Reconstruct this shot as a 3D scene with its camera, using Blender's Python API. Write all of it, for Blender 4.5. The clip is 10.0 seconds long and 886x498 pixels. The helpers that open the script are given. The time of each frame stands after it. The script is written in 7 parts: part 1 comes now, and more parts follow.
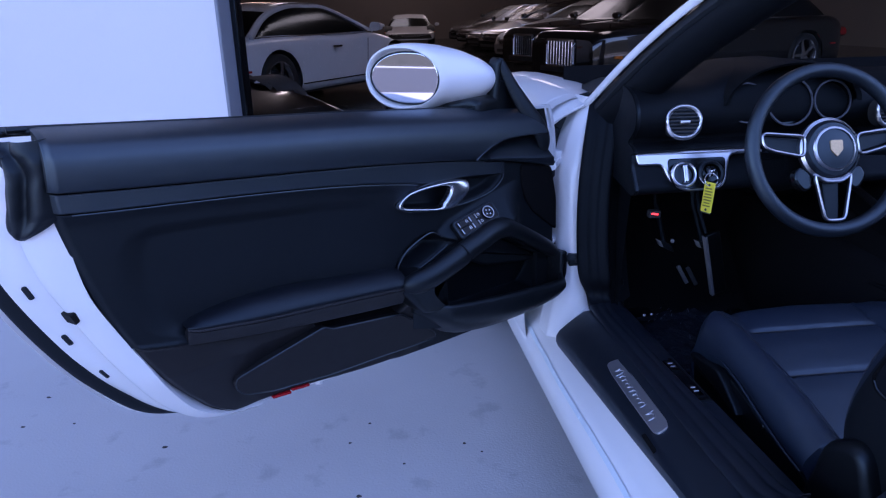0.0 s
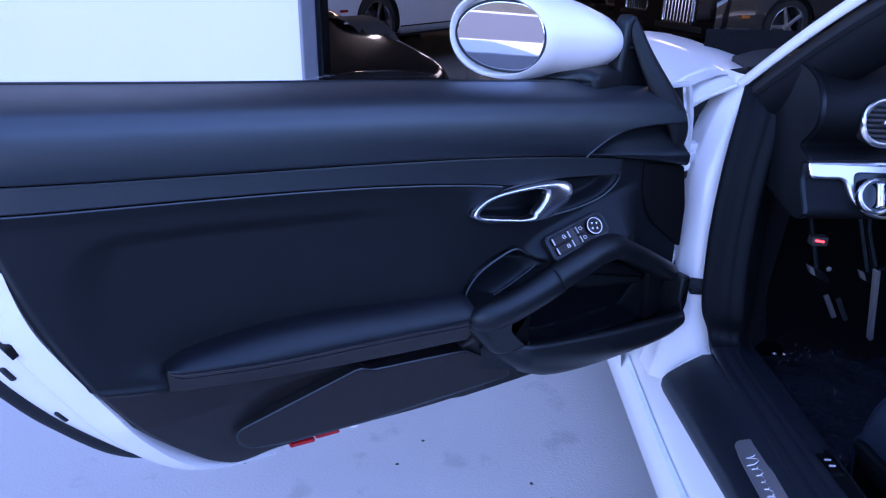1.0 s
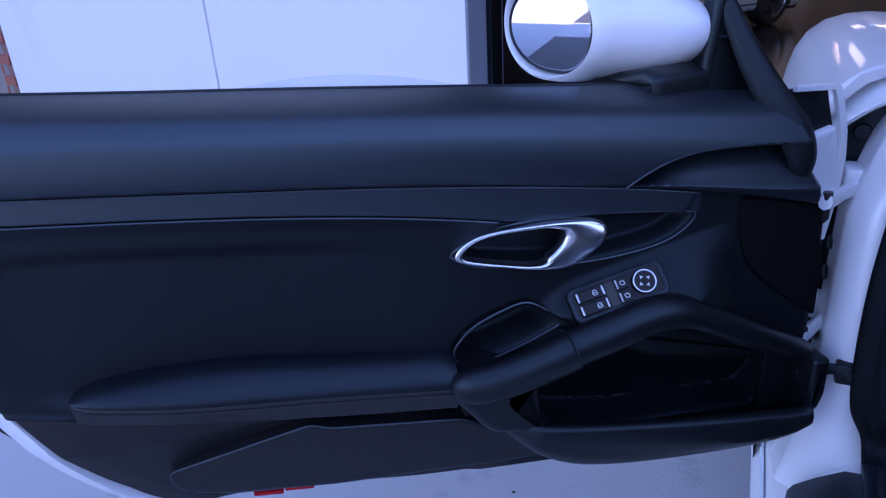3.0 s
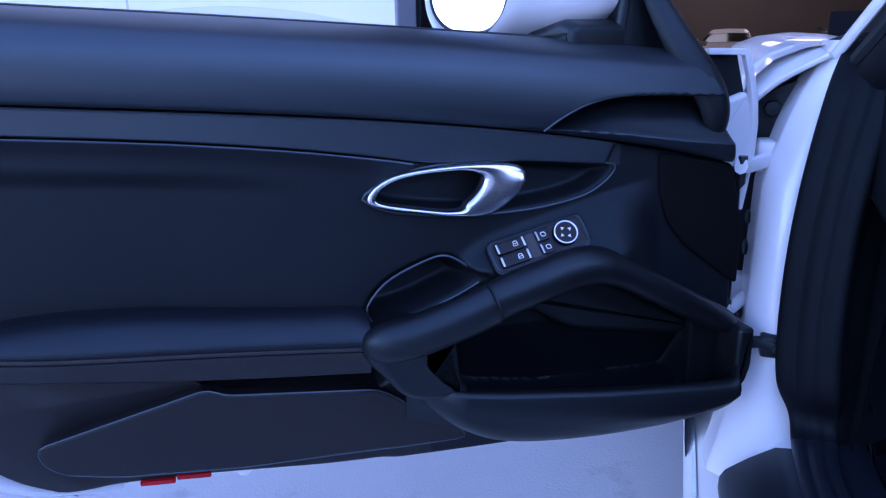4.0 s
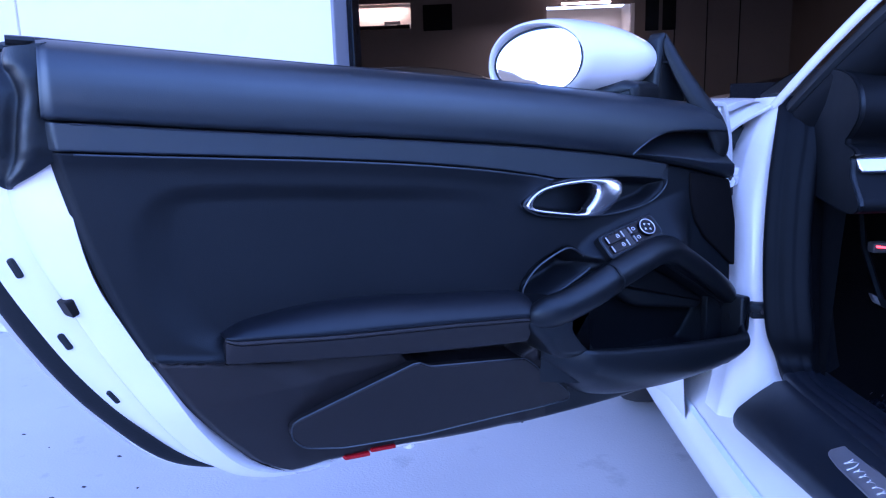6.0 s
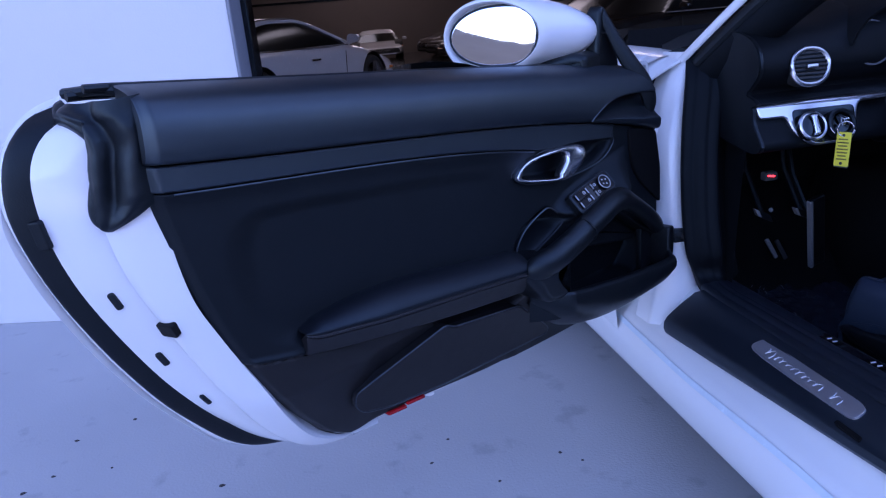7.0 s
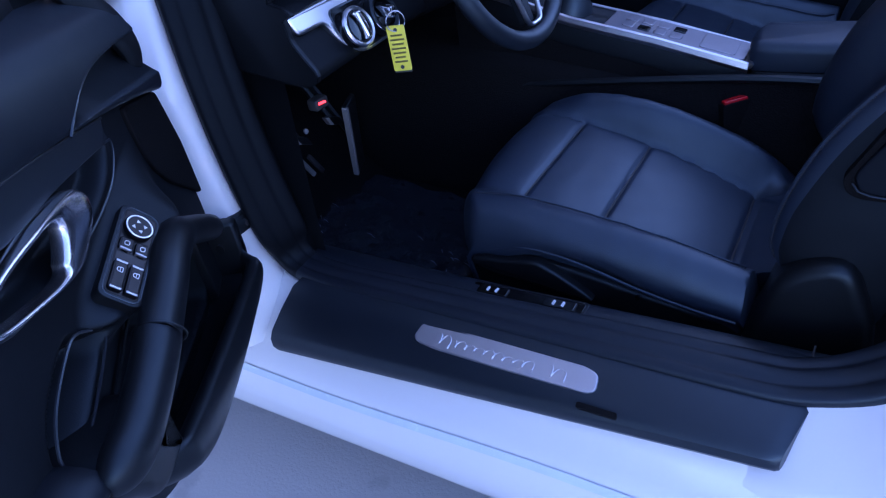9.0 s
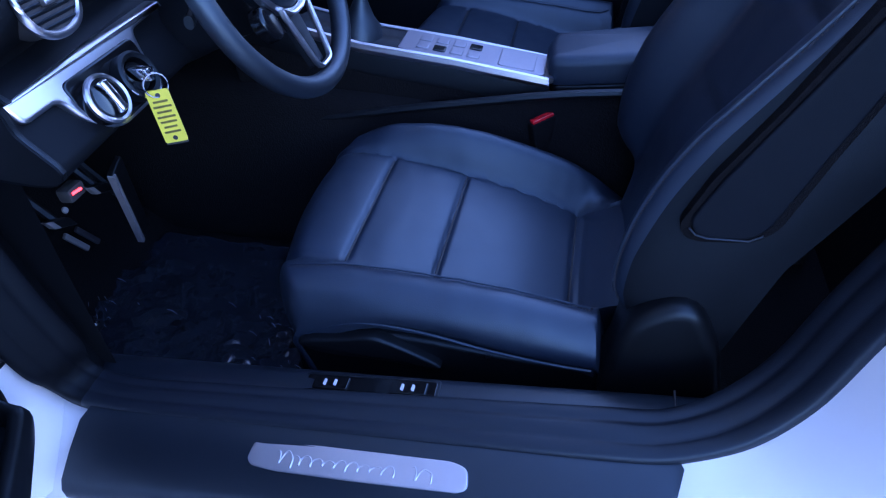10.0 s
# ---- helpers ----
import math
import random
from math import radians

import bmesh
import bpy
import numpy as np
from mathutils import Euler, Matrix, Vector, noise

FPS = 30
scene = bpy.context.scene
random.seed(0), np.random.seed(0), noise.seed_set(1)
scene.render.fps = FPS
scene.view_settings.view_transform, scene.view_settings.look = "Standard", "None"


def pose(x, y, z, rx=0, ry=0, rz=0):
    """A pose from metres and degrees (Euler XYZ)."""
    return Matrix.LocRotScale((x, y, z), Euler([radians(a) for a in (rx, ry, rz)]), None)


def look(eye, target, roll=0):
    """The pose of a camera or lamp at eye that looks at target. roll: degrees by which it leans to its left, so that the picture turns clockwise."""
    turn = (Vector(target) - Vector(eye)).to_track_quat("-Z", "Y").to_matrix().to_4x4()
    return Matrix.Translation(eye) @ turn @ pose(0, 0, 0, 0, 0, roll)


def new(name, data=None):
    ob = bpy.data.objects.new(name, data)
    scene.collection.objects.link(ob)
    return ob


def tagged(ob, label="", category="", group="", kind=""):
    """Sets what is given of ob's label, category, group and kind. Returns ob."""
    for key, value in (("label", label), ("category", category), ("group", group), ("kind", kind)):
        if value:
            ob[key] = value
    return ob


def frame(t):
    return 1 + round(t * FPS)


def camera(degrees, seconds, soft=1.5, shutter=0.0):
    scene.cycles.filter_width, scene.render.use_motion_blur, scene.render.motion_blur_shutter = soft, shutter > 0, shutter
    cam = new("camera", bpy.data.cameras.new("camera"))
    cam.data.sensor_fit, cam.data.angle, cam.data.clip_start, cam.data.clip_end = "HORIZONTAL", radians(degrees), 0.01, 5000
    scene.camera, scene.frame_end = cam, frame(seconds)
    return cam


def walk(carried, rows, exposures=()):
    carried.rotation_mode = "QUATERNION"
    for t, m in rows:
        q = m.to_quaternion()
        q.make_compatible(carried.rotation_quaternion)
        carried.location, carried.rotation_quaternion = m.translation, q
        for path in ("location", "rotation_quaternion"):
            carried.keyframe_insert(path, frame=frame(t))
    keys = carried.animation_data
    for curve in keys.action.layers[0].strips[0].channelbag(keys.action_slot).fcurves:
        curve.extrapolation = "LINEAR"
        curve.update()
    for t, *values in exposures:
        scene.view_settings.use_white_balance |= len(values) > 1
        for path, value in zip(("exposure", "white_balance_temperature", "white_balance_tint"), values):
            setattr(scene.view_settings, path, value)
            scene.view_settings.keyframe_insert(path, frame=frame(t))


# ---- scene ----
cam = camera(66.6, 10.0, soft=1.2)
PATH = [
    (0, (-1.299, -1.271, 1.159), (-1.103, 0.607, 0.5), -1.3),
    (0.5, (-1.283, -1.071, 1.138), (-1.182, 0.773, 0.369), 1.1),
    (1, (-1.268, -0.907, 1.145), (-1.321, 0.927, 0.349), 1.3),
    (1.5, (-1.248, -0.806, 1.138), (-1.601, 0.991, 0.334), -0.8),
    (2, (-1.157, -0.742, 1.133), (-1.772, 0.968, 0.299), -0.5),
    (2.5, (-1.1, -0.679, 1.13), (-1.853, 0.966, 0.277), -1.4),
    (3, (-0.966, -0.632, 1.117), (-1.744, 1.03, 0.322), -3.3),
    (3.2, (-0.96, -0.632, 1.117), (-1.669, 1.056, 0.312), -2.4),
    (4.3, (-0.939, -0.635, 0.906), (-1.539, 1.211, 0.425), -1.2),
    (4.5, (-0.949, -0.668, 0.888), (-1.513, 1.204, 0.466), -1.5),
    (5, (-1.038, -0.78, 0.865), (-1.472, 1.14, 0.514), -2.0),
    (5.5, (-1.171, -0.871, 0.88), (-1.429, 1.084, 0.546), -2.5),
    (5.7, (-1.217, -0.909, 0.892), (-1.423, 1.05, 0.548), -2.6),
    (6.8, (-1.522, -1.066, 1.03), (-1.38, 0.859, 0.506), -2.3),
    (7, (-1.537, -1.066, 1.052), (-1.271, 0.816, 0.428), -4.9),
    (7.5, (-1.586, -0.911, 1.091), (-0.953, 0.788, 0.247), -7.1),
    (8, (-1.544, -0.764, 1.085), (-0.592, 0.711, 0.128), -10.0),
    (8.5, (-1.442, -0.605, 1.081), (-0.275, 0.647, 0.047), -12.9),
    (9, (-1.372, -0.485, 1.082), (-0.035, 0.475, -0.054), -9.6),
    (9.5, (-1.326, -0.416, 1.085), (0.133, 0.248, -0.11), -6.6),
    (10, (-1.215, -0.41, 1.11), (0.288, 0.045, -0.128), -7.9),
]
walk(cam, [(t, look(eye, target, roll)) for t, eye, target, roll in PATH],
     exposures=[(0, 2.3, 6200, 39.0), (0.5, 2.8, 6150, 41.0), (1.0, 2.92, 6050, 41.0), (1.7, 2.7, 6100, 41.0), (2.5, 2.4, 6200, 42.0), (3.2, 2.38, 6000, 41.0), (4.5, 3.1, 5750, 39.0), (5.0, 3.1, 5750, 40.0), (5.7, 3.32, 5600, 41.5), (7.0, 2.3, 6050, 42.0), (8.0, 2.1, 5700, 37.0), (8.5, 2.22, 5800, 38.0), (9.0, 2.64, 5900, 39.0), (9.5, 2.93, 5900, 39.0), (10, 3.2, 5600, 36.5)])

# ---- daylight: the forecourt lies in the shade of the building, lit by open sky ----
world = bpy.data.worlds.new("sky")
scene.world = world
world.use_nodes = True
wn = world.node_tree
wn.nodes.clear()
sky = wn.nodes.new("ShaderNodeTexSky")
sky.sky_type, sky.sun_disc = "NISHITA", False
SUN_UP, SUN_TURN = radians(38), radians(62)
sky.ozone_density, sky.dust_density = 3.5, 0.3
sky.sun_elevation, sky.sun_rotation = SUN_UP, SUN_TURN
bg = wn.nodes.new("ShaderNodeBackground")
bg.inputs[1].default_value = 0.13
wo = wn.nodes.new("ShaderNodeOutputWorld")
wn.links.new(sky.outputs[0], bg.inputs[0])
wn.links.new(bg.outputs[0], wo.inputs[0])
sun = new("sun", bpy.data.lights.new("sun", "SUN"))
sun.data.energy, sun.data.angle, sun.data.color = 3.0, radians(0.5), (1.0, 0.95, 0.88)
toward = Vector((math.sin(SUN_TURN) * math.cos(SUN_UP), math.cos(SUN_TURN) * math.cos(SUN_UP), math.sin(SUN_UP)))
sun.matrix_world = look(toward * 60, (0, 0, 0))


def area_lamp(name, x, y, z, sx, sy, watts, color):
    lamp = new(name, bpy.data.lights.new(name, "AREA"))
    lamp.data.shape, lamp.data.size, lamp.data.size_y = "RECTANGLE", sx, sy
    lamp.data.energy, lamp.data.color = watts, color
    lamp.matrix_world = pose(x, y, z)
    return lamp


# added area lamps under the showroom ceiling that brighten it, without fixtures
for k, (lx, ly) in enumerate(((-8.0, 9.5), (3.5, 11.0), (-3.0, 19.0), (3.5, 21.0), (0.0, 29.0))):
    area_lamp("showroom_fill", lx, ly, 5.6, 1.2, 5.0, 9, (1.0, 0.94, 0.88))


# ---- materials ----
def material(name, color, rough=0.5, metal=0.0, vary=0.12, scale=6.0, grain=0.0, grain_scale=400.0,
             coat=0.0, rough_vary=0.08, spec=0.5, sheen=None, emit=None, glow=0.0, alpha=1.0, transmission=0.0, second=None, detail=6.0):
    m = bpy.data.materials.new(name)
    m.use_nodes = True
    t = m.node_tree
    b = t.nodes["Principled BSDF"]
    b.inputs["Metallic"].default_value = metal
    b.inputs["Specular IOR Level"].default_value = spec
    if sheen:
        b.inputs["Specular Tint"].default_value = (*sheen, 1)
    b.inputs["Coat Weight"].default_value = coat
    b.inputs["Coat Roughness"].default_value = 0.04
    b.inputs["Transmission Weight"].default_value = transmission
    b.inputs["Alpha"].default_value = alpha
    co = t.nodes.new("ShaderNodeTexCoord")
    n1 = t.nodes.new("ShaderNodeTexNoise")
    n1.inputs["Scale"].default_value = scale
    n1.inputs["Detail"].default_value = detail
    n1.inputs["Roughness"].default_value = 0.62
    t.links.new(co.outputs["Object"], n1.inputs["Vector"])
    ramp = t.nodes.new("ShaderNodeMix")
    ramp.data_type = "RGBA"
    c2 = second or tuple(min(1.0, c * (1 + vary)) for c in color)
    c1 = color if second else tuple(c * (1 - vary) for c in color)
    ramp.inputs["A"].default_value = (*c1, 1)
    ramp.inputs["B"].default_value = (*c2, 1)
    t.links.new(n1.outputs["Fac"], ramp.inputs["Factor"])
    t.links.new(ramp.outputs["Result"], b.inputs["Base Color"])
    rr = t.nodes.new("ShaderNodeMapRange")
    rr.inputs["To Min"].default_value = max(0.0, rough - rough_vary)
    rr.inputs["To Max"].default_value = min(1.0, rough + rough_vary)
    n2 = t.nodes.new("ShaderNodeTexNoise")
    n2.inputs["Scale"].default_value = scale * 3.7
    n2.inputs["Detail"].default_value = 4
    t.links.new(co.outputs["Object"], n2.inputs["Vector"])
    t.links.new(n2.outputs["Fac"], rr.inputs["Value"])
    t.links.new(rr.outputs["Result"], b.inputs["Roughness"])
    if grain:
        v = t.nodes.new("ShaderNodeTexVoronoi")
        v.inputs["Scale"].default_value = grain_scale
        t.links.new(co.outputs["Object"], v.inputs["Vector"])
        bump = t.nodes.new("ShaderNodeBump")
        bump.inputs["Strength"].default_value = grain
        bump.inputs["Distance"].default_value = 0.001
        t.links.new(v.outputs["Distance"], bump.inputs["Height"])
        t.links.new(bump.outputs["Normal"], b.inputs["Normal"])
    if emit:
        b.inputs["Emission Color"].default_value = (*emit, 1)
        b.inputs["Emission Strength"].default_value = glow
    return m


BLUE_BLACK = (0.66, 0.88, 1.0)
white_paint = material("white_paint", (0.80, 0.80, 0.80), 0.32, vary=0.02, scale=3, coat=0.6, rough_vary=0.05)
leather = material("black_leather", (0.0055, 0.0066, 0.0100), 0.47, vary=0.2, scale=9, grain=0.05, grain_scale=900, rough_vary=0.05, spec=1.0, sheen=BLUE_BLACK)
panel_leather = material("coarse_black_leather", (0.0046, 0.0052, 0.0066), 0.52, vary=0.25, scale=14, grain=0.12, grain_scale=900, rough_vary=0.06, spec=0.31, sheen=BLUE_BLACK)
sill_plastic = material("sill_plastic", (0.0060, 0.0078, 0.0125), 0.40, vary=0.2, scale=12, grain=0.06, grain_scale=900, rough_vary=0.08, spec=0.8, sheen=BLUE_BLACK)
seal_rubber = material("seal_rubber", (0.0075, 0.0092, 0.0140), 0.44, vary=0.2, scale=18, grain=0.08, grain_scale=700, spec=0.48, sheen=BLUE_BLACK)
arm_leather = material("armrest_leather", (0.0048, 0.0055, 0.0080), 0.42, vary=0.2, scale=10, grain=0.08, grain_scale=900, rough_vary=0.05, spec=0.38, sheen=BLUE_BLACK)
seat_leather = material("seat_leather", (0.0090, 0.0145, 0.0280), 0.48, vary=0.15, scale=9, grain=0.12, grain_scale=800, rough_vary=0.06, spec=0.95, sheen=BLUE_BLACK)
shaded_leather = material("shaded_seat_leather", (0.0040, 0.0046, 0.0066), 0.50, vary=0.2, scale=12, grain=0.10, grain_scale=900, rough_vary=0.06, spec=0.18, sheen=BLUE_BLACK)
soft_plastic = material("black_soft_plastic", (0.005, 0.0052, 0.006), 0.42, vary=0.2, scale=12, grain=0.08, grain_scale=900, rough_vary=0.06, spec=0.44, sheen=BLUE_BLACK)
dash_skin = material("dull_dash_skin", (0.0042, 0.0044, 0.0052), 0.60, vary=0.2, scale=12, grain=0.12, grain_scale=900, rough_vary=0.05, spec=0.180, sheen=BLUE_BLACK)
hard_plastic = material("black_hard_plastic", (0.0045, 0.0047, 0.0055), 0.42, vary=0.2, scale=14, grain=0.06, grain_scale=900, spec=0.42, sheen=BLUE_BLACK)
gloss_black = material("gloss_black", (0.005, 0.005, 0.0055), 0.16, vary=0.1, scale=14, sheen=BLUE_BLACK)
rubber = material("black_rubber", (0.0065, 0.0065, 0.007), 0.5, vary=0.25, scale=18, grain=0.15, grain_scale=600, spec=0.44, sheen=BLUE_BLACK)
chrome = material("satin_chrome", (0.78, 0.78, 0.80), 0.13, 1.0, vary=0.03, scale=20, rough_vary=0.05)
silver = material("silver_trim", (0.66, 0.66, 0.68), 0.30, 1.0, vary=0.01, scale=12, rough_vary=0.02)
brushed = material("brushed_aluminium", (0.66, 0.66, 0.69), 0.42, 1.0, vary=0.04, scale=60, rough_vary=0.04)
dull_silver = material("dull_anodised_metal", (0.30, 0.30, 0.33), 0.45, 1.0, vary=0.05, scale=50, rough_vary=0.05)
carpet = material("black_carpet", (0.006, 0.006, 0.0065), 0.95, vary=0.5, scale=160, grain=0.8, grain_scale=300, spec=0.12)
fabric = material("black_roof_fabric", (0.02, 0.02, 0.022), 0.9, vary=0.3, scale=90, grain=0.4, grain_scale=500)
dark_metal = material("dark_metal", (0.05, 0.05, 0.055), 0.4, 0.6, vary=0.3, scale=30)
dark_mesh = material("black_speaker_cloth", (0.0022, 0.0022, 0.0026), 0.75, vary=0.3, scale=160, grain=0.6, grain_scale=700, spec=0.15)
pedal_trim = material("bright_pedal_edge", (0.30, 0.30, 0.31), 0.38, 0.3, vary=0.05)
white_mark = material("white_print", (0.75, 0.75, 0.78), 0.5, vary=0.04)
stitch_grey = material("grey_thread", (0.03, 0.03, 0.034), 0.7, vary=0.2, scale=200)
red_lens = material("red_reflector", (0.55, 0.012, 0.018), 0.22, vary=0.25, scale=90)
red_lamp = material("red_lamp", (0.6, 0.02, 0.02), 0.3, emit=(1.0, 0.03, 0.03), glow=1.2)
yellow_card = material("yellow_plastic", (0.78, 0.66, 0.05), 0.4, vary=0.08, scale=40)
tag_ink = material("brown_pencil", (0.20, 0.16, 0.025), 0.6, vary=0.9, scale=260)
ink = material("black_ink", (0.03, 0.03, 0.03), 0.6)
pale_blue = material("pale_blue_strip", (0.66, 0.76, 0.82), 0.25, vary=0.1, scale=25)
film_glint = material("pale_film_glint", (0.35, 0.37, 0.42), 0.15, vary=0.2, scale=90, spec=1.0)
film_clear = material("crumpled_clear_film", (0.014, 0.019, 0.027), 0.20, vary=0.6, scale=26, grain=1.0, grain_scale=55, rough_vary=0.08, spec=1.0)
tyre_mat = material("tyre_rubber", (0.018, 0.018, 0.018), 0.75, vary=0.3, scale=30)
rim_mat = material("wheel_alloy", (0.55, 0.55, 0.57), 0.25, 1.0, vary=0.08, scale=30)
mirror_glass = material("mirror_glass", (0.56, 0.60, 0.68), 0.015, 1.0, vary=0.01, rough_vary=0.005)
blue_grey = material("blue_grey_plastic", (0.05, 0.055, 0.07), 0.45, vary=0.15, scale=20)
lower_plastic = material("charcoal_grained_plastic", (0.0092, 0.0090, 0.0104), 0.50, vary=0.2, scale=16, grain=0.12, grain_scale=900, rough_vary=0.06, spec=0.42)
edge_highlight = material("highlit_black_edge", (0.016, 0.0175, 0.022), 0.33, vary=0.1, scale=14, spec=0.9, sheen=BLUE_BLACK)
scoop_plastic = material("smooth_black_scoop", (0.004, 0.0045, 0.006), 0.36, vary=0.15, scale=14, grain=0.05, grain_scale=900, spec=0.85, sheen=BLUE_BLACK)
switch_black = material("satin_black_switch", (0.0035, 0.0035, 0.0042), 0.32, vary=0.1, scale=30, spec=0.28)
seal_black = material("dull_seal_rubber", (0.0045, 0.0046, 0.0058), 0.52, vary=0.3, scale=22, grain=0.12, grain_scale=500, spec=0.32, sheen=BLUE_BLACK)
shaded_seal_rubber = material("shaded_opening_rubber", (0.0045, 0.0048, 0.006), 0.56, vary=0.25, scale=18, grain=0.12, grain_scale=600, spec=0.14, sheen=BLUE_BLACK)
cap_rubber = material("mottled_cap_rubber", (0.0036, 0.0038, 0.005), 0.44, vary=0.4, scale=24, grain=0.12, grain_scale=260, rough_vary=0.14, spec=0.42, sheen=BLUE_BLACK)
latch_dark = material("dark_latch_hollow", (0.004, 0.004, 0.004), 0.6, vary=0.2, scale=30, spec=0.2)
satin = material("satin_metal", (0.76, 0.77, 0.80), 0.24, 1.0, vary=0.02, scale=30, rough_vary=0.03)
crest = material("gold_badge", (0.62, 0.42, 0.24), 0.35, 0.7, vary=0.4, scale=260)


def glass(name, color, rough=0.02):
    m = bpy.data.materials.new(name)
    m.use_nodes = True
    t = m.node_tree
    t.nodes.clear()
    out = t.nodes.new("ShaderNodeOutputMaterial")
    mix = t.nodes.new("ShaderNodeMixShader")
    fr = t.nodes.new("ShaderNodeFresnel")
    fr.inputs["IOR"].default_value = 1.5
    tr = t.nodes.new("ShaderNodeBsdfTransparent")
    tr.inputs["Color"].default_value = (*color, 1)
    gl = t.nodes.new("ShaderNodeBsdfGlossy")
    gl.inputs["Roughness"].default_value = rough
    t.links.new(fr.outputs[0], mix.inputs[0])
    t.links.new(tr.outputs[0], mix.inputs[1])
    t.links.new(gl.outputs[0], mix.inputs[2])
    t.links.new(mix.outputs[0], out.inputs[0])
    return m


pane = glass("clear_glass", (0.94, 0.965, 0.97))


def ground_material(name, c1, c2, stain, rough, scale, stain_scale, stain_amount, bump=0.15):
    m = bpy.data.materials.new(name)
    m.use_nodes = True
    t = m.node_tree
    b = t.nodes["Principled BSDF"]
    co = t.nodes.new("ShaderNodeTexCoord")
    n1 = t.nodes.new("ShaderNodeTexNoise")
    n1.inputs["Scale"].default_value, n1.inputs["Detail"].default_value = scale, 9
    n2 = t.nodes.new("ShaderNodeTexNoise")
    n2.inputs["Scale"].default_value, n2.inputs["Detail"].default_value = stain_scale, 5
    n2.inputs["Roughness"].default_value = 0.55
    n3 = t.nodes.new("ShaderNodeTexNoise")
    n3.inputs["Scale"].default_value, n3.inputs["Detail"].default_value = 140, 3
    for n in (n1, n2, n3):
        t.links.new(co.outputs["Object"], n.inputs["Vector"])
    mix = t.nodes.new("ShaderNodeMix")
    mix.data_type = "RGBA"
    mix.inputs["A"].default_value, mix.inputs["B"].default_value = (*c1, 1), (*c2, 1)
    t.links.new(n1.outputs["Fac"], mix.inputs["Factor"])
    rng = t.nodes.new("ShaderNodeMapRange")
    rng.inputs["From Min"].default_value, rng.inputs["From Max"].default_value = 0.60, 0.70
    rng.inputs["To Max"].default_value = stain_amount
    t.links.new(n2.outputs["Fac"], rng.inputs["Value"])
    mix2 = t.nodes.new("ShaderNodeMix")
    mix2.data_type = "RGBA"
    mix2.inputs["B"].default_value = (*stain, 1)
    t.links.new(rng.outputs["Result"], mix2.inputs["Factor"])
    t.links.new(mix.outputs["Result"], mix2.inputs["A"])
    t.links.new(mix2.outputs["Result"], b.inputs["Base Color"])
    b.inputs["Roughness"].default_value = rough
    bump_node = t.nodes.new("ShaderNodeBump")
    bump_node.inputs["Strength"].default_value = bump
    bump_node.inputs["Distance"].default_value = 0.002
    t.links.new(n3.outputs["Fac"], bump_node.inputs["Height"])
    t.links.new(bump_node.outputs["Normal"], b.inputs["Normal"])
    return m


concrete = ground_material("worn_concrete", (0.40, 0.40, 0.40), (0.52, 0.515, 0.51), (0.21, 0.205, 0.215), 0.85, 1.7, 8.5, 0.32, 0.5)
dark_floor = ground_material("polished_dark_floor", (0.018, 0.018, 0.02), (0.035, 0.034, 0.035), (0.015, 0.015, 0.015), 0.13, 1.2, 6.0, 0.3, 0.02)
render_wall = ground_material("painted_render", (0.72, 0.69, 0.685), (0.78, 0.75, 0.745), (0.62, 0.585, 0.57), 0.75, 0.9, 1.6, 0.25, 0.25)
brown_wall = ground_material("taupe_wall_panel", (0.20, 0.165, 0.145), (0.24, 0.195, 0.17), (0.17, 0.14, 0.12), 0.6, 0.7, 2.0, 0.3, 0.05)
brick_red = ground_material("red_brick", (0.30, 0.075, 0.045), (0.38, 0.10, 0.06), (0.2, 0.06, 0.045), 0.8, 5.0, 9.0, 0.5, 0.4)
hill_green = ground_material("far_scrub", (0.022, 0.026, 0.022), (0.055, 0.052, 0.042), (0.02, 0.022, 0.018), 0.95, 0.06, 0.2, 0.6, 0.3)


# ---- mesh tools ----
def part(name, bm, mat, parent=None, label="", sharp=38.0, kind="", shadow=True):
    """Links a bmesh as one mesh object under a thing or a part."""
    limit = radians(sharp)
    for e in bm.edges:
        e.smooth = len(e.link_faces) != 2 or e.calc_face_angle(0.0) < limit
    for f in bm.faces:
        f.smooth = True
    me = bpy.data.meshes.new(name)
    bm.to_mesh(me)
    bm.free()
    me.materials.append(mat)
    ob = new(name, me)
    if parent:
        ob.parent = parent
    if not shadow:
        ob.visible_shadow = False
    return tagged(ob, label, kind=kind)


def thing(name, label, category, group="", at=None):
    ob = tagged(new(name), label, category, group)
    ob.empty_display_size = 0.1
    if at is not None:
        ob.matrix_world = at
    return ob


def spline(pts, n, closed=False):
    """n points along a Catmull-Rom curve through pts."""
    p = [np.array(q, float) for q in pts]
    m = len(p)
    out = []
    spans = m if closed else m - 1
    for k in range(n):
        x = k / n * spans if closed else k / (n - 1) * spans
        i = min(int(x), spans - 1)
        f = x - i
        if closed:
            a, b, c, d = p[(i - 1) % m], p[i % m], p[(i + 1) % m], p[(i + 2) % m]
        else:
            a, b, c, d = p[max(i - 1, 0)], p[i], p[i + 1], p[min(i + 2, m - 1)]
        out.append(0.5 * (2 * b + (c - a) * f + (2 * a - 5 * b + 4 * c - d) * f * f + (3 * b - a - 3 * c + d) * f ** 3))
    return out


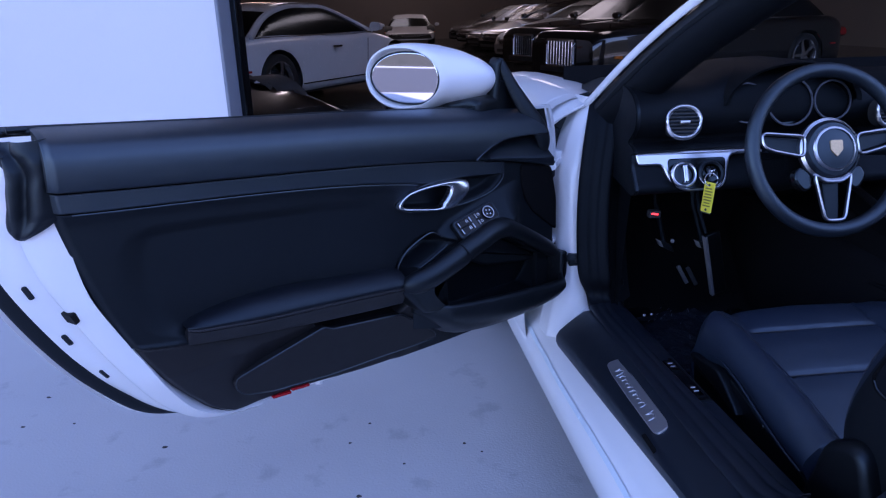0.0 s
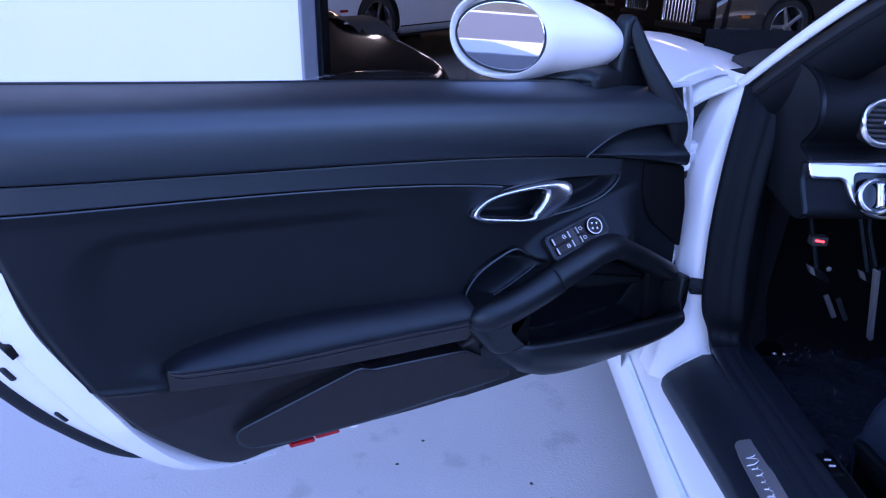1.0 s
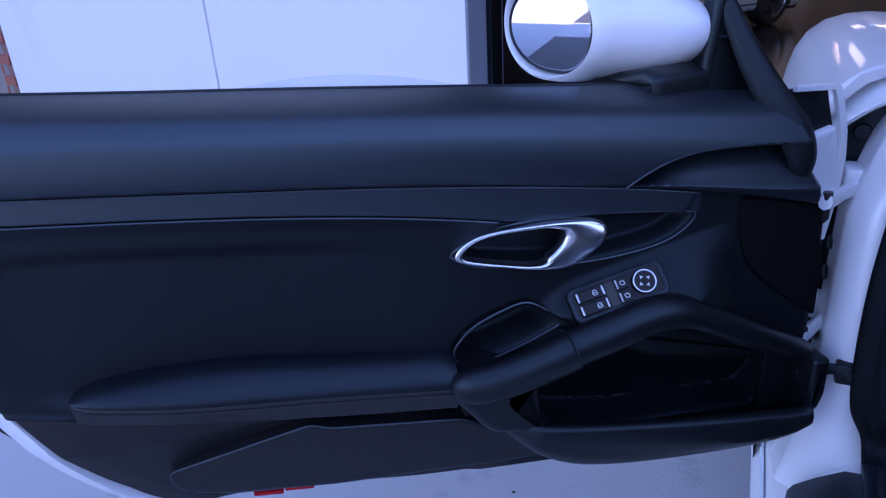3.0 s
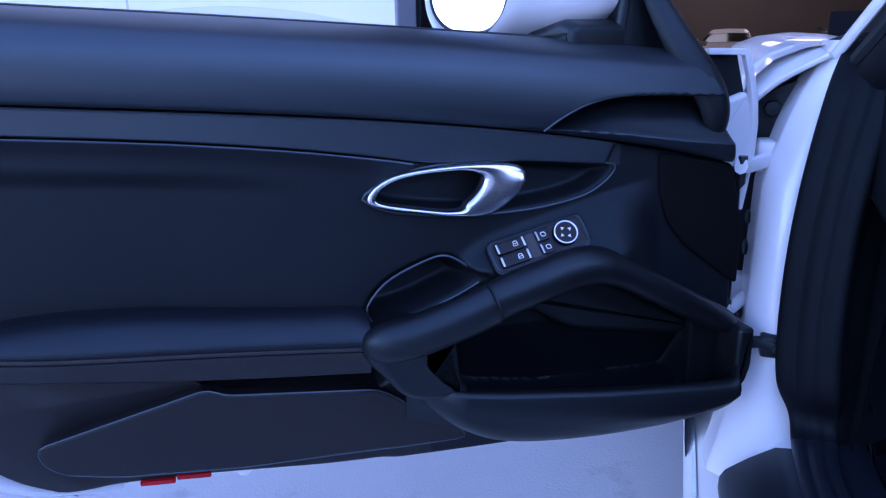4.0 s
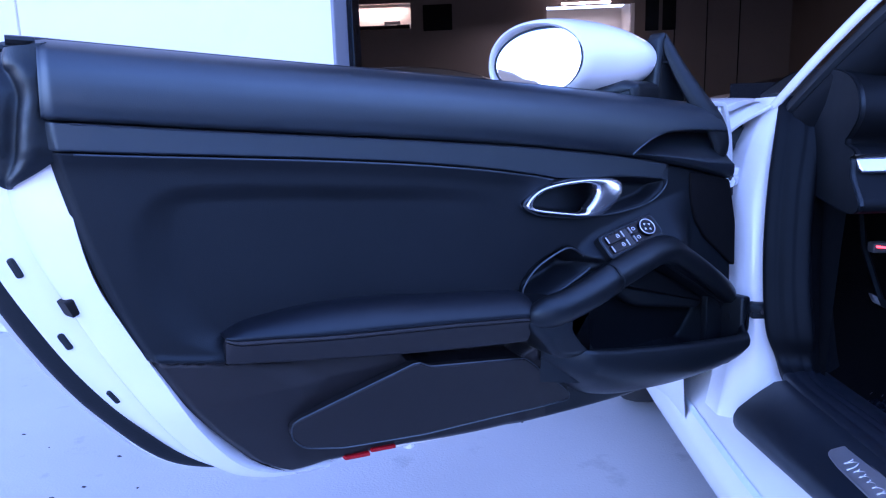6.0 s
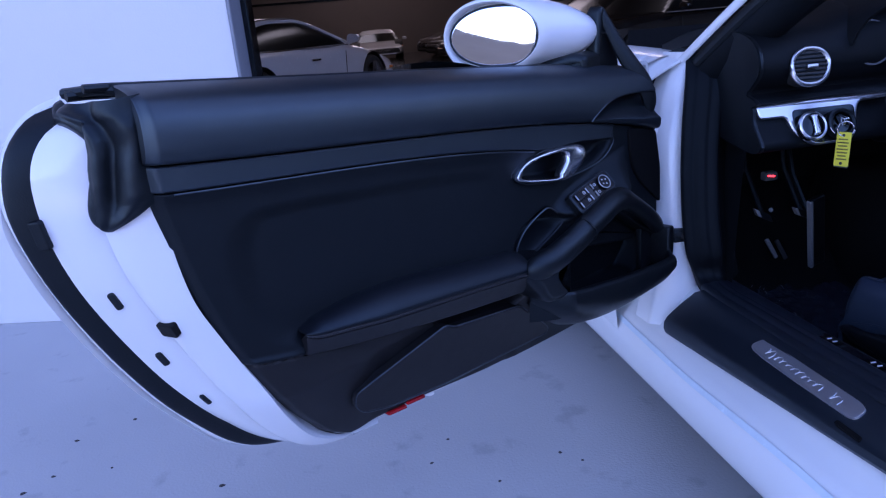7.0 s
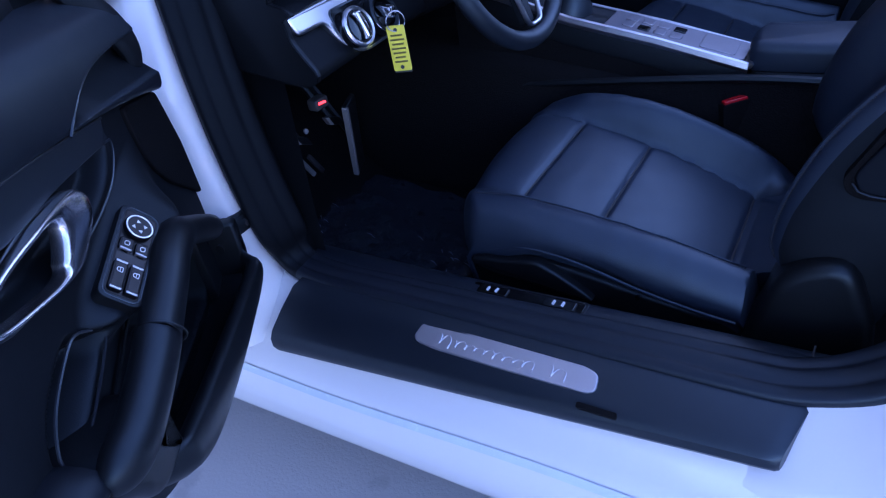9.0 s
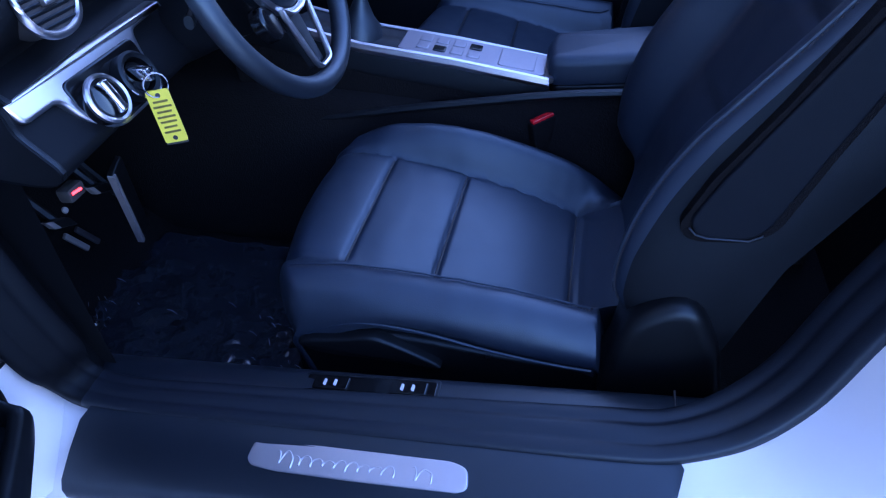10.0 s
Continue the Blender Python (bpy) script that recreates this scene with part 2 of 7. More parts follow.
def resample(pts, n, closed=False):
    """Points at even steps along a polyline."""
    p = np.array(pts, float)
    if closed:
        p = np.vstack([p, p[:1]])
    seg = np.linalg.norm(np.diff(p, axis=0), axis=1)
    run = np.concatenate([[0], np.cumsum(seg)])
    at = np.linspace(0, run[-1], n + 1)[:-1] if closed else np.linspace(0, run[-1], n)
    return [np.array([np.interp(a, run, p[:, k]) for k in range(p.shape[1])]) for a in at]


def loft(bm, rings, closed=True, cap=True, wrap=False):
    """Faces between rings of equally many points."""
    vs = [[bm.verts.new(tuple(q)) for q in r] for r in rings]
    m = len(rings[0])
    pairs = list(zip(vs, vs[1:])) + ([(vs[-1], vs[0])] if wrap else [])
    for a, b in pairs:
        for j in range(m if closed else m - 1):
            q = (a[j], a[(j + 1) % m], b[(j + 1) % m], b[j])
            if len(set(q)) == 4:
                bm.faces.new(q)
    if cap and closed and not wrap:
        bm.faces.new(vs[0][::-1])
        bm.faces.new(vs[-1])
    return vs


def sweep(path, radii, sides=10, closed=False, up=(0, 0, 1), flat=1.0, bm=None):
    """A tube along a path; radii: one number or one a point; flat: thickness across up against that along it."""
    bm = bm or bmesh.new()
    p = [Vector(q) for q in path]
    m = len(p)
    rings = []
    for i, q in enumerate(p):
        a, b = (p[(i - 1) % m], p[(i + 1) % m]) if closed else (p[max(i - 1, 0)], p[min(i + 1, m - 1)])
        way = (b - a).normalized()
        u = Vector(up) - way * way.dot(Vector(up))
        u = u.normalized() if u.length > 1e-5 else way.orthogonal().normalized()
        v = way.cross(u)
        r = radii if isinstance(radii, (int, float)) else radii[i]
        rings.append([q + (u * math.cos(a2) * r + v * math.sin(a2) * r * flat) for a2 in (2 * math.pi * k / sides for k in range(sides))])
    loft(bm, rings, wrap=closed)
    bmesh.ops.recalc_face_normals(bm, faces=bm.faces)
    return bm


def slab(shape, d0, d1, r, steps=4, to=None, bm=None, dome=0.0):
    """A plate with a rounded front edge: shape is a closed outline (a, b); to(a, b, d) lays it into space."""
    bm = bm or bmesh.new()
    to = to or (lambda a, b, d: (a, d, b))
    p = np.array(shape, float)
    area = np.sum(p[:, 0] * np.roll(p[:, 1], -1) - np.roll(p[:, 0], -1) * p[:, 1])
    if area < 0:
        p = p[::-1]
    way = np.roll(p, -1, 0) - np.roll(p, 1, 0)
    way /= np.linalg.norm(way, axis=1)[:, None] + 1e-9
    inner = np.stack([-way[:, 1], way[:, 0]], 1)
    sign = 1 if d1 > d0 else -1
    rings = [[to(a, b, d0) for a, b in p]]
    for k in range(steps + 1):
        t = math.pi / 2 * k / steps
        q = p + inner * r * (1 - math.cos(t))
        rings.append([to(a, b, d1 - sign * r * (1 - math.sin(t))) for a, b in q])
    mid = p.mean(0)
    if not dome:
        rings.append([to(a, b, d1) for a, b in p + inner * (r + 0.0012)])
    if dome:
        for k in (0.75, 0.45, 0.15):
            rings.append([to(a, b, d1 + sign * dome * (1 - k * k)) for a, b in mid + (q - mid) * k])
    loft(bm, rings)
    bmesh.ops.recalc_face_normals(bm, faces=bm.faces)
    return bm


def smooth_outline(pts, n=48):
    return [tuple(q) for q in resample(spline(pts, n * 4, True), n, True)]


def rounded(pts, r, n=5):
    """A closed outline of straight runs with rounded corners."""
    out = []
    m = len(pts)
    for i in range(m):
        a, b, c = (np.array(pts[k % m], float) for k in (i - 1, i, i + 1))
        ra = min(r, np.linalg.norm(a - b) * 0.45, np.linalg.norm(c - b) * 0.45)
        p, q = b + (a - b) / np.linalg.norm(a - b) * ra, b + (c - b) / np.linalg.norm(c - b) * ra
        for k in range(n):
            t = k / (n - 1)
            out.append(tuple((1 - t) ** 2 * p + 2 * t * (1 - t) * b + t * t * q))
    return out


def rbox(x0, x1, y0, y1, z0, z1, r=0.005, seg=2, bm=None):
    bm = bm or bmesh.new()
    got = bmesh.ops.create_cube(bm, size=1.0)
    for v in got["verts"]:
        v.co = Vector(((x0 + x1) / 2 + v.co.x * (x1 - x0), (y0 + y1) / 2 + v.co.y * (y1 - y0), (z0 + z1) / 2 + v.co.z * (z1 - z0)))
    if r > 0:
        es = {e for v in got["verts"] for e in v.link_edges}
        bmesh.ops.bevel(bm, geom=list(es), offset=r, segments=seg, profile=0.5, affect="EDGES")
    return bm


def turned(profile, sides=32, m=None, bm=None):
    """A turned body: profile rows of (radius, height) about z, then laid by the matrix m."""
    bm = bm or bmesh.new()
    m = m or Matrix.Identity(4)
    rings = [[m @ Vector((r * math.cos(a), r * math.sin(a), h)) for a in (2 * math.pi * k / sides for k in range(sides))] for r, h in profile]
    if profile[0][0] > 1e-6:
        loft(bm, rings, wrap=True)
    else:
        loft(bm, rings)
    bmesh.ops.recalc_face_normals(bm, faces=bm.faces)
    return bm


def grid(bm, fn, na, nb, flip=False):
    """A sheet of na x nb points, fn(a, b) with a and b from 0 to 1."""
    vs = [[bm.verts.new(tuple(fn(i / (na - 1), j / (nb - 1)))) for j in range(nb)] for i in range(na)]
    for i in range(na - 1):
        for j in range(nb - 1):
            q = (vs[i][j], vs[i + 1][j], vs[i + 1][j + 1], vs[i][j + 1])
            bm.faces.new(q[::-1] if flip else q)
    return vs


def curve1(pts):
    """A smooth function through rows of (x, y)."""
    q = np.array(spline(sorted(pts), 120))
    return lambda x: float(np.interp(x, q[:, 0], q[:, 1]))


def inside(poly, S, Z):
    """Signed distance of points to a closed outline, positive inside."""
    p = np.array(poly, float)
    best = np.full(S.shape, 1e9)
    odd = np.zeros(S.shape, bool)
    for (ax, az), (bx, bz) in zip(p, np.roll(p, -1, 0)):
        ex, ez = bx - ax, bz - az
        t = np.clip(((S - ax) * ex + (Z - az) * ez) / (ex * ex + ez * ez + 1e-12), 0, 1)
        best = np.minimum(best, np.hypot(S - ax - t * ex, Z - az - t * ez))
        if abs(ez) > 1e-12:
            odd ^= ((az > Z) != (bz > Z)) & (S < ax + (Z - az) * ex / ez)
    return np.where(odd, best, -best)


def smooth01(x):
    x = np.clip(x, 0, 1)
    return x * x * (3 - 2 * x)


# ---- the large structure ----
def wall_piece(name, x0, x1, y0, y1, z0, z1, mat, at, kind="structure", r=0.004, parent=None, label=""):
    bm = rbox(x0, x1, y0, y1, z0, z1, r, 1)
    ob = part(name, bm, mat, parent, label, kind=kind)
    if parent is None:
        ob.matrix_world = at
    return ob


bm = bmesh.new()
grid(bm, lambda a, b: (-250 + 500 * a, -250 + 500 * b, 0.0), 41, 41)
tagged(part("ground", bm, concrete, kind="structure"), "worn pale concrete forecourt with dark spots and scuffs", "ground")

# the front of the building runs at a slight angle to the car; its own x axis follows the wall
FRONT = pose(-1.86, 1.575, 0, 0, 0, -13.85)
I4 = Matrix.Identity(4)
wall_piece("wall_front_1", -1.483, -0.003, 0.0, 0.22, 0, 4.4, render_wall, FRONT)
wall_piece("wall_front_2", -3.85, -1.495, 0.0, 0.22, 0, 4.4, render_wall, FRONT)
joint_grey = material("joint_sealant", (0.60, 0.57, 0.56), 0.7, vary=0.15, scale=8)
wall_piece("wall_front_joint", -1.505, -1.475, 0.008, 0.2, 0, 4.4, joint_grey, FRONT, r=0.0)
wall_piece("wall_front_lintel", -3.95, 9.5, 0.0, 0.22, 4.4, 6.4, render_wall, FRONT)
wall_piece("wall_front_3", 7.2, 9.5, 0.0, 0.22, 0, 4.4, render_wall, FRONT)
frame_grey = material("grey_door_frame", (0.22, 0.23, 0.26), 0.5, vary=0.1, scale=5)
wall_piece("door_frame_1", -0.003, 0.012, -0.012, 0.20, 0, 4.4, frame_grey, FRONT)
wall_piece("door_frame_2", 0.012, 0.035, 0.09, 0.16, 0, 4.4, gloss_black, FRONT)
wall_piece("door_frame_3", 7.185, 7.2, -0.012, 0.20, 0, 4.4, frame_grey, FRONT)

bm = bmesh.new()
grid(bm, lambda a, b: (-14 + 30 * a, 0.20 + 35 * b, 0.006), 13, 13)
ob = tagged(part("floor", bm, dark_floor, kind="structure"), "dark polished showroom floor reflecting the cars", "floor")
ob.matrix_world = FRONT

BACK = 33.0
for nm, x0, x1, y0, y1, z0, z1 in (("wall_back_1", -13, -8.2, BACK, BACK + 0.3, 0, 7), ("wall_back_2", -8.2, -4.9, BACK, BACK + 0.3, 0, 5.55),
                                   ("wall_back_2b", -8.2, -4.9, BACK, BACK + 0.3, 6.75, 7), ("wall_back_3", -4.9, 1.6, BACK, BACK + 0.3, 0, 7),
                                   ("wall_back_4", 1.6, 5.6, BACK, BACK + 0.3, 0, 3.62), ("wall_back_5", 1.6, 5.6, BACK, BACK + 0.3, 6.3, 7),
                                   ("wall_back_6", 5.6, 15, BACK, BACK + 0.3, 0, 7)):
    wall_piece(nm, x0, x1, y0, y1, z0, z1, brown_wall, I4)
wall_piece("wall_west", -13.3, -13, 4.3, BACK + 0.3, 0, 7, brown_wall, I4)
wall_piece("wall_east", 13, 13.3, -2.2, BACK + 0.3, 0, 7, brown_wall, I4)
wall_piece("wall_west_front", -13.3, -5.6, 2.55, 4.3, 0, 7, brown_wall, I4)
wall_piece("ceiling", -13.3, 13.3, 0.2, BACK + 3.6, 6.4, 6.65, brown_wall, pose(0, 0, 0.6))
for jx in (7.6, 9.1, 10.6):
    wall_piece("trim_joint", jx, jx + 0.05, BACK - 0.012, BACK + 0.01, 0, 7, gloss_black, I4, r=0)
wall_piece("trim_band", -4.9, 7.5, BACK - 0.03, BACK + 0.01, 2.62, 2.72, gloss_black, I4, r=0)

# the lit office behind the back wall's window, and the lit niche
white_room = material("office_white", (0.72, 0.71, 0.68), 0.7, vary=0.05, scale=2)
wall_piece("office_back", 1.3, 5.9, BACK + 3.0, BACK + 3.2, 3.0, 6.6, white_room, I4)
wall_piece("office_floor", 1.3, 5.9, BACK + 0.31, BACK + 3.0, 3.0, 3.2, white_room, I4)
wall_piece("office_side_1", 1.3, 1.5, BACK + 0.31, BACK + 3.0, 3.2, 6.6, white_room, I4)
wall_piece("office_side_2", 5.7, 5.9, BACK + 0.31, BACK + 3.0, 3.2, 6.6, white_room, I4)
wall_piece("niche_back", -8.4, -4.7, BACK + 0.8, BACK + 1.0, 5.3, 6.9, white_room, I4)
wall_piece("niche_floor", -8.2, -4.9, BACK + 0.31, BACK + 0.8, 5.4, 5.54, white_room, I4)
area_lamp("office_lamp", 3.6, BACK + 1.6, 6.25, 2.5, 1.2, 5.5, (1.0, 0.93, 0.86))
area_lamp("niche_lamp", -6.5, BACK + 0.55, 6.7, 2.4, 0.2, 8, (1.0, 0.72, 0.5))
for nm, x0, x1, z0, z1 in (("window_trim_top", 1.45, 5.75, 6.28, 6.45), ("window_trim_bottom", 1.45, 5.75, 3.2, 3.37),
                           ("window_trim_left", 1.45, 1.62, 3.37, 6.28), ("window_trim_right", 5.58, 5.75, 3.37, 6.28)):
    wall_piece(nm, x0, x1, BACK - 0.05, BACK + 0.02, z0, z1, render_wall if "right" in nm else brown_wall, I4)

# the neighbouring brick front past the end of the rendered wall: courses with recessed joints
mortar = material("red_mortar", (0.22, 0.11, 0.09), 0.9, vary=0.2, scale=30)
BRICKS = FRONT @ pose(-3.865, 0.0, 0)
brick_wall = wall_piece("wall_brick", -3.4, -0.02, 0.02, 0.3, 0, 4.2, mortar, BRICKS)
tagged(brick_wall, "red brick wall with pale joints")
me_brick = bpy.data.meshes.new("brick")
bmb = rbox(-0.1455, 0.1455, 0, 0.02, 0.002, 0.066, 0.003, 1)
bmb.to_mesh(me_brick)
bmb.free()
me_brick.materials.append(brick_red)
for row in range(24):
    for col in range(11):
        b = new("brick", me_brick)
        b.parent = brick_wall
        b.location = (-0.17 - 0.297 * col - (0.148 if row % 2 else 0), 0.002 + random.uniform(-0.002, 0.002), 0.30 + row * 0.072)

chips = bmesh.new()
rnd = random.Random(7)
for _ in range(70):
    cx, cy, r = rnd.uniform(-3.2, -0.95), rnd.uniform(-1.6, 1.1), rnd.uniform(0.002, 0.0075)
    turn = rnd.uniform(0, 3)
    lo_ring = [(cx + r * rnd.uniform(0.7, 1.6) * math.cos(turn + k), cy + r * rnd.uniform(0.5, 1.0) * math.sin(turn + k), 0.0005) for k in (0, 1.1, 2.2, 3.3, 4.4, 5.4)]
    loft(chips, [lo_ring, [(cx + (x - cx) * 0.7, cy + (y - cy) * 0.7, 0.0025) for x, y, z in lo_ring]])
bmesh.ops.recalc_face_normals(chips, faces=chips.faces)
tagged(part("grit", chips, material("dark_grit", (0.05, 0.045, 0.045), 0.9, vary=0.4, scale=40), kind="stuff"), "small dark chips of grit on the concrete", "grit", kind="stuff")
asphalt = ground_material("dark_asphalt", (0.045, 0.045, 0.048), (0.065, 0.064, 0.066), (0.03, 0.03, 0.032), 0.9, 2.0, 4.0, 0.5, 0.4)
wall_piece("road_west", -95, -6.5, -75, 1.5, -0.2, 0.004, asphalt, I4, r=0)
wall_piece("road_south", -6.5, 60, -75, -9, -0.2, 0.004, asphalt, I4, r=0)
kerb_pale = material("pale_kerb", (0.5, 0.49, 0.47), 0.8, vary=0.2, scale=3)
wall_piece("kerb_west", -22, -16, -75, 1.5, -0.1, 0.03, kerb_pale, I4, r=0.01)
wall_piece("kerb_south", -44, 60, -42, -40, -0.1, 0.14, kerb_pale, I4, r=0.02)

# the hills, the far road edge and low buildings that the door mirror shows across the forecourt
bm = bmesh.new()


def hill(a, b):
    ang = math.pi * (0.75 + 1.15 * a)
    # the rise past a = 0.45 is unseen, added to block low sky
    h = 9 + 15 * math.exp(-((a - 0.26) / 0.04) ** 2) + 36 * float(smooth01((a - 0.45) / 0.25)) + 8 * noise.noise((a * 9, 1.3, 0)) + 3 * noise.noise((a * 31, 4, 0))
    rad = 120 + 60 * b
    return (rad * math.cos(ang), rad * math.sin(ang), -0.5 + (max(2.5, h) + 0.5) * math.sin(b * math.pi * 0.5) + 1.6 * b * noise.noise((a * 120, b * 9, 2)))


grid(bm, hill, 220, 14)
tagged(part("backdrop_hills", bm, hill_green, kind="structure", sharp=80), "dark scrub-covered hills beyond the forecourt, raised out of view to block low sky", "hills")


# ---- the white sports car ----
car = thing("sports_car", "white two-seat sports car with its driver door wide open", "car")
HINGE = pose(-0.8633, 0.2857, 0, 0, 0, -145.0)     # the door's own axes: x to its latch end, y into the cabin, z up


# ---- driver door ----
rear_row = np.array(spline([(0.450, 0.795), (0.475, 0.840), (0.492, 0.867), (0.512, 0.890), (0.540, 0.911), (0.577, 0.942), (0.657, 0.990), (0.76, 1.033), (0.862, 1.059), (0.917, 1.068), (0.96, 1.068), (1.03, 1.063)], 120))
front_row = np.array(spline([(0.44, 0.03), (0.47, 0.008), (0.50, -0.004), (0.53, -0.010), (0.60, -0.014), (0.66, -0.012), (0.72, -0.006), (0.80, 0.012), (0.85, 0.026), (0.90, 0.044), (0.94, 0.068), (0.97, 0.09)], 120))


def door_rear(z):
    return np.interp(z, rear_row[:, 0], rear_row[:, 1])


def door_front(z):
    return np.interp(z, front_row[:, 0], front_row[:, 1])


bottom_edge = curve1([(-0.03, 0.475), (0.02, 0.446), (0.10, 0.426), (0.17, 0.421), (0.274, 0.423), (0.356, 0.427), (0.438, 0.4325), (0.52, 0.439), (0.602, 0.4465), (0.684, 0.4545), (0.766, 0.4615), (0.82, 0.4655), (0.87, 0.4755), (0.905, 0.496), (0.93, 0.524)])
belt_edge = curve1([(-0.05, 0.940), (0.153, 0.958), (0.362, 0.9745), (0.59, 0.991), (0.81, 1.005), (1.08, 1.0235)])
seam_high = curve1([(-0.06, 0.7904), (0.08, 0.8276), (0.2, 0.8518), (0.32, 0.8705), (0.46, 0.8873), (0.62, 0.9022), (0.8, 0.9165), (0.95, 0.9285), (1.1, 0.9421)])
seam_low = curve1([(-0.06, 0.772), (0.1, 0.802), (0.178, 0.8195), (0.22, 0.8275), (0.295, 0.8345), (0.34, 0.8365), (0.38, 0.837), (0.42, 0.8395), (0.46, 0.8467), (0.55, 0.861), (0.66, 0.8745), (0.78, 0.8858), (0.9, 0.8951), (1.0, 0.9027), (1.1, 0.9113)])
scoop_top = curve1([(-0.06, 0.893), (0.056, 0.897), (0.128, 0.9015), (0.19, 0.9015), (0.229, 0.8945), (0.256, 0.883), (0.280, 0.868), (0.30, 0.853)])
scoop_low = curve1([(-0.06, 0.822), (0.031, 0.8385), (0.099, 0.8465), (0.179, 0.858), (0.259, 0.867), (0.30, 0.871)])
step_line = curve1([(0.40, 0.592), (0.506, 0.6025), (0.624, 0.6153), (0.742, 0.6306), (0.86, 0.6478), (0.919, 0.6565), (0.976, 0.6675), (1.02, 0.676)])
bowl_top = curve1([(0.40, 0.805), (0.60, 0.835), (0.75, 0.849), (0.86, 0.8585), (0.93, 0.862), (0.98, 0.862), (1.06, 0.858)])
bowl_side = curve1([(0.60, 0.83), (0.66, 0.905), (0.68, 0.945), (0.70, 0.972), (0.75, 1.000), (0.80, 1.005), (0.83, 0.998), (0.85, 0.984), (0.90, 0.95)])

SLOT = [(0.681, 0.619), (0.668, 0.6025), (0.647, 0.5915), (0.472, 0.5665), (0.452, 0.580), (0.478, 0.598), (0.60, 0.612)]
BIN = rounded([(0.428, 0.618), (0.382, 0.552), (0.350, 0.520), (0.24, 0.496), (0.030, 0.490), (0.000, 0.572), (0.05, 0.600), (0.19, 0.682), (0.225, 0.692), (0.30, 0.672)], 0.018)
CUP = smooth_outline([(0.484, 0.672), (0.476, 0.690), (0.455, 0.709), (0.417, 0.7255), (0.391, 0.730), (0.366, 0.7155), (0.344, 0.698), (0.42, 0.664), (0.470, 0.655)], 48)
LEAF = smooth_outline([(0.4825, 0.803), (0.458, 0.7885), (0.433, 0.783), (0.385, 0.776), (0.332, 0.7745), (0.275, 0.777), (0.222, 0.7865), (0.193, 0.802), (0.180, 0.8185), (0.190, 0.8225), (0.222, 0.8265), (0.295, 0.8335), (0.340, 0.8355), (0.40, 0.8345), (0.443, 0.8265), (0.469, 0.815)], 90)
PODIUM = smooth_outline([(0.378, 0.695), (0.370, 0.730), (0.328, 0.760), (0.262, 0.780), (0.205, 0.800), (0.13, 0.815), (0.08, 0.79), (0.04, 0.722), (0.005, 0.66), (0.005, 0.61), (0.14, 0.652), (0.20, 0.692), (0.29, 0.678)], 60)
FLAP_W = rounded([(0.842, 0.5575), (0.664, 0.605), (0.646, 0.5928), (0.4725, 0.567), (0.362, 0.479), (0.356, 0.463), (0.438, 0.4665), (0.506, 0.472), (0.64, 0.480), (0.770, 0.4985), (0.825, 0.516), (0.841, 0.536)], 0.012, 7)

NA = 540
A = np.linspace(0, 1, NA)[:, None]
ROWS_BETWEEN = (150, 22, 12, 22, 76)
xs = np.linspace(-0.06, 1.1, 465)


def along(fn):
    return lambda q: np.interp(q, xs, [fn(x) for x in xs])


high_at, low_at, belt_at, foot_at = along(seam_high), along(seam_low), along(belt_edge), along(lambda x: bottom_edge(min(max(x, -0.03), 0.93)))


def rows_for(q):
    """Heights of the rows of the lining's mesh, packed close along the two seams."""
    z1, z2, lo, hi = high_at(q), low_at(q), foot_at(q), belt_at(q)
    stops = (lo, z2 - 0.007, z2 + 0.005, z1 - 0.007, z1 + 0.006, hi)
    out = []
    for k, n in enumerate(ROWS_BETWEEN):
        out += [stops[k] + (stops[k + 1] - stops[k]) * j / n for j in range(n)]
    return np.concatenate(out + [hi], axis=1)


S = A * np.ones((1, 283))
Z = rows_for(S[:, :1])
for _ in range(5):
    S = door_front(Z) + (door_rear(Z) - door_front(Z)) * A
    Z = np.array([rows_for(S[:, j:j + 1])[:, j] for j in range(Z.shape[1])]).T
NB = Z.shape[1]
B = np.linspace(0, 1, NB)[None, :] * np.ones_like(S)
hi, Z1, Z2 = belt_at(S), high_at(S), low_at(S)
up = np.clip((Z - Z1) / (hi - Z1), 0, 1)
roll = np.array(spline([(0, 0.014), (0.03, 0.0200), (0.08, 0.0240), (0.18, 0.0268), (0.32, 0.0278), (0.46, 0.0272), (0.60, 0.0245), (0.72, 0.0185), (0.82, 0.0100), (0.90, -0.006), (0.96, -0.030), (1.0, -0.062)], 160))
D = np.where(Z > Z1, np.interp(up, roll[:, 0], roll[:, 1]), 0.0)
# the strip between the seams: a lip along its top, flush at its end by the speaker
strip = (Z <= Z1) & (Z > Z2)
D = np.where(strip, 0.0095 * smooth01((S - 0.176 - (Z1 - Z) * 0.45) / 0.008), D)
D -= np.where(Z <= Z1, 0.0085 * np.exp(-((Z1 - Z) / 0.0016) ** 2), 0.006 * np.exp(-((Z - Z1) / 0.0012) ** 2))
panel_lip = smooth01((S - 0.40) / 0.04)
D += np.where(Z <= Z2, panel_lip * (0.0062 * np.exp(-((Z2 - Z) / 0.012) ** 2) - 0.0075 * np.exp(-((Z2 - Z) / 0.0013) ** 2)), -panel_lip * 0.003 * np.exp(-((Z - Z2) / 0.0010) ** 2))
# the shallow bowl above the armrest
d_top, d_side = np.interp(S, xs, [bowl_top(x) for x in xs]) - Z, np.interp(Z, np.linspace(0.45, 1.05, 120), [bowl_side(z) for z in np.linspace(0.45, 1.05, 120)]) - S
D -= 0.009 * smooth01((d_top + 0.004) / 0.022) * smooth01((d_side + 0.004) / 0.055) * smooth01((S - 0.50) / 0.22)
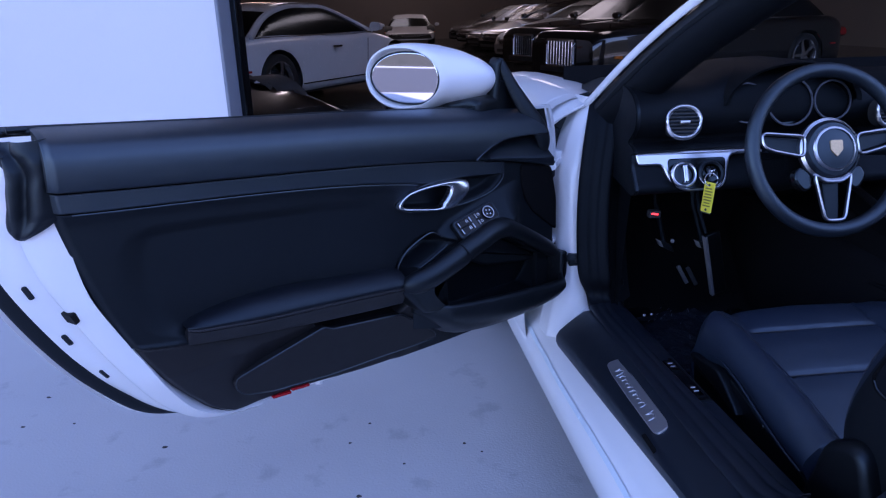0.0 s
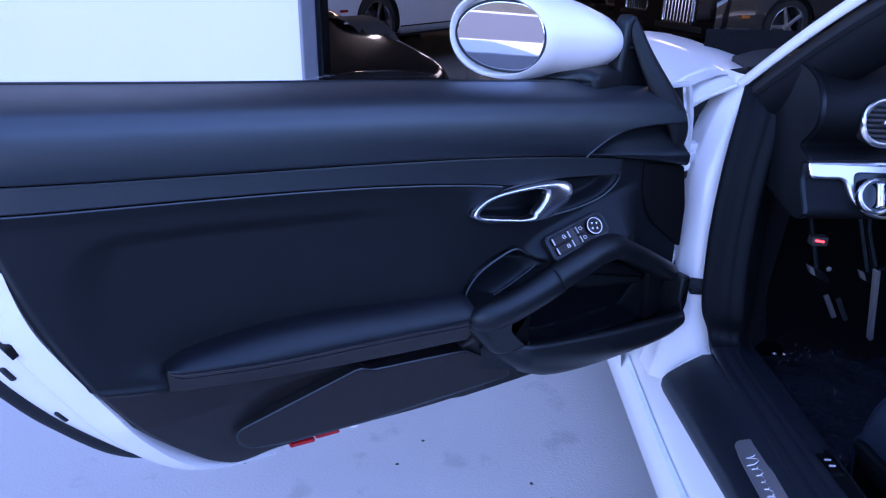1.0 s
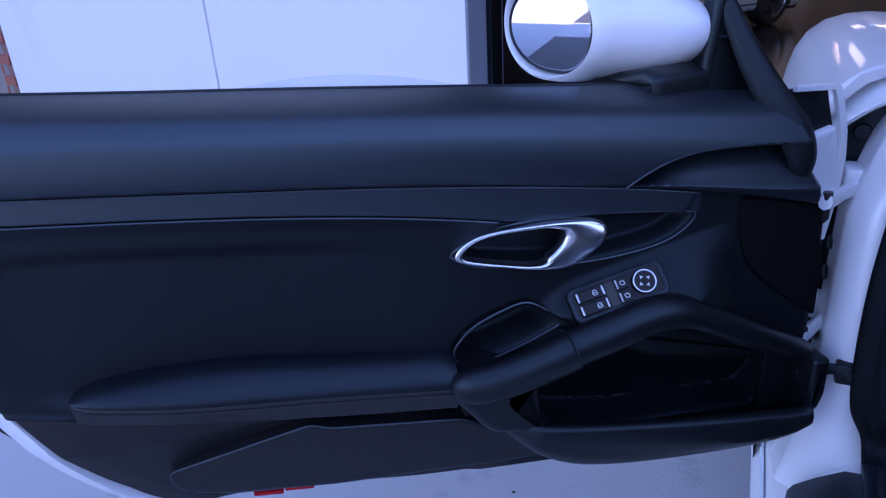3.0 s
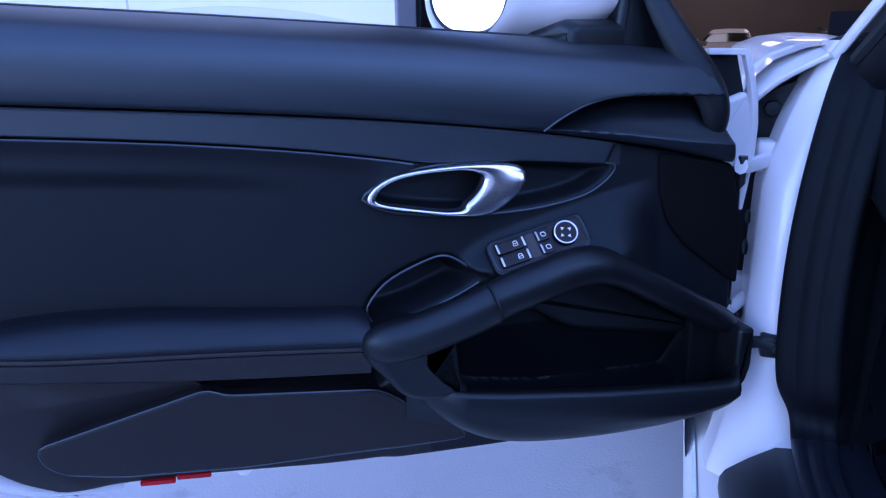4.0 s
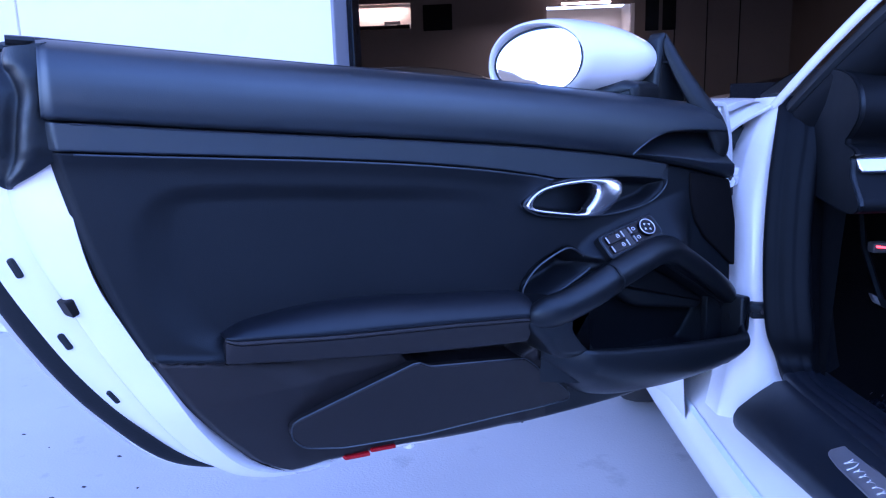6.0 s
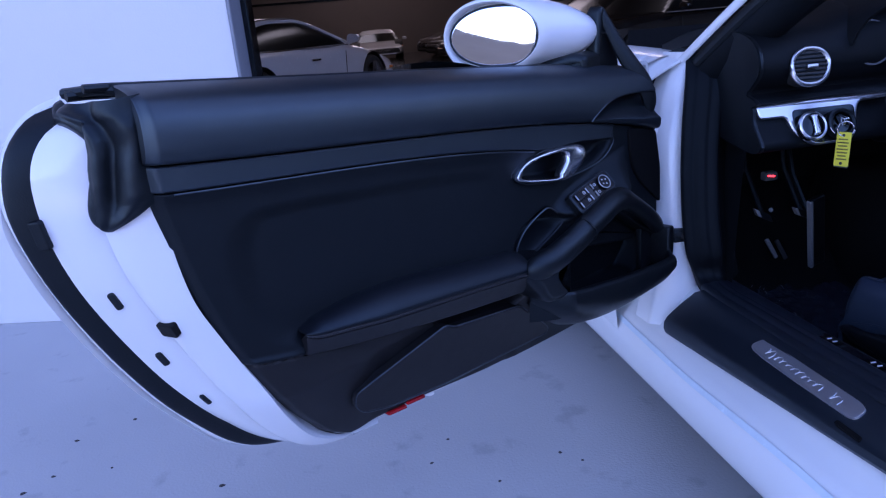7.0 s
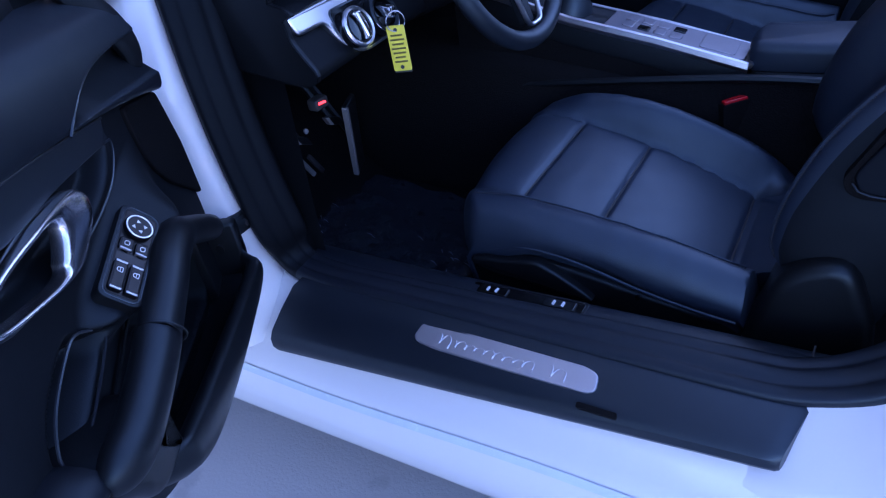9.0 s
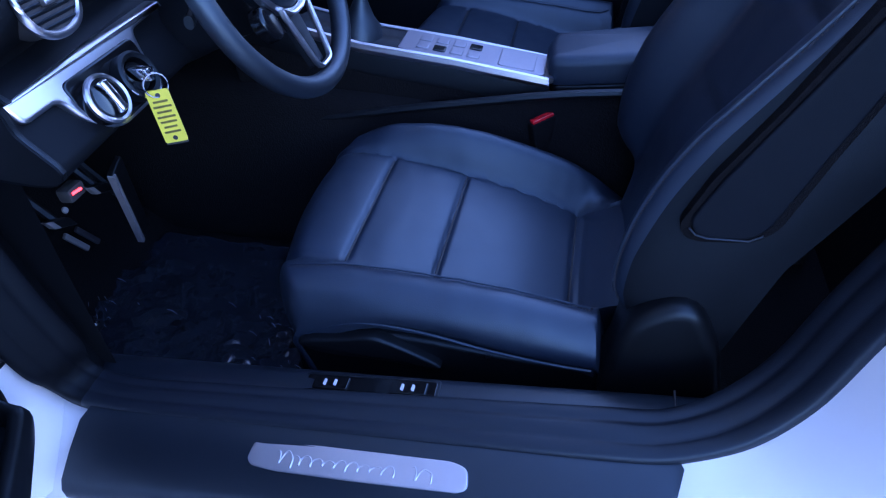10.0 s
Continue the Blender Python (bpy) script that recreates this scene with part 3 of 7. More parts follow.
# the lower panel starts at a crease and falls back towards the foot of the door
fall = np.interp(S, xs, [step_line(min(max(x, 0.40), 1.02)) for x in xs]) - Z
crease = smooth01((S - 0.44) / 0.03)
D -= crease * (0.0045 * smooth01((fall + 0.001) / 0.004) - 0.0035 * np.exp(-((fall + 0.004) / 0.0035) ** 2) + 0.004 * np.exp(-((fall - 0.0015) / 0.0015) ** 2))
D -= 0.28 * np.clip(0.605 - Z, 0, 1) + 0.002
D -= 0.045 * smooth01((inside(SLOT, S, Z) + 0.003) / 0.008)
lift = np.clip(0.0185 + (0.738 - (S - 0.281) * 0.24 - Z) * 0.72, 0.0, 0.046)
D += lift * smooth01((inside(PODIUM, S, Z) + 0.004) / 0.034) * smooth01((S - 0.105) / 0.085)
D -= 0.055 * smooth01((inside(BIN, S, Z) + 0.004) / 0.012)
D -= 0.045 * smooth01((inside(CUP, S, Z) + 0.003) / 0.020)
D -= 0.024 * smooth01((inside(LEAF, S, Z) + 0.001) / 0.014)
# the tweeter scoop: deepest under its rim, running out at its lower edge
z_rim, z_run = np.interp(S, xs, [scoop_top(min(x, 0.30)) for x in xs]), np.interp(S, xs, [scoop_low(min(x, 0.30)) for x in xs])
share = np.clip((Z - z_run) / np.maximum(z_rim - z_run, 1e-4), 0, 1)
D -= np.where((S < 0.282) & (z_rim > z_run), 0.042 * share ** 0.8 * smooth01((z_rim - Z) / 0.0045) * smooth01((0.284 - S) / 0.03), 0)
D -= 0.003 * smooth01((S - (door_rear(Z) - 0.05)) / 0.05)
edge = np.minimum(np.minimum(A, 1 - A) * 1.05 * np.ones_like(S), (Z - foot_at(S)))
D -= 0.012 * (1 - smooth01(edge / 0.011))

bm = bmesh.new()
vs = [[bm.verts.new((S[i, j], D[i, j], Z[i, j])) for j in range(NB)] for i in range(NA)]
for i in range(NA - 1):
    for j in range(NB - 1):
        bm.faces.new((vs[i][j], vs[i][j + 1], vs[i + 1][j + 1], vs[i + 1][j]))
for v in (vs[0], vs[-1]):
    back = [bm.verts.new((q.co.x, -0.05, q.co.z)) for q in v]
    for j in range(NB - 1):
        bm.faces.new((v[j], v[j + 1], back[j + 1], back[j]) if v is vs[-1] else (v[j + 1], v[j], back[j], back[j + 1]))
bmesh.ops.recalc_face_normals(bm, faces=bm.faces)
door = part("door", bm, leather, car, "open driver door lined with stitched black leather", sharp=75)
door.matrix_local = HINGE
# the middle panel is of coarser, duller leather than the pad; the lower panel and the scoop are moulded plastic
door.data.materials.append(panel_leather)
door.data.materials.append(lower_plastic)
door.data.materials.append(scoop_plastic)
kinds = np.where((share > 0.06) & (S < 0.272) & (Z < z_rim - 0.001), 3, np.where((Z >= Z1 - 0.0005) | (strip & (S > 0.17)), 0, np.where((fall > 0.001) & (S > 0.40), 2, 1)))
kinds = kinds[:-1, :-1].ravel().astype(np.int32)
door.data.polygons.foreach_set("material_index", np.concatenate([kinds, np.ones(len(door.data.polygons) - len(kinds), np.int32)]))


def face_d(s, z):
    """How far the lining stands out at a place of the door."""
    k = np.argmin((S - s) ** 2 + (Z - z) ** 2)
    return float(D.flat[k])


def bead(name, pts, r, mat, closed=False, n=60, lift=0.0, label="", d=None, raw=False):
    q = pts if raw else resample(spline(pts, n * 3, closed), n, closed)
    path = [(a[0], (face_d(a[0], a[1]) if d is None else d) + lift, a[1]) for a in q]
    return part(name, sweep(path, r, 6, closed, (0, 1, 0)), mat, door, label)


# raised welts along the two seams and recess edges, made paler as highlights
for fn, s0 in ((seam_high, 0.182), (seam_low, 0.425)):
    line = [(x, fn(x) - 0.0030) for x in np.linspace(s0, 1.045, 110)]
    hgt = [face_d(a, b - 0.0015) for a, b in line]
    hgt = [float(np.mean(hgt[max(0, k - 4):k + 5])) for k in range(110)]
    part("seam", sweep([(q[0], h - 0.0004, q[1]) for q, h in zip(line, hgt)], 0.0014, 8, False, (0, 1, 0)), edge_highlight, door, "raised seam of the door lining")
bead("bin_rim", [(0.426, 0.622), (0.375, 0.645), (0.30, 0.674), (0.225, 0.694), (0.19, 0.684), (0.05, 0.602), (0.010, 0.580)], 0.0022, soft_plastic, n=60, d=0.001)
bead("cup_rim", CUP, 0.0016, edge_highlight, True, raw=True, d=0.0035)
bead("recess_rim", LEAF, 0.0013, edge_highlight, True, raw=True, d=0.0050)
arc_w = [(x, scoop_top(x)) for x in np.linspace(0.2815, 0.052, 60)]
hgt = [face_d(a, b + 0.006) - 0.0012 for a, b in arc_w]
hgt = [float(np.mean(hgt[max(0, k - 5):k + 6])) for k in range(60)]
part("tweeter_rim", sweep([(q[0], h, q[1]) for q, h in zip(arc_w, hgt)], 0.0017, 8, False, (0, 1, 0)), edge_highlight, door, "thin raised rim of the tweeter scoop")

# padded armrest: a rounded leather top over a flat front face, with a double seam between them
arm_back = curve1([(0.48, 0.672), (0.50, 0.681), (0.549, 0.686), (0.599, 0.691), (0.649, 0.6965), (0.70, 0.7025), (0.749, 0.7068), (0.80, 0.7085), (0.849, 0.7065), (0.89, 0.7015), (0.904, 0.6965), (0.9165, 0.691)])
arm_edge = curve1([(0.48, 0.6475), (0.501, 0.6501), (0.623, 0.6637), (0.745, 0.6754), (0.806, 0.6815), (0.867, 0.688), (0.9165, 0.690)])
arm_foot = curve1([(0.48, 0.6005), (0.506, 0.6035), (0.565, 0.6096), (0.624, 0.6163), (0.683, 0.6236), (0.742, 0.6316), (0.801, 0.640), (0.86, 0.6488), (0.9165, 0.657)])
tops, fronts = [], []
for s in np.concatenate([np.linspace(0.485, 0.88, 60), np.linspace(0.884, 0.9165, 22)]):
    t = min(1.0, (0.918 - s) / 0.15)
    out = 0.006 + 0.030 * math.sqrt(max(0.0, 1 - (1 - t) ** 2))
    zb, ze, zf = arm_back(s), arm_edge(s), arm_foot(s)
    h = max(zb - ze, 0.0005)
    n = min(1.0, out / 0.02)
    tops.append([(s, -0.03, zb - 0.003), (s, -0.013, zb), (s, out * 0.22, zb - h * 0.06), (s, out * 0.52, zb - h * 0.24), (s, out * 0.76, zb - h * 0.48), (s, out * 0.91, zb - h * 0.72), (s, out * 0.985, zb - h * 0.90), (s, out + 0.0008, ze - 0.001), (s, out + 0.0002, ze - 0.0034 * n), (s, out - 0.0028, ze - 0.0046 * n)])
    fronts.append([(s, out - 0.0040, ze - 0.0040 * n), (s, out - 0.0012, ze - 0.0052 * n), (s, out - 0.0006, ze - 0.0075 * n), (s, out - 0.0010, ze - 0.0092 * n), (s, out - 0.0030, ze - 0.0100 * n), (s, out - 0.0012, ze - 0.0110 * n), (s, out - 0.0016 - 0.20 * (out - 0.006), (ze * 2 + zf) / 3 - 0.004), (s, out * 0.42 + 0.0004, zf + 0.0035), (s, out * 0.34, zf), (s, -0.03, zf)])
bm = bmesh.new()
loft(bm, tops, closed=False)
bm.faces.new([bm.verts.new(q) for q in tops[-1]])
bmesh.ops.recalc_face_normals(bm, faces=bm.faces)
armrest = part("armrest", bm, arm_leather, door, "padded black leather armrest", sharp=60)
bm = bmesh.new()
loft(bm, fronts, closed=False)
bm.faces.new([bm.verts.new(q) for q in fronts[-1]])
bmesh.ops.recalc_face_normals(bm, faces=bm.faces)
part("armrest_face", bm, lower_plastic, armrest, "flat charcoal front of the armrest", sharp=60)
bm = bmesh.new()
for k in range(112):
    s = 0.492 + k * 0.0038
    t = min(1.0, (0.918 - s) / 0.15)
    out = 0.006 + 0.030 * math.sqrt(max(0.0, 1 - (1 - t) ** 2))
    z = arm_edge(s) - 0.0075 * min(1.0, out / 0.02)
    sweep([(s, out - 0.0002, z), (s + 0.0024, out - 0.0002, z)], 0.0005, 5, up=(0, 1, 0), bm=bm)
part("stitching", bm, stitch_grey, armrest, "grey stitching", kind="stuff")

# pull grip, its knuckle and the switch pod
grip_line = spline([(0.490, 0.026, 0.642), (0.472, 0.038, 0.648), (0.437, 0.045, 0.655), (0.386, 0.049, 0.671), (0.350, 0.051, 0.6850)], 30)
part("grip", sweep(grip_line, [0.010 + 0.0115 * math.sin(min(1, k / 11) * math.pi / 2) for k in range(30)], 18, up=(0, 1, 0), flat=1.15), soft_plastic, door, "smooth black pull grip")
bow_line = spline([(0.352, 0.052, 0.6865), (0.294, 0.051, 0.7035), (0.256, 0.048, 0.713), (0.220, 0.045, 0.7125), (0.185, 0.041, 0.6985), (0.135, 0.035, 0.6715), (0.08, 0.026, 0.6400), (0.03, 0.012, 0.6115), (-0.024, -0.010, 0.580)], 48)
part("grip_bow", sweep(bow_line, [(0.0210 - 0.0050 * float(smooth01((k - 14) / 12))) * (1.0 if k < 43 else math.sqrt(max(0.02, 1 - ((k - 42) / 5.2) ** 2))) for k in range(48)], 18, up=(0, 1, 0), flat=1.12), soft_plastic, door, "black grip bow running down to the hinge side")
part("grip_ring", sweep([(0.351 + 0.0205 * math.cos(a) * 0.35, 0.0532 + 0.0248 * math.sin(a), 0.687 + 0.0208 * math.cos(a)) for a in np.linspace(0, 2 * math.pi, 25)[:-1]], 0.0011, 6, True), hard_plastic, door)
GRIP_FOOT = smooth_outline([(0.5035, 0.645), (0.498, 0.659), (0.482, 0.668), (0.450, 0.668), (0.405, 0.662), (0.390, 0.653), (0.408, 0.643), (0.419, 0.637), (0.421, 0.629), (0.413, 0.617), (0.384, 0.586), (0.384, 0.579), (0.399, 0.573), (0.450, 0.579), (0.480, 0.610), (0.499, 0.633)], 80)
part("grip_base", slab(GRIP_FOOT, -0.03, 0.050, 0.013, 6, to=lambda a, b, d: (a - 0.007, d + (b - 0.645) * 0.10 - 0.30 * max(0.0, a - 0.470), b - 0.006)), soft_plastic, door, "rounded black foot of the pull grip", sharp=60)

# window and mirror switches: the pack's own axes follow its slope
PACK = pose(0.286, 0.0250, 0.7385, 0, 0, 0) @ Matrix.Rotation(radians(13.5), 4, "Y") @ pose(0, 0, 0, 38, 0, 0)


def pack(a, b, d):
    return PACK @ Vector((a * 0.84, d, b * 0.98))


def pack_plate(name, a0, a1, b0, b1, d0, d1, r, mat, label="", corner=0.004, parent=None):
    shape = rounded([(a0, b0), (a1, b0), (a1, b1), (a0, b1)], corner)
    return part(name, slab(shape, d0, d1, r, 2, pack), mat, parent or door, label)


bezel = pack_plate("switch_bezel", -0.074, 0.071, -0.0225, 0.0225, -0.016, 0.0035, 0.003, soft_plastic, "black switch bezel", 0.012)
part("bezel_line", sweep([pack(a, b, 0.0036) for a, b in resample(rounded([(-0.070, -0.0190), (0.0675, -0.0190), (0.0675, 0.0190), (-0.070, 0.0190)], 0.010), 60, True)], 0.0008, 6, True), edge_highlight, bezel)
pack_plate("switch_plate", -0.066, 0.064, -0.0170, 0.0170, 0.0, 0.0040, 0.001, switch_black, "", 0.006, bezel)
for b0, b1 in ((-0.0155, -0.0008), (0.0008, 0.0155)):
    mid = (b0 + b1) / 2
    key_ob = pack_plate("window_switch", 0.018, 0.0605, b0, b1, 0.002, 0.0080, 0.002, switch_black, "", 0.004, bezel)
    for a0 in (0.0575, 0.0195):
        pack_plate("switch_edge", a0 - 0.0010, a0 + 0.0020, b0 + 0.0015, b1 - 0.0015, 0.002, 0.0086, 0.0006, silver, "", 0.0008, key_ob)
    part("switch_symbol", sweep([pack(a, b, 0.0083) for a, b in resample(rounded([(0.0285, mid - 0.0026), (0.0355, mid - 0.0026), (0.0345, mid + 0.0030), (0.0300, mid + 0.0030)], 0.001), 20, True)], 0.00045, 5, True), white_mark, key_ob)
    part("switch_symbol", sweep([pack(0.0300, mid, 0.0083), pack(0.0345, mid, 0.0083)], 0.00045, 5), white_mark, key_ob)
    key_ob = pack_plate("mirror_switch", -0.0185, 0.0005, b0, b1, 0.002, 0.0072, 0.0015, switch_black, "", 0.004, bezel)
    pack_plate("switch_edge", -0.0020, 0.0005, b0 + 0.0015, b1 - 0.0015, 0.002, 0.0080, 0.0006, silver, "", 0.0008, key_ob)
    part("switch_symbol", sweep([pack(a, b, 0.0075) for a, b in resample(rounded([(-0.0130, mid - 0.0024), (-0.0070, mid - 0.0024), (-0.0060, mid + 0.0024), (-0.0120, mid + 0.0024)], 0.0015), 20, True)], 0.00045, 5, True), white_mark, key_ob)
pack_plate("switch_gap", 0.0022, 0.0165, -0.015, 0.015, 0.002, 0.0044, 0.0005, ink, "", 0.003, bezel)
dial = PACK @ pose(-0.0335, 0.002, 0.001, -90)
dial_ob = part("mirror_dial", turned([(0.0, 0.0), (0.0150, 0.0), (0.0150, 0.0056), (0.0142, 0.0068), (0.0, 0.0068)], 32, dial), switch_black, bezel, "round mirror dial")
part("dial_ring", turned([(0.0124, 0.0056), (0.0142, 0.0056), (0.0142, 0.0074), (0.0139, 0.0077), (0.0127, 0.0077), (0.0124, 0.0074)], 32, dial), silver, dial_ob, "silver ring")
for k in range(4):
    a = k * math.pi / 2 + 0.4
    sy = dial @ pose(0.0064 * math.cos(a), 0.0064 * math.sin(a), 0.0068, 0, 0, math.degrees(a))
    part("dial_symbol", slab([(-0.0016, -0.0022), (0.0020, 0.0), (-0.0016, 0.0022)], 0, 0.0006, 0.0001, 1, to=lambda p, q, d, m=sy: m @ Vector((p, q, d))), white_mark, dial_ob)

# open release lever in its dished recess: a loop that widens into a broad satin band at its pivot
LEVER_OUT = resample(spline([(0.4785, 0.803), (0.470, 0.8155), (0.450, 0.8265), (0.419, 0.8325), (0.380, 0.835), (0.346, 0.8345), (0.315, 0.832), (0.302, 0.8265), (0.300, 0.817), (0.306, 0.804), (0.320, 0.790), (0.337, 0.7785), (0.357, 0.776), (0.388, 0.7795), (0.421, 0.785), (0.450, 0.7895), (0.4745, 0.7965)], 320, True), 96, True)
LEVER_IN = resample(spline([(0.4665, 0.8015), (0.457, 0.813), (0.439, 0.8212), (0.406, 0.8262), (0.367, 0.827), (0.351, 0.8232), (0.349, 0.8145), (0.357, 0.8025), (0.371, 0.7912), (0.388, 0.7868), (0.408, 0.789), (0.433, 0.7932), (0.456, 0.7975)], 320, True), 96, True)
# each place of the hole's edge is joined to the nearest run of the outer edge
turn_of = [math.atan2(q[1] - 0.807, (q[0] - 0.400) * 0.42) for q in LEVER_OUT]
hole_turn = [math.atan2(q[1] - 0.807, (q[0] - 0.400) * 0.42) for q in LEVER_IN]
hole = [LEVER_IN[min(range(96), key=lambda j, w=w: abs(math.remainder(hole_turn[j] - w, 2 * math.pi)))] for w in turn_of]
hole = [sum(hole[(k + j) % 96] for j in (-2, -1, 0, 1, 2)) / 5 for k in range(96)]
hole = [p + (q - p) * (0.68 + 0.32 * float(smooth01((0.375 - p[0]) / 0.04))) for p, q in zip(LEVER_OUT, hole)]
rings = []
for f, dd in ((0.0, -0.012), (0.0, 0.0025), (0.04, 0.0060), (0.12, 0.0077), (0.30, 0.0084), (0.5, 0.0086), (0.70, 0.0084), (0.88, 0.0077), (0.96, 0.0060), (1.0, 0.0025), (1.0, -0.008)):
    ring = []
    for p, q in zip(LEVER_OUT, hole):
        x, z = p + (q - p) * f
        root = float(smooth01((0.352 - x) / 0.055))
        ring.append((x, 0.001 + 0.011 * float(smooth01((0.485 - x) / 0.11)) + dd + root * (0.011 * (1 - ((z - 0.803) / 0.034) ** 2) - 0.004), z))
    rings.append(ring)
bm = bmesh.new()
loft(bm, rings, closed=True, cap=False)
bmesh.ops.recalc_face_normals(bm, faces=bm.faces)
lever = part("release_lever", bm, satin, door, "open satin chrome release lever", sharp=70)
for k in range(2):
    part("lever_mark", slab(rounded([(0.338 - k * 0.006, 0.7815), (0.3415 - k * 0.006, 0.7815), (0.3415 - k * 0.006, 0.7845), (0.338 - k * 0.006, 0.7845)], 0.001), 0.004, 0.0132, 0.0003, 2), ink, lever)

# speaker cover, map pocket, folding flap
SPEAKER = rounded([(0.1195, 0.8305), (0.115, 0.779), (0.101, 0.742), (0.074, 0.710), (0.030, 0.677), (-0.012, 0.646), (-0.008, 0.73), (0.014, 0.811)], 0.010)
part("speaker_cover", slab(SPEAKER, -0.02, 0.0035, 0.003, 3, dome=0.0008), dark_mesh, door, "black speaker cover")
part("speaker_grille", slab(rounded([(0.300, 0.655), (0.19, 0.677), (0.026, 0.585), (0.040, 0.567), (0.21, 0.598)], 0.02), -0.06, -0.030, 0.008, 3), rubber, door, "dark woofer grille inside the door pocket")
# the pocket's front wall: a thin lip on top, swelling below
lip_z = curve1([(-0.018, 0.585), (-0.010, 0.543), (0.006, 0.525), (0.035, 0.5235), (0.107, 0.530), (0.196, 0.540), (0.26, 0.549), (0.333, 0.560), (0.382, 0.569), (0.450, 0.580)])
low_z = curve1([(-0.018, 0.508), (-0.004, 0.485), (0.03, 0.460), (0.09, 0.449), (0.18, 0.447), (0.26, 0.452), (0.32, 0.463), (0.36, 0.481), (0.402, 0.515), (0.450, 0.565)])
rows = []
for s in np.concatenate([np.linspace(-0.018, 0.016, 10), np.linspace(0.022, 0.35, 40), np.linspace(0.356, 0.440, 20)]):
    zt, zb = lip_z(s), low_z(s)
    k = min(1.0, (s + 0.018) / 0.03 + 0.25) * float(smooth01((0.470 - s) / 0.09))
    h, sink = zt - zb, 0.022 * (1 - float(smooth01((0.470 - s) / 0.09)))
    wall = [(0.012, zt - 0.06), (0.022, zt - 0.004), (0.025, zt + 0.001), (0.030, zt + 0.003), (0.0345, zt + 0.001), (0.036, zt - 0.004), (0.0375, zt - h * 0.22), (0.037, zt - h * 0.42),
            (0.032, zt - h * 0.60), (0.020, zt - h * 0.78), (0.000, zt - h * 0.93), (-0.022, zb), (-0.05, zb + 0.004)]
    rows.append([(s, d * 1.45 * k - sink if d > 0 else d - sink, z + 0.005 * k) for d, z in wall])
bm = bmesh.new()
loft(bm, rows, closed=False)
bmesh.ops.recalc_face_normals(bm, faces=bm.faces)
part("door_pocket", bm, soft_plastic, door, "bulging black door pocket", sharp=70)
part("pocket_end", slab(rounded([(-0.004, 0.592), (-0.028, 0.592), (-0.029, 0.535), (-0.022, 0.512), (-0.004, 0.500)], 0.006), -0.026, 0.030, 0.006, 3), soft_plastic, door)
part("pocket_end", slab(rounded([(0.040, 0.594), (-0.030, 0.594), (-0.032, 0.527), (-0.024, 0.504), (0.040, 0.492)], 0.006), -0.026, -0.014, 0.003, 2), soft_plastic, door, "black closed end of the door pocket")


def leaning(a, b, d):
    return (a, d - 0.002 - 0.28 * max(0.0, 0.605 - b), b)


flap = part("map_flap", slab(FLAP_W, -0.012, 0.0075, 0.003, 4, to=leaning), lower_plastic, door, "hinged charcoal lower pocket flap")
for grow, rr, mat in ((0.0012, 0.0011, edge_highlight), (-0.0022, 0.0015, ink)):
    mid = np.mean(np.array(FLAP_W), axis=0)
    part("flap_edge", sweep([leaning(a, b + (-grow if b < 0.545 else grow), 0.0062 if mat is edge_highlight else 0.0010) for a, b in resample(FLAP_W, 120, True)], rr, 6, True, (0, 1, 0)), mat, flap)

# courtesy lights and a clip on the lower edge
for s0 in (0.697, 0.738):
    part("courtesy_light", slab(rounded([(s0 - 0.0195, 0.4605), (s0 + 0.0195, 0.4645), (s0 + 0.0195, 0.4705), (s0 - 0.0195, 0.4665)], 0.002), -0.066, -0.0490, 0.002, 2), red_lens, door, "red courtesy reflector")
part("drain_plug", turned([(0.0, -0.004), (0.009, -0.004), (0.008, 0.001), (0.0, 0.003)], 20, pose(0.640, -0.082, 0.4435)), white_paint, door, "white plug")

# pressed-steel shell: latch end in two planes, rubber seal, folded edge of the outer skin
END_LINES = [(-0.016, [(1.050, 1.012), (1.054, 0.965), (1.056, 0.910), (1.053, 0.848), (1.041, 0.775), (1.017, 0.715), (0.984, 0.645), (0.947, 0.570), (0.903, 0.508), (0.850, 0.476), (0.78, 0.463)]),
             (-0.050, [(1.085, 1.006), (1.101, 0.965), (1.107, 0.921), (1.107, 0.871), (1.094, 0.807), (1.064, 0.732), (1.024, 0.645), (0.968, 0.549), (0.913, 0.492), (0.860, 0.466), (0.78, 0.454)]),
             (-0.088, [(1.100, 0.995), (1.135, 0.978), (1.155, 0.950), (1.161, 0.915), (1.157, 0.865), (1.140, 0.800), (1.108, 0.725), (1.065, 0.645), (1.008, 0.568), (0.935, 0.500), (0.80, 0.464)]),
             (-0.112, [(1.102, 1.006), (1.135, 0.996), (1.160, 0.972), (1.173, 0.942), (1.178, 0.900), (1.166, 0.840), (1.143, 0.772), (1.105, 0.687), (1.050, 0.593), (0.965, 0.500), (0.82, 0.450)]),
             (-0.130, [(1.095, 1.014), (1.128, 1.003), (1.156, 0.980), (1.174, 0.945), (1.181, 0.903), (1.170, 0.842), (1.148, 0.772), (1.110, 0.683), (1.055, 0.588), (0.970, 0.490), (0.82, 0.440)])]
end_rows = [(y, np.array(resample(spline(pts, 240), 60))) for y, pts in END_LINES]
ends = end_rows[4][1]
END_STOPS = (0.0, 0.38, 0.66, 0.90, 1.0)


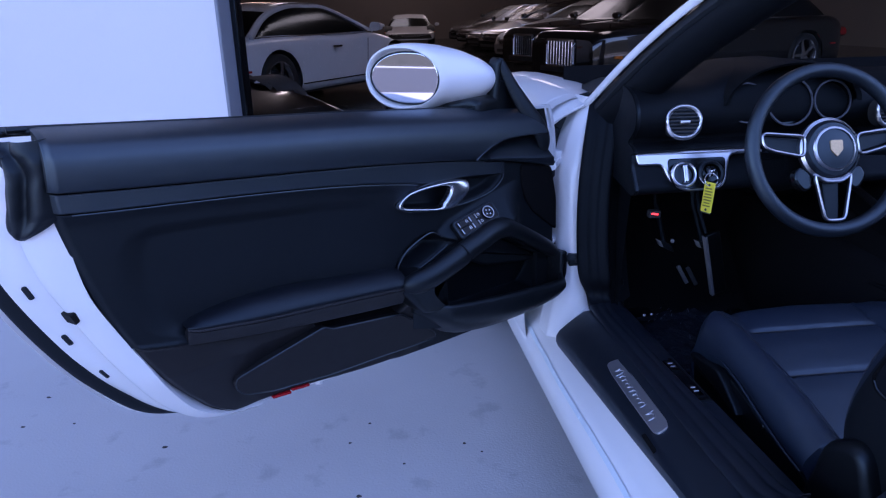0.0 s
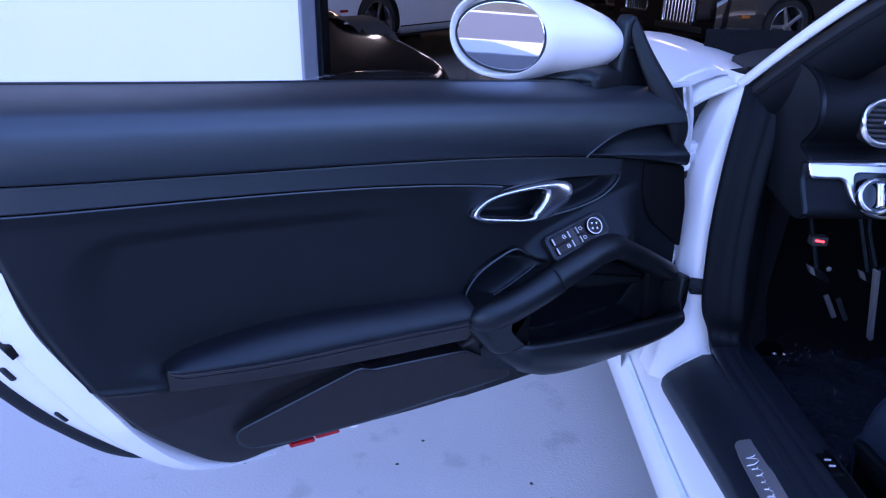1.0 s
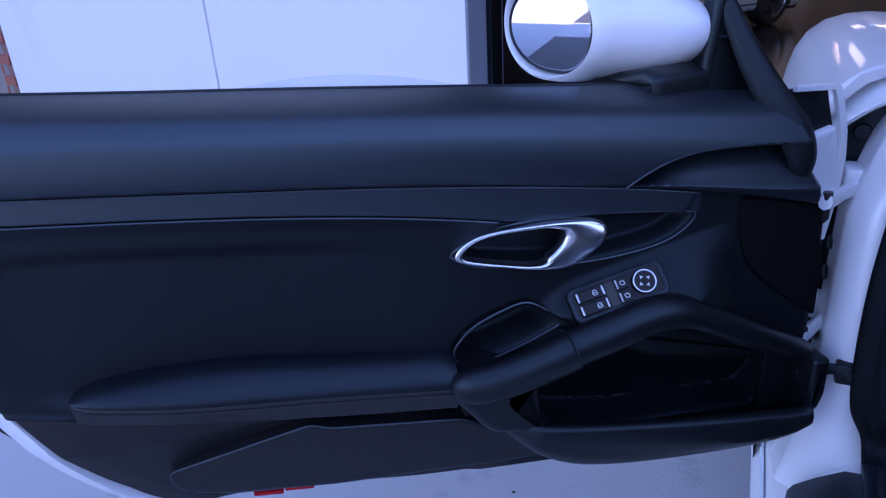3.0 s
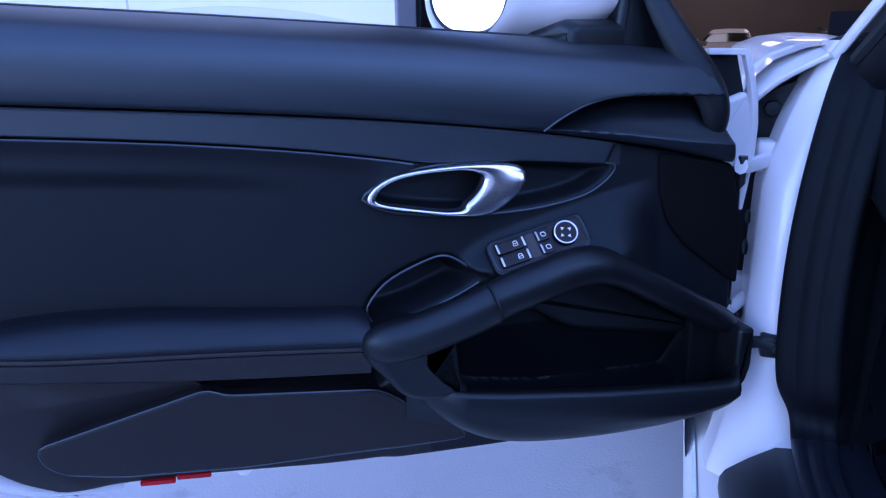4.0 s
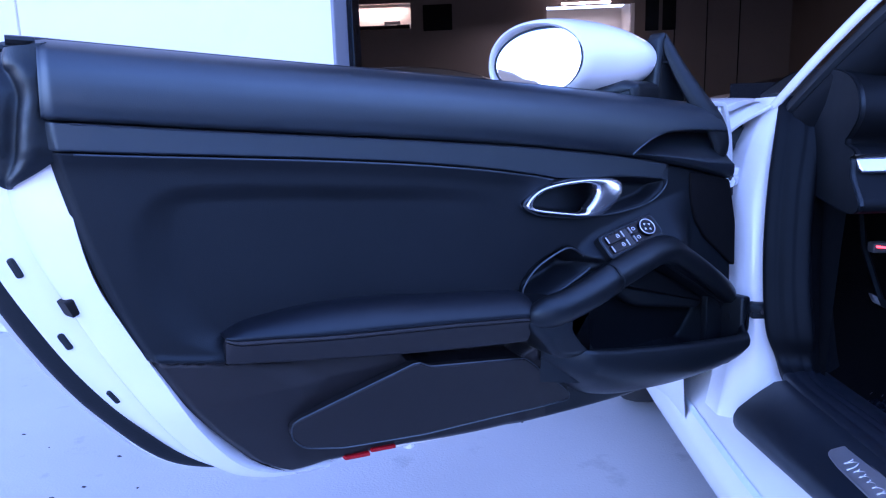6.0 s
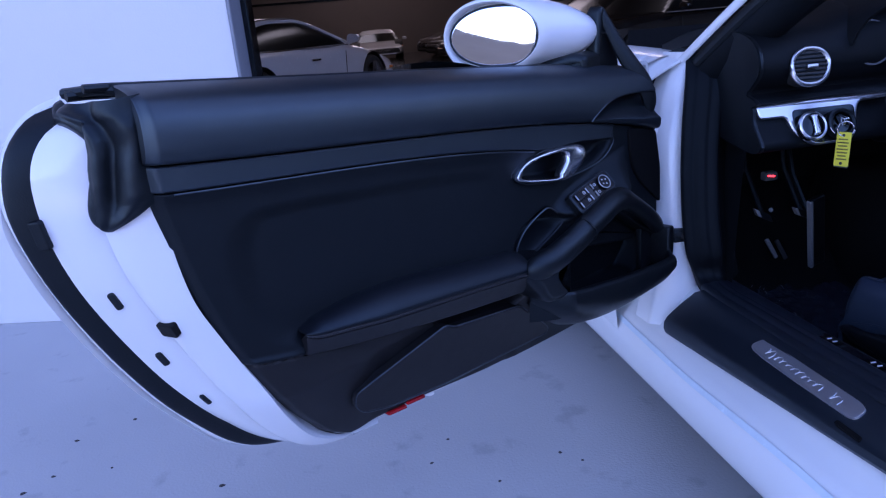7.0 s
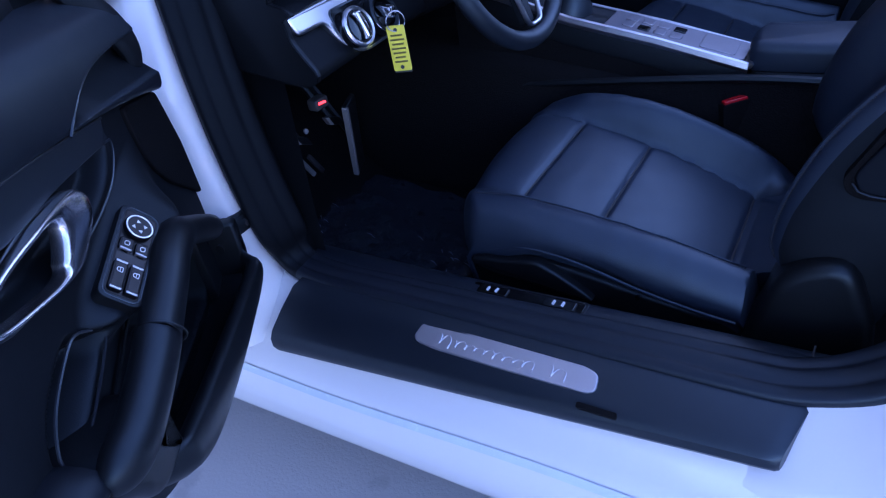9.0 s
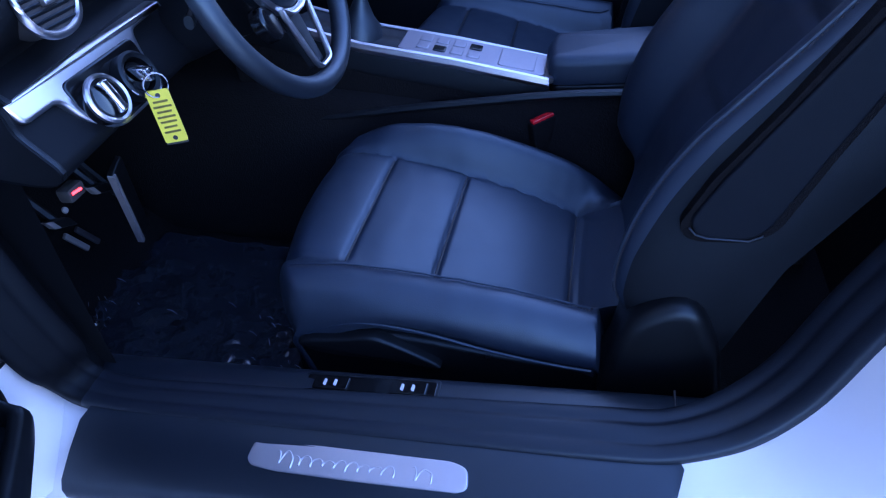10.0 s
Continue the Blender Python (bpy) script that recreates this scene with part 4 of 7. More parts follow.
def across(k, t):
    """A place on the latch end: t from the lining's edge (0) to the edge of the outer skin (1)."""
    i = max(j for j in range(4) if t >= END_STOPS[j] - 1e-9)
    f = (t - END_STOPS[i]) / (END_STOPS[i + 1] - END_STOPS[i])
    (y0, a), (y1, b) = end_rows[i], end_rows[i + 1]
    p = a[k] + (b[k] - a[k]) * f
    belly = 0.010 * math.sin(math.pi * min(1.0, t / 0.38)) if i == 0 else (0.003 * math.sin(math.pi * f) if i == 1 else 0.0)
    return (p[0] + belly, y0 + (y1 - y0) * f - 0.24 * max(0.0, 0.605 - p[1]) * (1 - t), p[1] - belly * 0.25)


for nm, t0, t1, lift, mat, lab in (("latch_end", 0.0, 0.38, 0.0, white_paint, "white painted latch end of the door"), ("latch_step", 0.38, 0.67, 0.0, white_paint, "white lower step of the latch end"),
                                   ("door_seal", 0.64, 0.915, 0.011, seal_black, "black rubber door seal"), ("skin_flange", 0.90, 1.0, 0.002, white_paint, "folded white skin edge")):
    bm = bmesh.new()
    nb = 14
    rows = []
    for k in range(60):
        row = []
        for j in range(nb):
            f = j / (nb - 1)
            x, y, z = across(k, t0 + (t1 - t0) * f)
            bulge = lift * math.sin(f * math.pi)
            if nm == "latch_step" and f < 0.25:
                bulge -= 0.004 * (1 - f / 0.25)
            row.append((x + bulge, y, z - bulge * 0.3))
        if nm == "latch_end":
            low = float(smooth01((0.72 - row[0][2]) / 0.1))
            row.insert(0, (row[0][0] - 0.006 - 0.024 * low, row[0][1] - 0.050, row[0][2] + 0.022 * low))
        rows.append(row)
    loft(bm, rows, closed=False)
    bmesh.ops.recalc_face_normals(bm, faces=bm.faces)
    part(nm, bm, mat, door, lab)
bm = bmesh.new()


def skin(a, b):
    e = ends[min(59, round(b * 46))]
    x = -0.03 + (e[0] + 0.003 + 0.03) * a
    top = belt_edge(min(max(x, 0), 1.08)) - 0.01
    z = e[1] - 0.035 * (1 - b) + (top - 1.02) * (1 - b) * (1 - a)
    return (x, -0.136 - 0.05 * math.sin(b * math.pi * 0.9) * math.sin(min(1.0, (1 - a) * 3) * math.pi / 2), z)


grid(bm, skin, 30, 40)
part("door_skin", bm, white_paint, door, "white outer door skin")
rows = []
for s in np.linspace(0.02, 0.80, 56):
    be = bottom_edge(s)
    rows.append([(s, -0.066, be + 0.003), (s, -0.067, be - 0.0010), (s, -0.070, be - 0.0030), (s, -0.080, be - 0.0055), (s, -0.100, be - 0.012), (s, -0.118, be - 0.018), (s, -0.132, be - 0.024)])
bm = bmesh.new()
loft(bm, rows, closed=False)
bmesh.ops.recalc_face_normals(bm, faces=bm.faces)
part("door_underside", bm, white_paint, door, "white folded lower edge")
# the moulded rubber cap over the top of the latch end: fluted, its arm running into the seal
def end_point(k, t):
    k, t = min(max(k, 0.0), 58.999), min(max(t, 0.0), 0.999)
    p, q = Vector(across(int(k), t)), Vector(across(int(k) + 1, t))
    return p + (q - p) * (k - int(k))


cap_left = curve1([(-0.6, 0.93), (0.6, 0.90), (1.4, 0.74), (2.0, 0.55), (3.0, 0.43), (4.2, 0.375), (6.0, 0.385), (8.0, 0.41), (10.0, 0.425), (11.0, 0.405), (11.6, 0.34)])
cap_right = curve1([(-0.6, -0.02), (8.4, -0.02), (9.6, 0.0), (10.2, 0.04), (10.9, 0.13), (11.6, 0.28)])


def cap_place(a, b):
    k = 11.6 * b
    t0, t1 = cap_right(k), cap_left(k)
    t = t0 + (t1 - t0) * a
    p = end_point(k, t)
    out = (end_point(k + 0.5, t) - p).cross(end_point(k, min(t + 0.03, 0.99)) - p).normalized()
    if out.x < 0:
        out = -out
    rim = min(1.0, 6.0 * (1 - a), 9.0 * (1 - b) + 0.05, 1.0 if b < 0.72 else 0.35 + 5.0 * a)
    h = 0.013 * math.sqrt(max(0.0, 1 - (1 - max(rim, 0.0)) ** 2)) - 0.003
    h += (0.010 * math.exp(-((a - 0.16 - 0.1 * b) / 0.13) ** 2) - 0.007 * math.exp(-((a - 0.44 - 0.10 * b) / 0.10) ** 2) + 0.004 * math.exp(-((a - 0.66) / 0.12) ** 2)) * min(1.0, 4 * (1 - b)) * (1 - 0.5 * max(0.0, 1 - 4 * b))
    h += 0.0012 * noise.noise((a * 5, b * 7, 1.0))
    return p + out * h


bm = bmesh.new()
grid(bm, cap_place, 48, 60)
bmesh.ops.recalc_face_normals(bm, faces=bm.faces)
part("end_cap", bm, cap_rubber, door, "black moulded rubber corner cap", sharp=80)
part("top_seal", sweep([(1.035, -0.045, 1.012), (1.075, -0.075, 1.018), (1.098, -0.108, 1.016)], 0.006, 8), rubber, door)


def end_place(t, height):
    k = min(range(60), key=lambda q: abs(across(q, t)[2] - height))
    return Vector(across(k, t)), k


def end_axes(t, height):
    """Axes on the latch end: z out of it, x along its edge."""
    p, k = end_place(t, height)
    along = (Vector(across(min(k + 2, 59), t)) - Vector(across(k - 2, t))).normalized()
    over = (Vector(across(k, min(t + 0.05, 1))) - Vector(across(k, t - 0.05))).normalized()
    out = along.cross(over).normalized()
    if out.x < 0:
        out = -out
    side = out.cross(along)
    return Matrix((along.to_4d(), side.to_4d(), out.to_4d(), p.to_4d())).transposed() @ Matrix.Diagonal((1, 1, 1, 1))


def laid(t, height):
    m = end_axes(t, height)
    m[3][0] = m[3][1] = m[3][2] = 0.0
    m[3][3] = 1.0
    return m


for tt, zz, rx, rz, mat in ((0.66, 0.873, 0.017, 0.007, seal_black), (0.495, 0.786, 0.012, 0.0045, rubber), (0.51, 0.696, 0.011, 0.0045, rubber), (0.51, 0.621, 0.010, 0.0035, rubber)):
    ax_m = laid(tt, zz)
    part("end_plug", slab(rounded([(-rx, -rz), (rx, -rz), (rx, rz), (-rx, rz)], 0.004), -0.006, 0.003 if rx < 0.015 else 0.007, 0.002, 2, to=lambda a, b, d, m=ax_m: m @ Vector((a, b, d))), mat, door, "small rubber plug in the latch end")
ax_m = laid(0.31, 0.735)
part("latch_slot", slab(rounded([(-0.011, -0.012), (0.009, -0.015), (0.011, 0.012), (-0.009, 0.015)], 0.004), -0.012, 0.0042, 0.0008, 2, to=lambda a, b, d: ax_m @ Vector((a, b, d))), latch_dark, door, "black latch slot")

# belt strip, lowered pane, sail panel, rubber tail, mirror
part("belt_strip", sweep([(s, -0.066, belt_edge(s) - 0.003) for s in np.linspace(0.10, 1.09, 50)], 0.005, 8), rubber, door, "black belt strip")
part("belt_strip", sweep([(s, -0.094, belt_edge(s) - 0.010) for s in np.linspace(0.11, 1.10, 50)], 0.006, 8), rubber, door)
arc = [(s, belt_edge(s) + 0.026 * math.sin(max(0.0, min(1.0, (s - 0.40) / 0.34)) * math.pi) ** 0.8 - 0.014) for s in np.linspace(0.16, 1.06, 60)]
GLASS = arc + [(0.98, 0.74), (0.18, 0.62)]
part("side_glass", slab(GLASS, -0.082, -0.078, 0.001, 1), pane, door, "lowered side glass", shadow=False)
SAIL = rounded([(0.162, 0.950), (0.149, 1.058), (0.136, 1.068), (0.11, 1.015), (0.078, 0.955), (0.085, 0.930), (0.12, 0.935)], 0.010)
part("sail_panel", slab(SAIL, -0.072, -0.044, 0.008, 4), hard_plastic, door, "black mirror triangle", sharp=60)
part("sail_crease", sweep(spline([(0.145, -0.044, 1.015), (0.125, -0.040, 1.008), (0.07, -0.038, 0.945)], 16), 0.0025, 6), hard_plastic, door)
tail = spline([(0.137, -0.052, 1.060), (0.114, -0.032, 1.000), (0.088, -0.010, 0.946), (0.064, 0.004, 0.907), (0.051, 0.008, 0.874), (0.047, 0.002, 0.846)], 30)
part("rubber_tail", sweep(tail, [0.006 + 0.008 * math.sin(min(1, k / 28) * math.pi * 0.88) for k in range(30)], 12, up=(0, 1, 0), flat=1.5), rubber, door, "black weatherstrip end")
FRAME = rounded([(0.030, 0.842), (0.008, 0.879), (-0.038, 0.894), (-0.054, 0.849), (-0.057, 0.789), (-0.048, 0.739), (-0.024, 0.739), (-0.002, 0.794), (0.016, 0.826)], 0.008)
part("front_frame", slab(FRAME, -0.078, -0.046, 0.006, 3), white_paint, door, "white hinge-side frame of the door")
CORNER = [(0.030, 0.949), (-0.026, 0.948), (-0.033, 0.943), (-0.042, 0.922), (-0.053, 0.885), (-0.058, 0.85), (-0.058, 0.81), (-0.053, 0.77), (-0.048, 0.735), (-0.039, 0.735), (-0.044, 0.77), (-0.049, 0.81), (-0.049, 0.85), (-0.044, 0.882), (-0.033, 0.918), (-0.025, 0.939), (0.030, 0.941)]
part("front_corner", slab(CORNER, -0.052, -0.0445, 0.0015, 2), white_paint, door, "white folded hinge-side edge")
# a dark plate added for the shaded hollow beside the weatherstrip
part("hollow_infill", slab([(0.050, 0.942), (-0.022, 0.942), (-0.040, 0.888), (-0.024, 0.876), (0.050, 0.864)], -0.064, -0.056, 0.001, 1), rubber, door, "dark infill plate standing for the shaded hollow behind the weatherstrip")
part("hinge_plate", slab(rounded([(0.024, 0.850), (-0.016, 0.836), (-0.020, 0.804), (-0.010, 0.786), (0.024, 0.779)], 0.004), -0.040, -0.034, 0.0015, 2), white_paint, door, "white hinge plate")
part("front_lining", sweep([(-0.022, -0.055, 0.80), (-0.032, -0.06, 0.70), (-0.032, -0.06, 0.60), (-0.018, -0.058, 0.50)], 0.012, 8, flat=2.4, up=(1, 0, 0)), rubber, door, "black hinge-side edge of the door")

# door mirror: an egg-shaped shell about an axis across the view, open towards the glass
TO_DOOR = HINGE.inverted()
MIR = pose(-1.214, 0.268, 1.026, 0, 0, -40)      # its own y looks away from the glass, x along the shell to the door


def mirror_ring(y, x0, x1, h, sink=0.0):
    """Outline of the shell in its x and z at depth y."""
    out = []
    for a in np.linspace(0, 2 * math.pi, 49)[:-1]:
        c, s = math.cos(a), math.sin(a)
        x = (x0 + x1) / 2 + (x1 - x0) / 2 * abs(c) ** 0.94 * (1 if c > 0 else -1)
        z = h * abs(s) ** 0.96 * (1 if s > 0 else -1)
        out.append(MIR @ Vector((x, y, z * (1 - 0.06 * c) - sink)))
    return out


rings = [mirror_ring(0.012, -0.098, 0.092, 0.060), mirror_ring(-0.003, -0.099, 0.093, 0.061), mirror_ring(-0.008, -0.104, 0.098, 0.0645), mirror_ring(-0.004, -0.1105, 0.105, 0.069), mirror_ring(0.010, -0.116, 0.114, 0.0725),
         mirror_ring(0.03, -0.116, 0.126, 0.0735), mirror_ring(0.055, -0.108, 0.148, 0.0715, 0.001), mirror_ring(0.080, -0.090, 0.164, 0.066, 0.003), mirror_ring(0.103, -0.060, 0.171, 0.056, 0.005),
         mirror_ring(0.122, -0.020, 0.166, 0.042, 0.006), mirror_ring(0.133, 0.020, 0.145, 0.022, 0.006), mirror_ring(0.136, 0.06, 0.09, 0.005, 0.006)]
bm = bmesh.new()
loft(bm, [[TO_DOOR @ q for q in r] for r in rings])
bmesh.ops.recalc_face_normals(bm, faces=bm.faces)
part("mirror_shell", bm, white_paint, door, "white door mirror shell", sharp=60)
PANE_M = MIR @ pose(0, 0, 0, -2.2)            # the glass is tipped up a little in its shell
GL = [(0.097 * math.cos(a) if math.cos(a) < 0 else 0.086 * math.cos(a) ** 0.6, 0.054 * math.sin(a)) for a in np.linspace(0, 2 * math.pi, 61)[:-1]]
part("mirror_pane", slab([(x + 0.004, z) for x, z in GL], 0.006, -0.0035, 0.001, 2, to=lambda a, b, d: TO_DOOR @ (PANE_M @ Vector((a, d, b)))), mirror_glass, door, "mirror glass")
part("mirror_gasket", sweep([TO_DOOR @ (PANE_M @ Vector((x * 1.02 + 0.004, -0.003, z * 1.03))) for x, z in GL], 0.0022, 6, True), rubber, door)
FOOT = rounded([(0.005, -0.076), (0.04, -0.066), (0.09, -0.053), (0.150, -0.040), (0.176, -0.048), (0.176, -0.084), (0.04, -0.084)], 0.008)
part("mirror_foot", slab(FOOT, 0.135, 0.026, 0.012, 4, to=lambda a, b, d: TO_DOOR @ (MIR @ Vector((a, d, b)))), hard_plastic, door, "black mirror foot", sharp=60)

# ---- body ----
# front body: sections across the car from one sill to the other
crown = curve1([(0.40, 0.948), (0.60, 0.960), (0.90, 0.966), (1.20, 0.955), (1.50, 0.90), (1.80, 0.78), (2.05, 0.58)])
hood = curve1([(0.40, 0.965), (0.70, 0.945), (1.0, 0.928), (1.4, 0.890), (1.7, 0.82), (1.95, 0.70), (2.05, 0.58)])
girth = curve1([(0.40, 0.892), (0.9, 0.905), (1.3, 0.905), (1.7, 0.86), (2.05, 0.70)])
WHEEL_Y, WHEEL_R = 1.24, 0.335


def front_half(y):
    w, c, h = girth(y), crown(y), hood(y)
    low = 0.17 if y < 1.7 else 0.17 + (y - 1.7) * 0.3
    return [(w - 0.05, low), (w - 0.012, low + 0.08), (w, 0.36), (w + 0.004, 0.52), (w - 0.004, c - 0.27), (w - 0.012, c - 0.15), (w - 0.032, c - 0.068), (w - 0.075, c - 0.018),
            (w - 0.15, c), (w - 0.24, c - 0.012), (w - 0.34, h - 0.012), (w - 0.50, h), (0.20, h + 0.008), (0.0, h + 0.010)]


def half_to_ring(pts, n, y):
    left = [np.array((-x, z)) for x, z in pts]
    sm = resample(spline(left, 200), n)
    ring = [(q[0], y, q[1]) for q in sm]
    return ring + [(-x, y, z) for x, y, z in ring[::-1][1:]]


def round_arch(bm, y0, z0, r, x_min):
    """Lays the cut edge of a wheel arch on a circle."""
    for v in bm.verts:
        if abs(v.co.x) > x_min and v.is_boundary and v.co.z > 0.17:
            d = math.hypot(v.co.y - y0, v.co.z - z0)
            if 0.5 * r < d < 1.35 * r:
                v.co.y, v.co.z = y0 + (v.co.y - y0) * r / d, z0 + (v.co.z - z0) * r / d


ys = np.linspace(0.44, 2.05, 54)
rings = [half_to_ring(front_half(y), 40, y) for y in ys]
bm = bmesh.new()
loft(bm, rings, closed=False)
gone = [f for f in bm.faces if abs(f.calc_center_median().x) > 0.60 and f.calc_center_median().z < 0.80 and math.hypot(f.calc_center_median().y - WHEEL_Y, f.calc_center_median().z - WHEEL_R) < 0.365]
bmesh.ops.delete(bm, geom=gone, context="FACES")
round_arch(bm, WHEEL_Y, WHEEL_R, 0.372, 0.60)
bmesh.ops.recalc_face_normals(bm, faces=bm.faces)
part("front_body", bm, white_paint, car, "white front wings and bonnet", sharp=50)
nose = half_to_ring(front_half(2.05), 40, 2.05)
bm = bmesh.new()
loft(bm, [nose, [(x * 0.9, 2.16, 0.28 + (z - 0.28) * 0.72) for x, y, z in nose], [(x * 0.6, 2.20, 0.30 + (z - 0.3) * 0.45) for x, y, z in nose]])
part("bumper", bm, white_paint, car, "white front bumper")


def wheel(x, y, z, out, parent, r=0.335, w=0.235):
    """Tyre with a five-spoke rim; out: -1 where it faces the car's left."""
    m = pose(x, y, z, 0, 90 * out, 0)
    tyre = part("wheel", turned([(r - 0.10, -w / 2), (r - 0.03, -w / 2), (r - 0.008, -w / 2 + 0.02), (r, -w / 2 + 0.05), (r, w / 2 - 0.05), (r - 0.008, w / 2 - 0.02), (r - 0.03, w / 2), (r - 0.10, w / 2)], 48, m), tyre_mat, parent, "road wheel with a black tyre")
    bm = turned([(r - 0.10, -w / 2 + 0.01), (r - 0.085, w / 2 - 0.004), (r - 0.10, w / 2 + 0.002), (r - 0.115, w / 2 - 0.02), (r - 0.12, -w / 2 + 0.02)], 48, m)
    part("rim", bm, rim_mat, tyre)
    for k in range(5):
        a = 2 * math.pi * k / 5
        q = m @ pose(0, 0, w / 2 - 0.035, 0, 0, math.degrees(a))
        part("spoke", slab(rounded([(-0.03, 0.03), (0.03, 0.03), (0.022, r - 0.105), (-0.022, r - 0.105)], 0.008), -0.01, 0.02, 0.006, 2, to=lambda c, d, e, q=q: q @ Vector((c, d, e))), rim_mat, tyre)
    part("hub_cap", turned([(0.0, w / 2 - 0.05), (0.06, w / 2 - 0.05), (0.055, w / 2 - 0.01), (0.0, w / 2 - 0.005)], 24, m), rim_mat, tyre)
    part("brake_disc", turned([(0.0, -0.02), (0.16, -0.02), (0.16, 0.01), (0.0, 0.01)], 32, m), dark_metal, tyre)
    return tyre


for sx_, out in ((-0.78, -1), (0.78, 1)):
    wheel(sx_, WHEEL_Y, WHEEL_R, out, car)
    wheel(sx_, -1.235, WHEEL_R, out, car, w=0.27)
for side in (-1, 1):
    bm = bmesh.new()
    loft(bm, [[(side * xx, WHEEL_Y + 0.372 * math.cos(a), WHEEL_R + 0.372 * math.sin(a)) for a in np.linspace(-0.35, math.pi + 0.35, 30)] for xx in (0.898, 0.60, 0.58)], closed=False)
    part("arch_liner", bm, rubber, car, "black wheel arch liner")

# windscreen frame, screen, cowl and folded-up fabric roof
for side in (-1, 1):
    base, top = np.array((side * 0.752, 0.385, 0.945)), np.array((side * 0.56, -0.12, 1.29))
    pil = [base + (top - base) * t + np.array((side * 0.015 * math.sin(t * math.pi), 0.015 * math.sin(t * math.pi), 0.012 * math.sin(t * math.pi))) for t in np.linspace(-0.06, 1, 24)]
    part("windscreen_pillar", sweep(pil, 0.0062, 12, up=(side, 0, 0), flat=1.7), white_paint, car, "white windscreen pillar")
    trim = [q + np.array((-side * 0.056, -0.020, -0.032)) for q in [base + (top - base) * t for t in (-0.30, -0.24, -0.18, -0.12)] + pil]
    part("pillar_trim", sweep(trim, 0.046, 12, up=(side, 0, 0.4), flat=1.05), dash_skin, car, "black inner pillar trim")
    lip = [q + np.array((-side * 0.016, -0.018, -0.014)) for q in pil]
    part("pillar_seal", sweep(lip, 0.010, 8, up=(side, 0, 0.4), flat=1.6), rubber, car, "black rubber roof seal")
bm = bmesh.new()
grid(bm, lambda a, b: ((-0.72 + 1.44 * a) * (1 - 0.235 * b), (0.44 + 0.17 * math.sin(a * math.pi)) * (1 - b) + (-0.10 + 0.06 * math.sin(a * math.pi)) * b, 0.962 + 0.335 * b + 0.02 * math.sin(b * math.pi)), 24, 12)
part("windscreen", bm, pane, car, "clear windscreen", shadow=False)
part("cowl", sweep(spline([(-0.74, 0.43, 0.935), (-0.4, 0.60, 0.945), (0, 0.64, 0.95), (0.4, 0.60, 0.945), (0.74, 0.43, 0.935)], 30), 0.028, 8, flat=1.6, up=(0, 0, 1)), hard_plastic, car, "black cowl with wiper tray")
part("wiper", sweep(spline([(-0.60, 0.52, 0.985), (-0.3, 0.60, 0.99), (0.05, 0.62, 0.99)], 16), 0.007, 6), hard_plastic, car, "black wiper arm")
part("screen_header", sweep(spline([(-0.56, -0.12, 1.29), (-0.3, -0.07, 1.305), (0, -0.055, 1.31), (0.3, -0.07, 1.305), (0.56, -0.12, 1.29)], 24), 0.022, 8, flat=1.5), white_paint, car, "white windscreen header")
bm = bmesh.new()
grid(bm, lambda a, b: ((-0.66 + 1.32 * a), -0.98 - 0.30 * b, 0.955 + 0.045 * math.sin(a * math.pi) ** 0.6 + 0.03 * math.sin(b * math.pi)), 24, 14)
part("folded_roof", bm, fabric, car, "black fabric roof folded behind the seats")

# sills
def sill_half(y):
    k = 0.215 if y < -0.3 else np.interp(y, [-0.3, 0.75], [0.205, 0.165])
    g = 0.026 * float(smooth01((y + 0.30) / 0.50))
    return [(0.66, 0.20), (0.68, 0.40), (0.745, 0.430), (0.79, 0.415 - 0.4 * g), (0.826, 0.386 - g), (0.842, 0.362 - g), (0.868, 0.336 - g), (0.885, 0.300 - g), (0.888, 0.262), (0.880, k + 0.025), (0.862, k), (0.80, k - 0.03)]


for side in (-1, 1):
    bm = bmesh.new()
    rings = []
    for y in np.linspace(0.92, -0.62, 40):
        q = resample(spline([np.array(p) for p in sill_half(y)], 120), 44)
        rings.append([(side * a[0], y, a[1]) for a in q])
    loft(bm, rings, closed=False)
    bmesh.ops.recalc_face_normals(bm, faces=bm.faces)
    part("sill", bm, white_paint, car, "white door sill", sharp=50)
bm = bmesh.new()
grid(bm, lambda a, b: (-0.8725 - 0.005 * b, 0.66 - 1.26 * a, 0.334 - 0.012 * b - 0.026 * float(smooth01((0.96 - 1.26 * a) / 0.50))), 30, 3)
part("sill_strip", bm, pale_blue, car, "pale blue strip along the sill")

# hinge pillar: white face towards the opening and the shut face behind the door
seal_x = curve1([(0.39, -0.748), (0.46, -0.769), (0.60, -0.782), (0.70, -0.780), (0.83, -0.766), (0.95, -0.742)])
seal_y = curve1([(0.39, 0.292), (0.60, 0.318), (0.80, 0.352), (0.95, 0.388)])
bm = bmesh.new()


def pillar_face(a, b):
    z = 0.34 + 0.615 * b
    xi, y0 = seal_x(max(z, 0.39)) + 0.01, seal_y(max(z, 0.39))
    xo = float(np.interp(z, [0.34, 0.50, 0.62, 0.77, 0.85, 0.90, 0.955], [-0.862, -0.832, -0.830, -0.826, -0.804, -0.784, -0.756]))
    t = a * 2
    if t <= 1:
        x = xi + (xo - xi) * t
        return (x, y0 - 0.012 + 0.016 * (2 * t - 1) ** 2 + 0.02 * t, z)
    t -= 1
    return (xo - 0.005 * t, y0 + 0.024 + 0.060 * t, z)


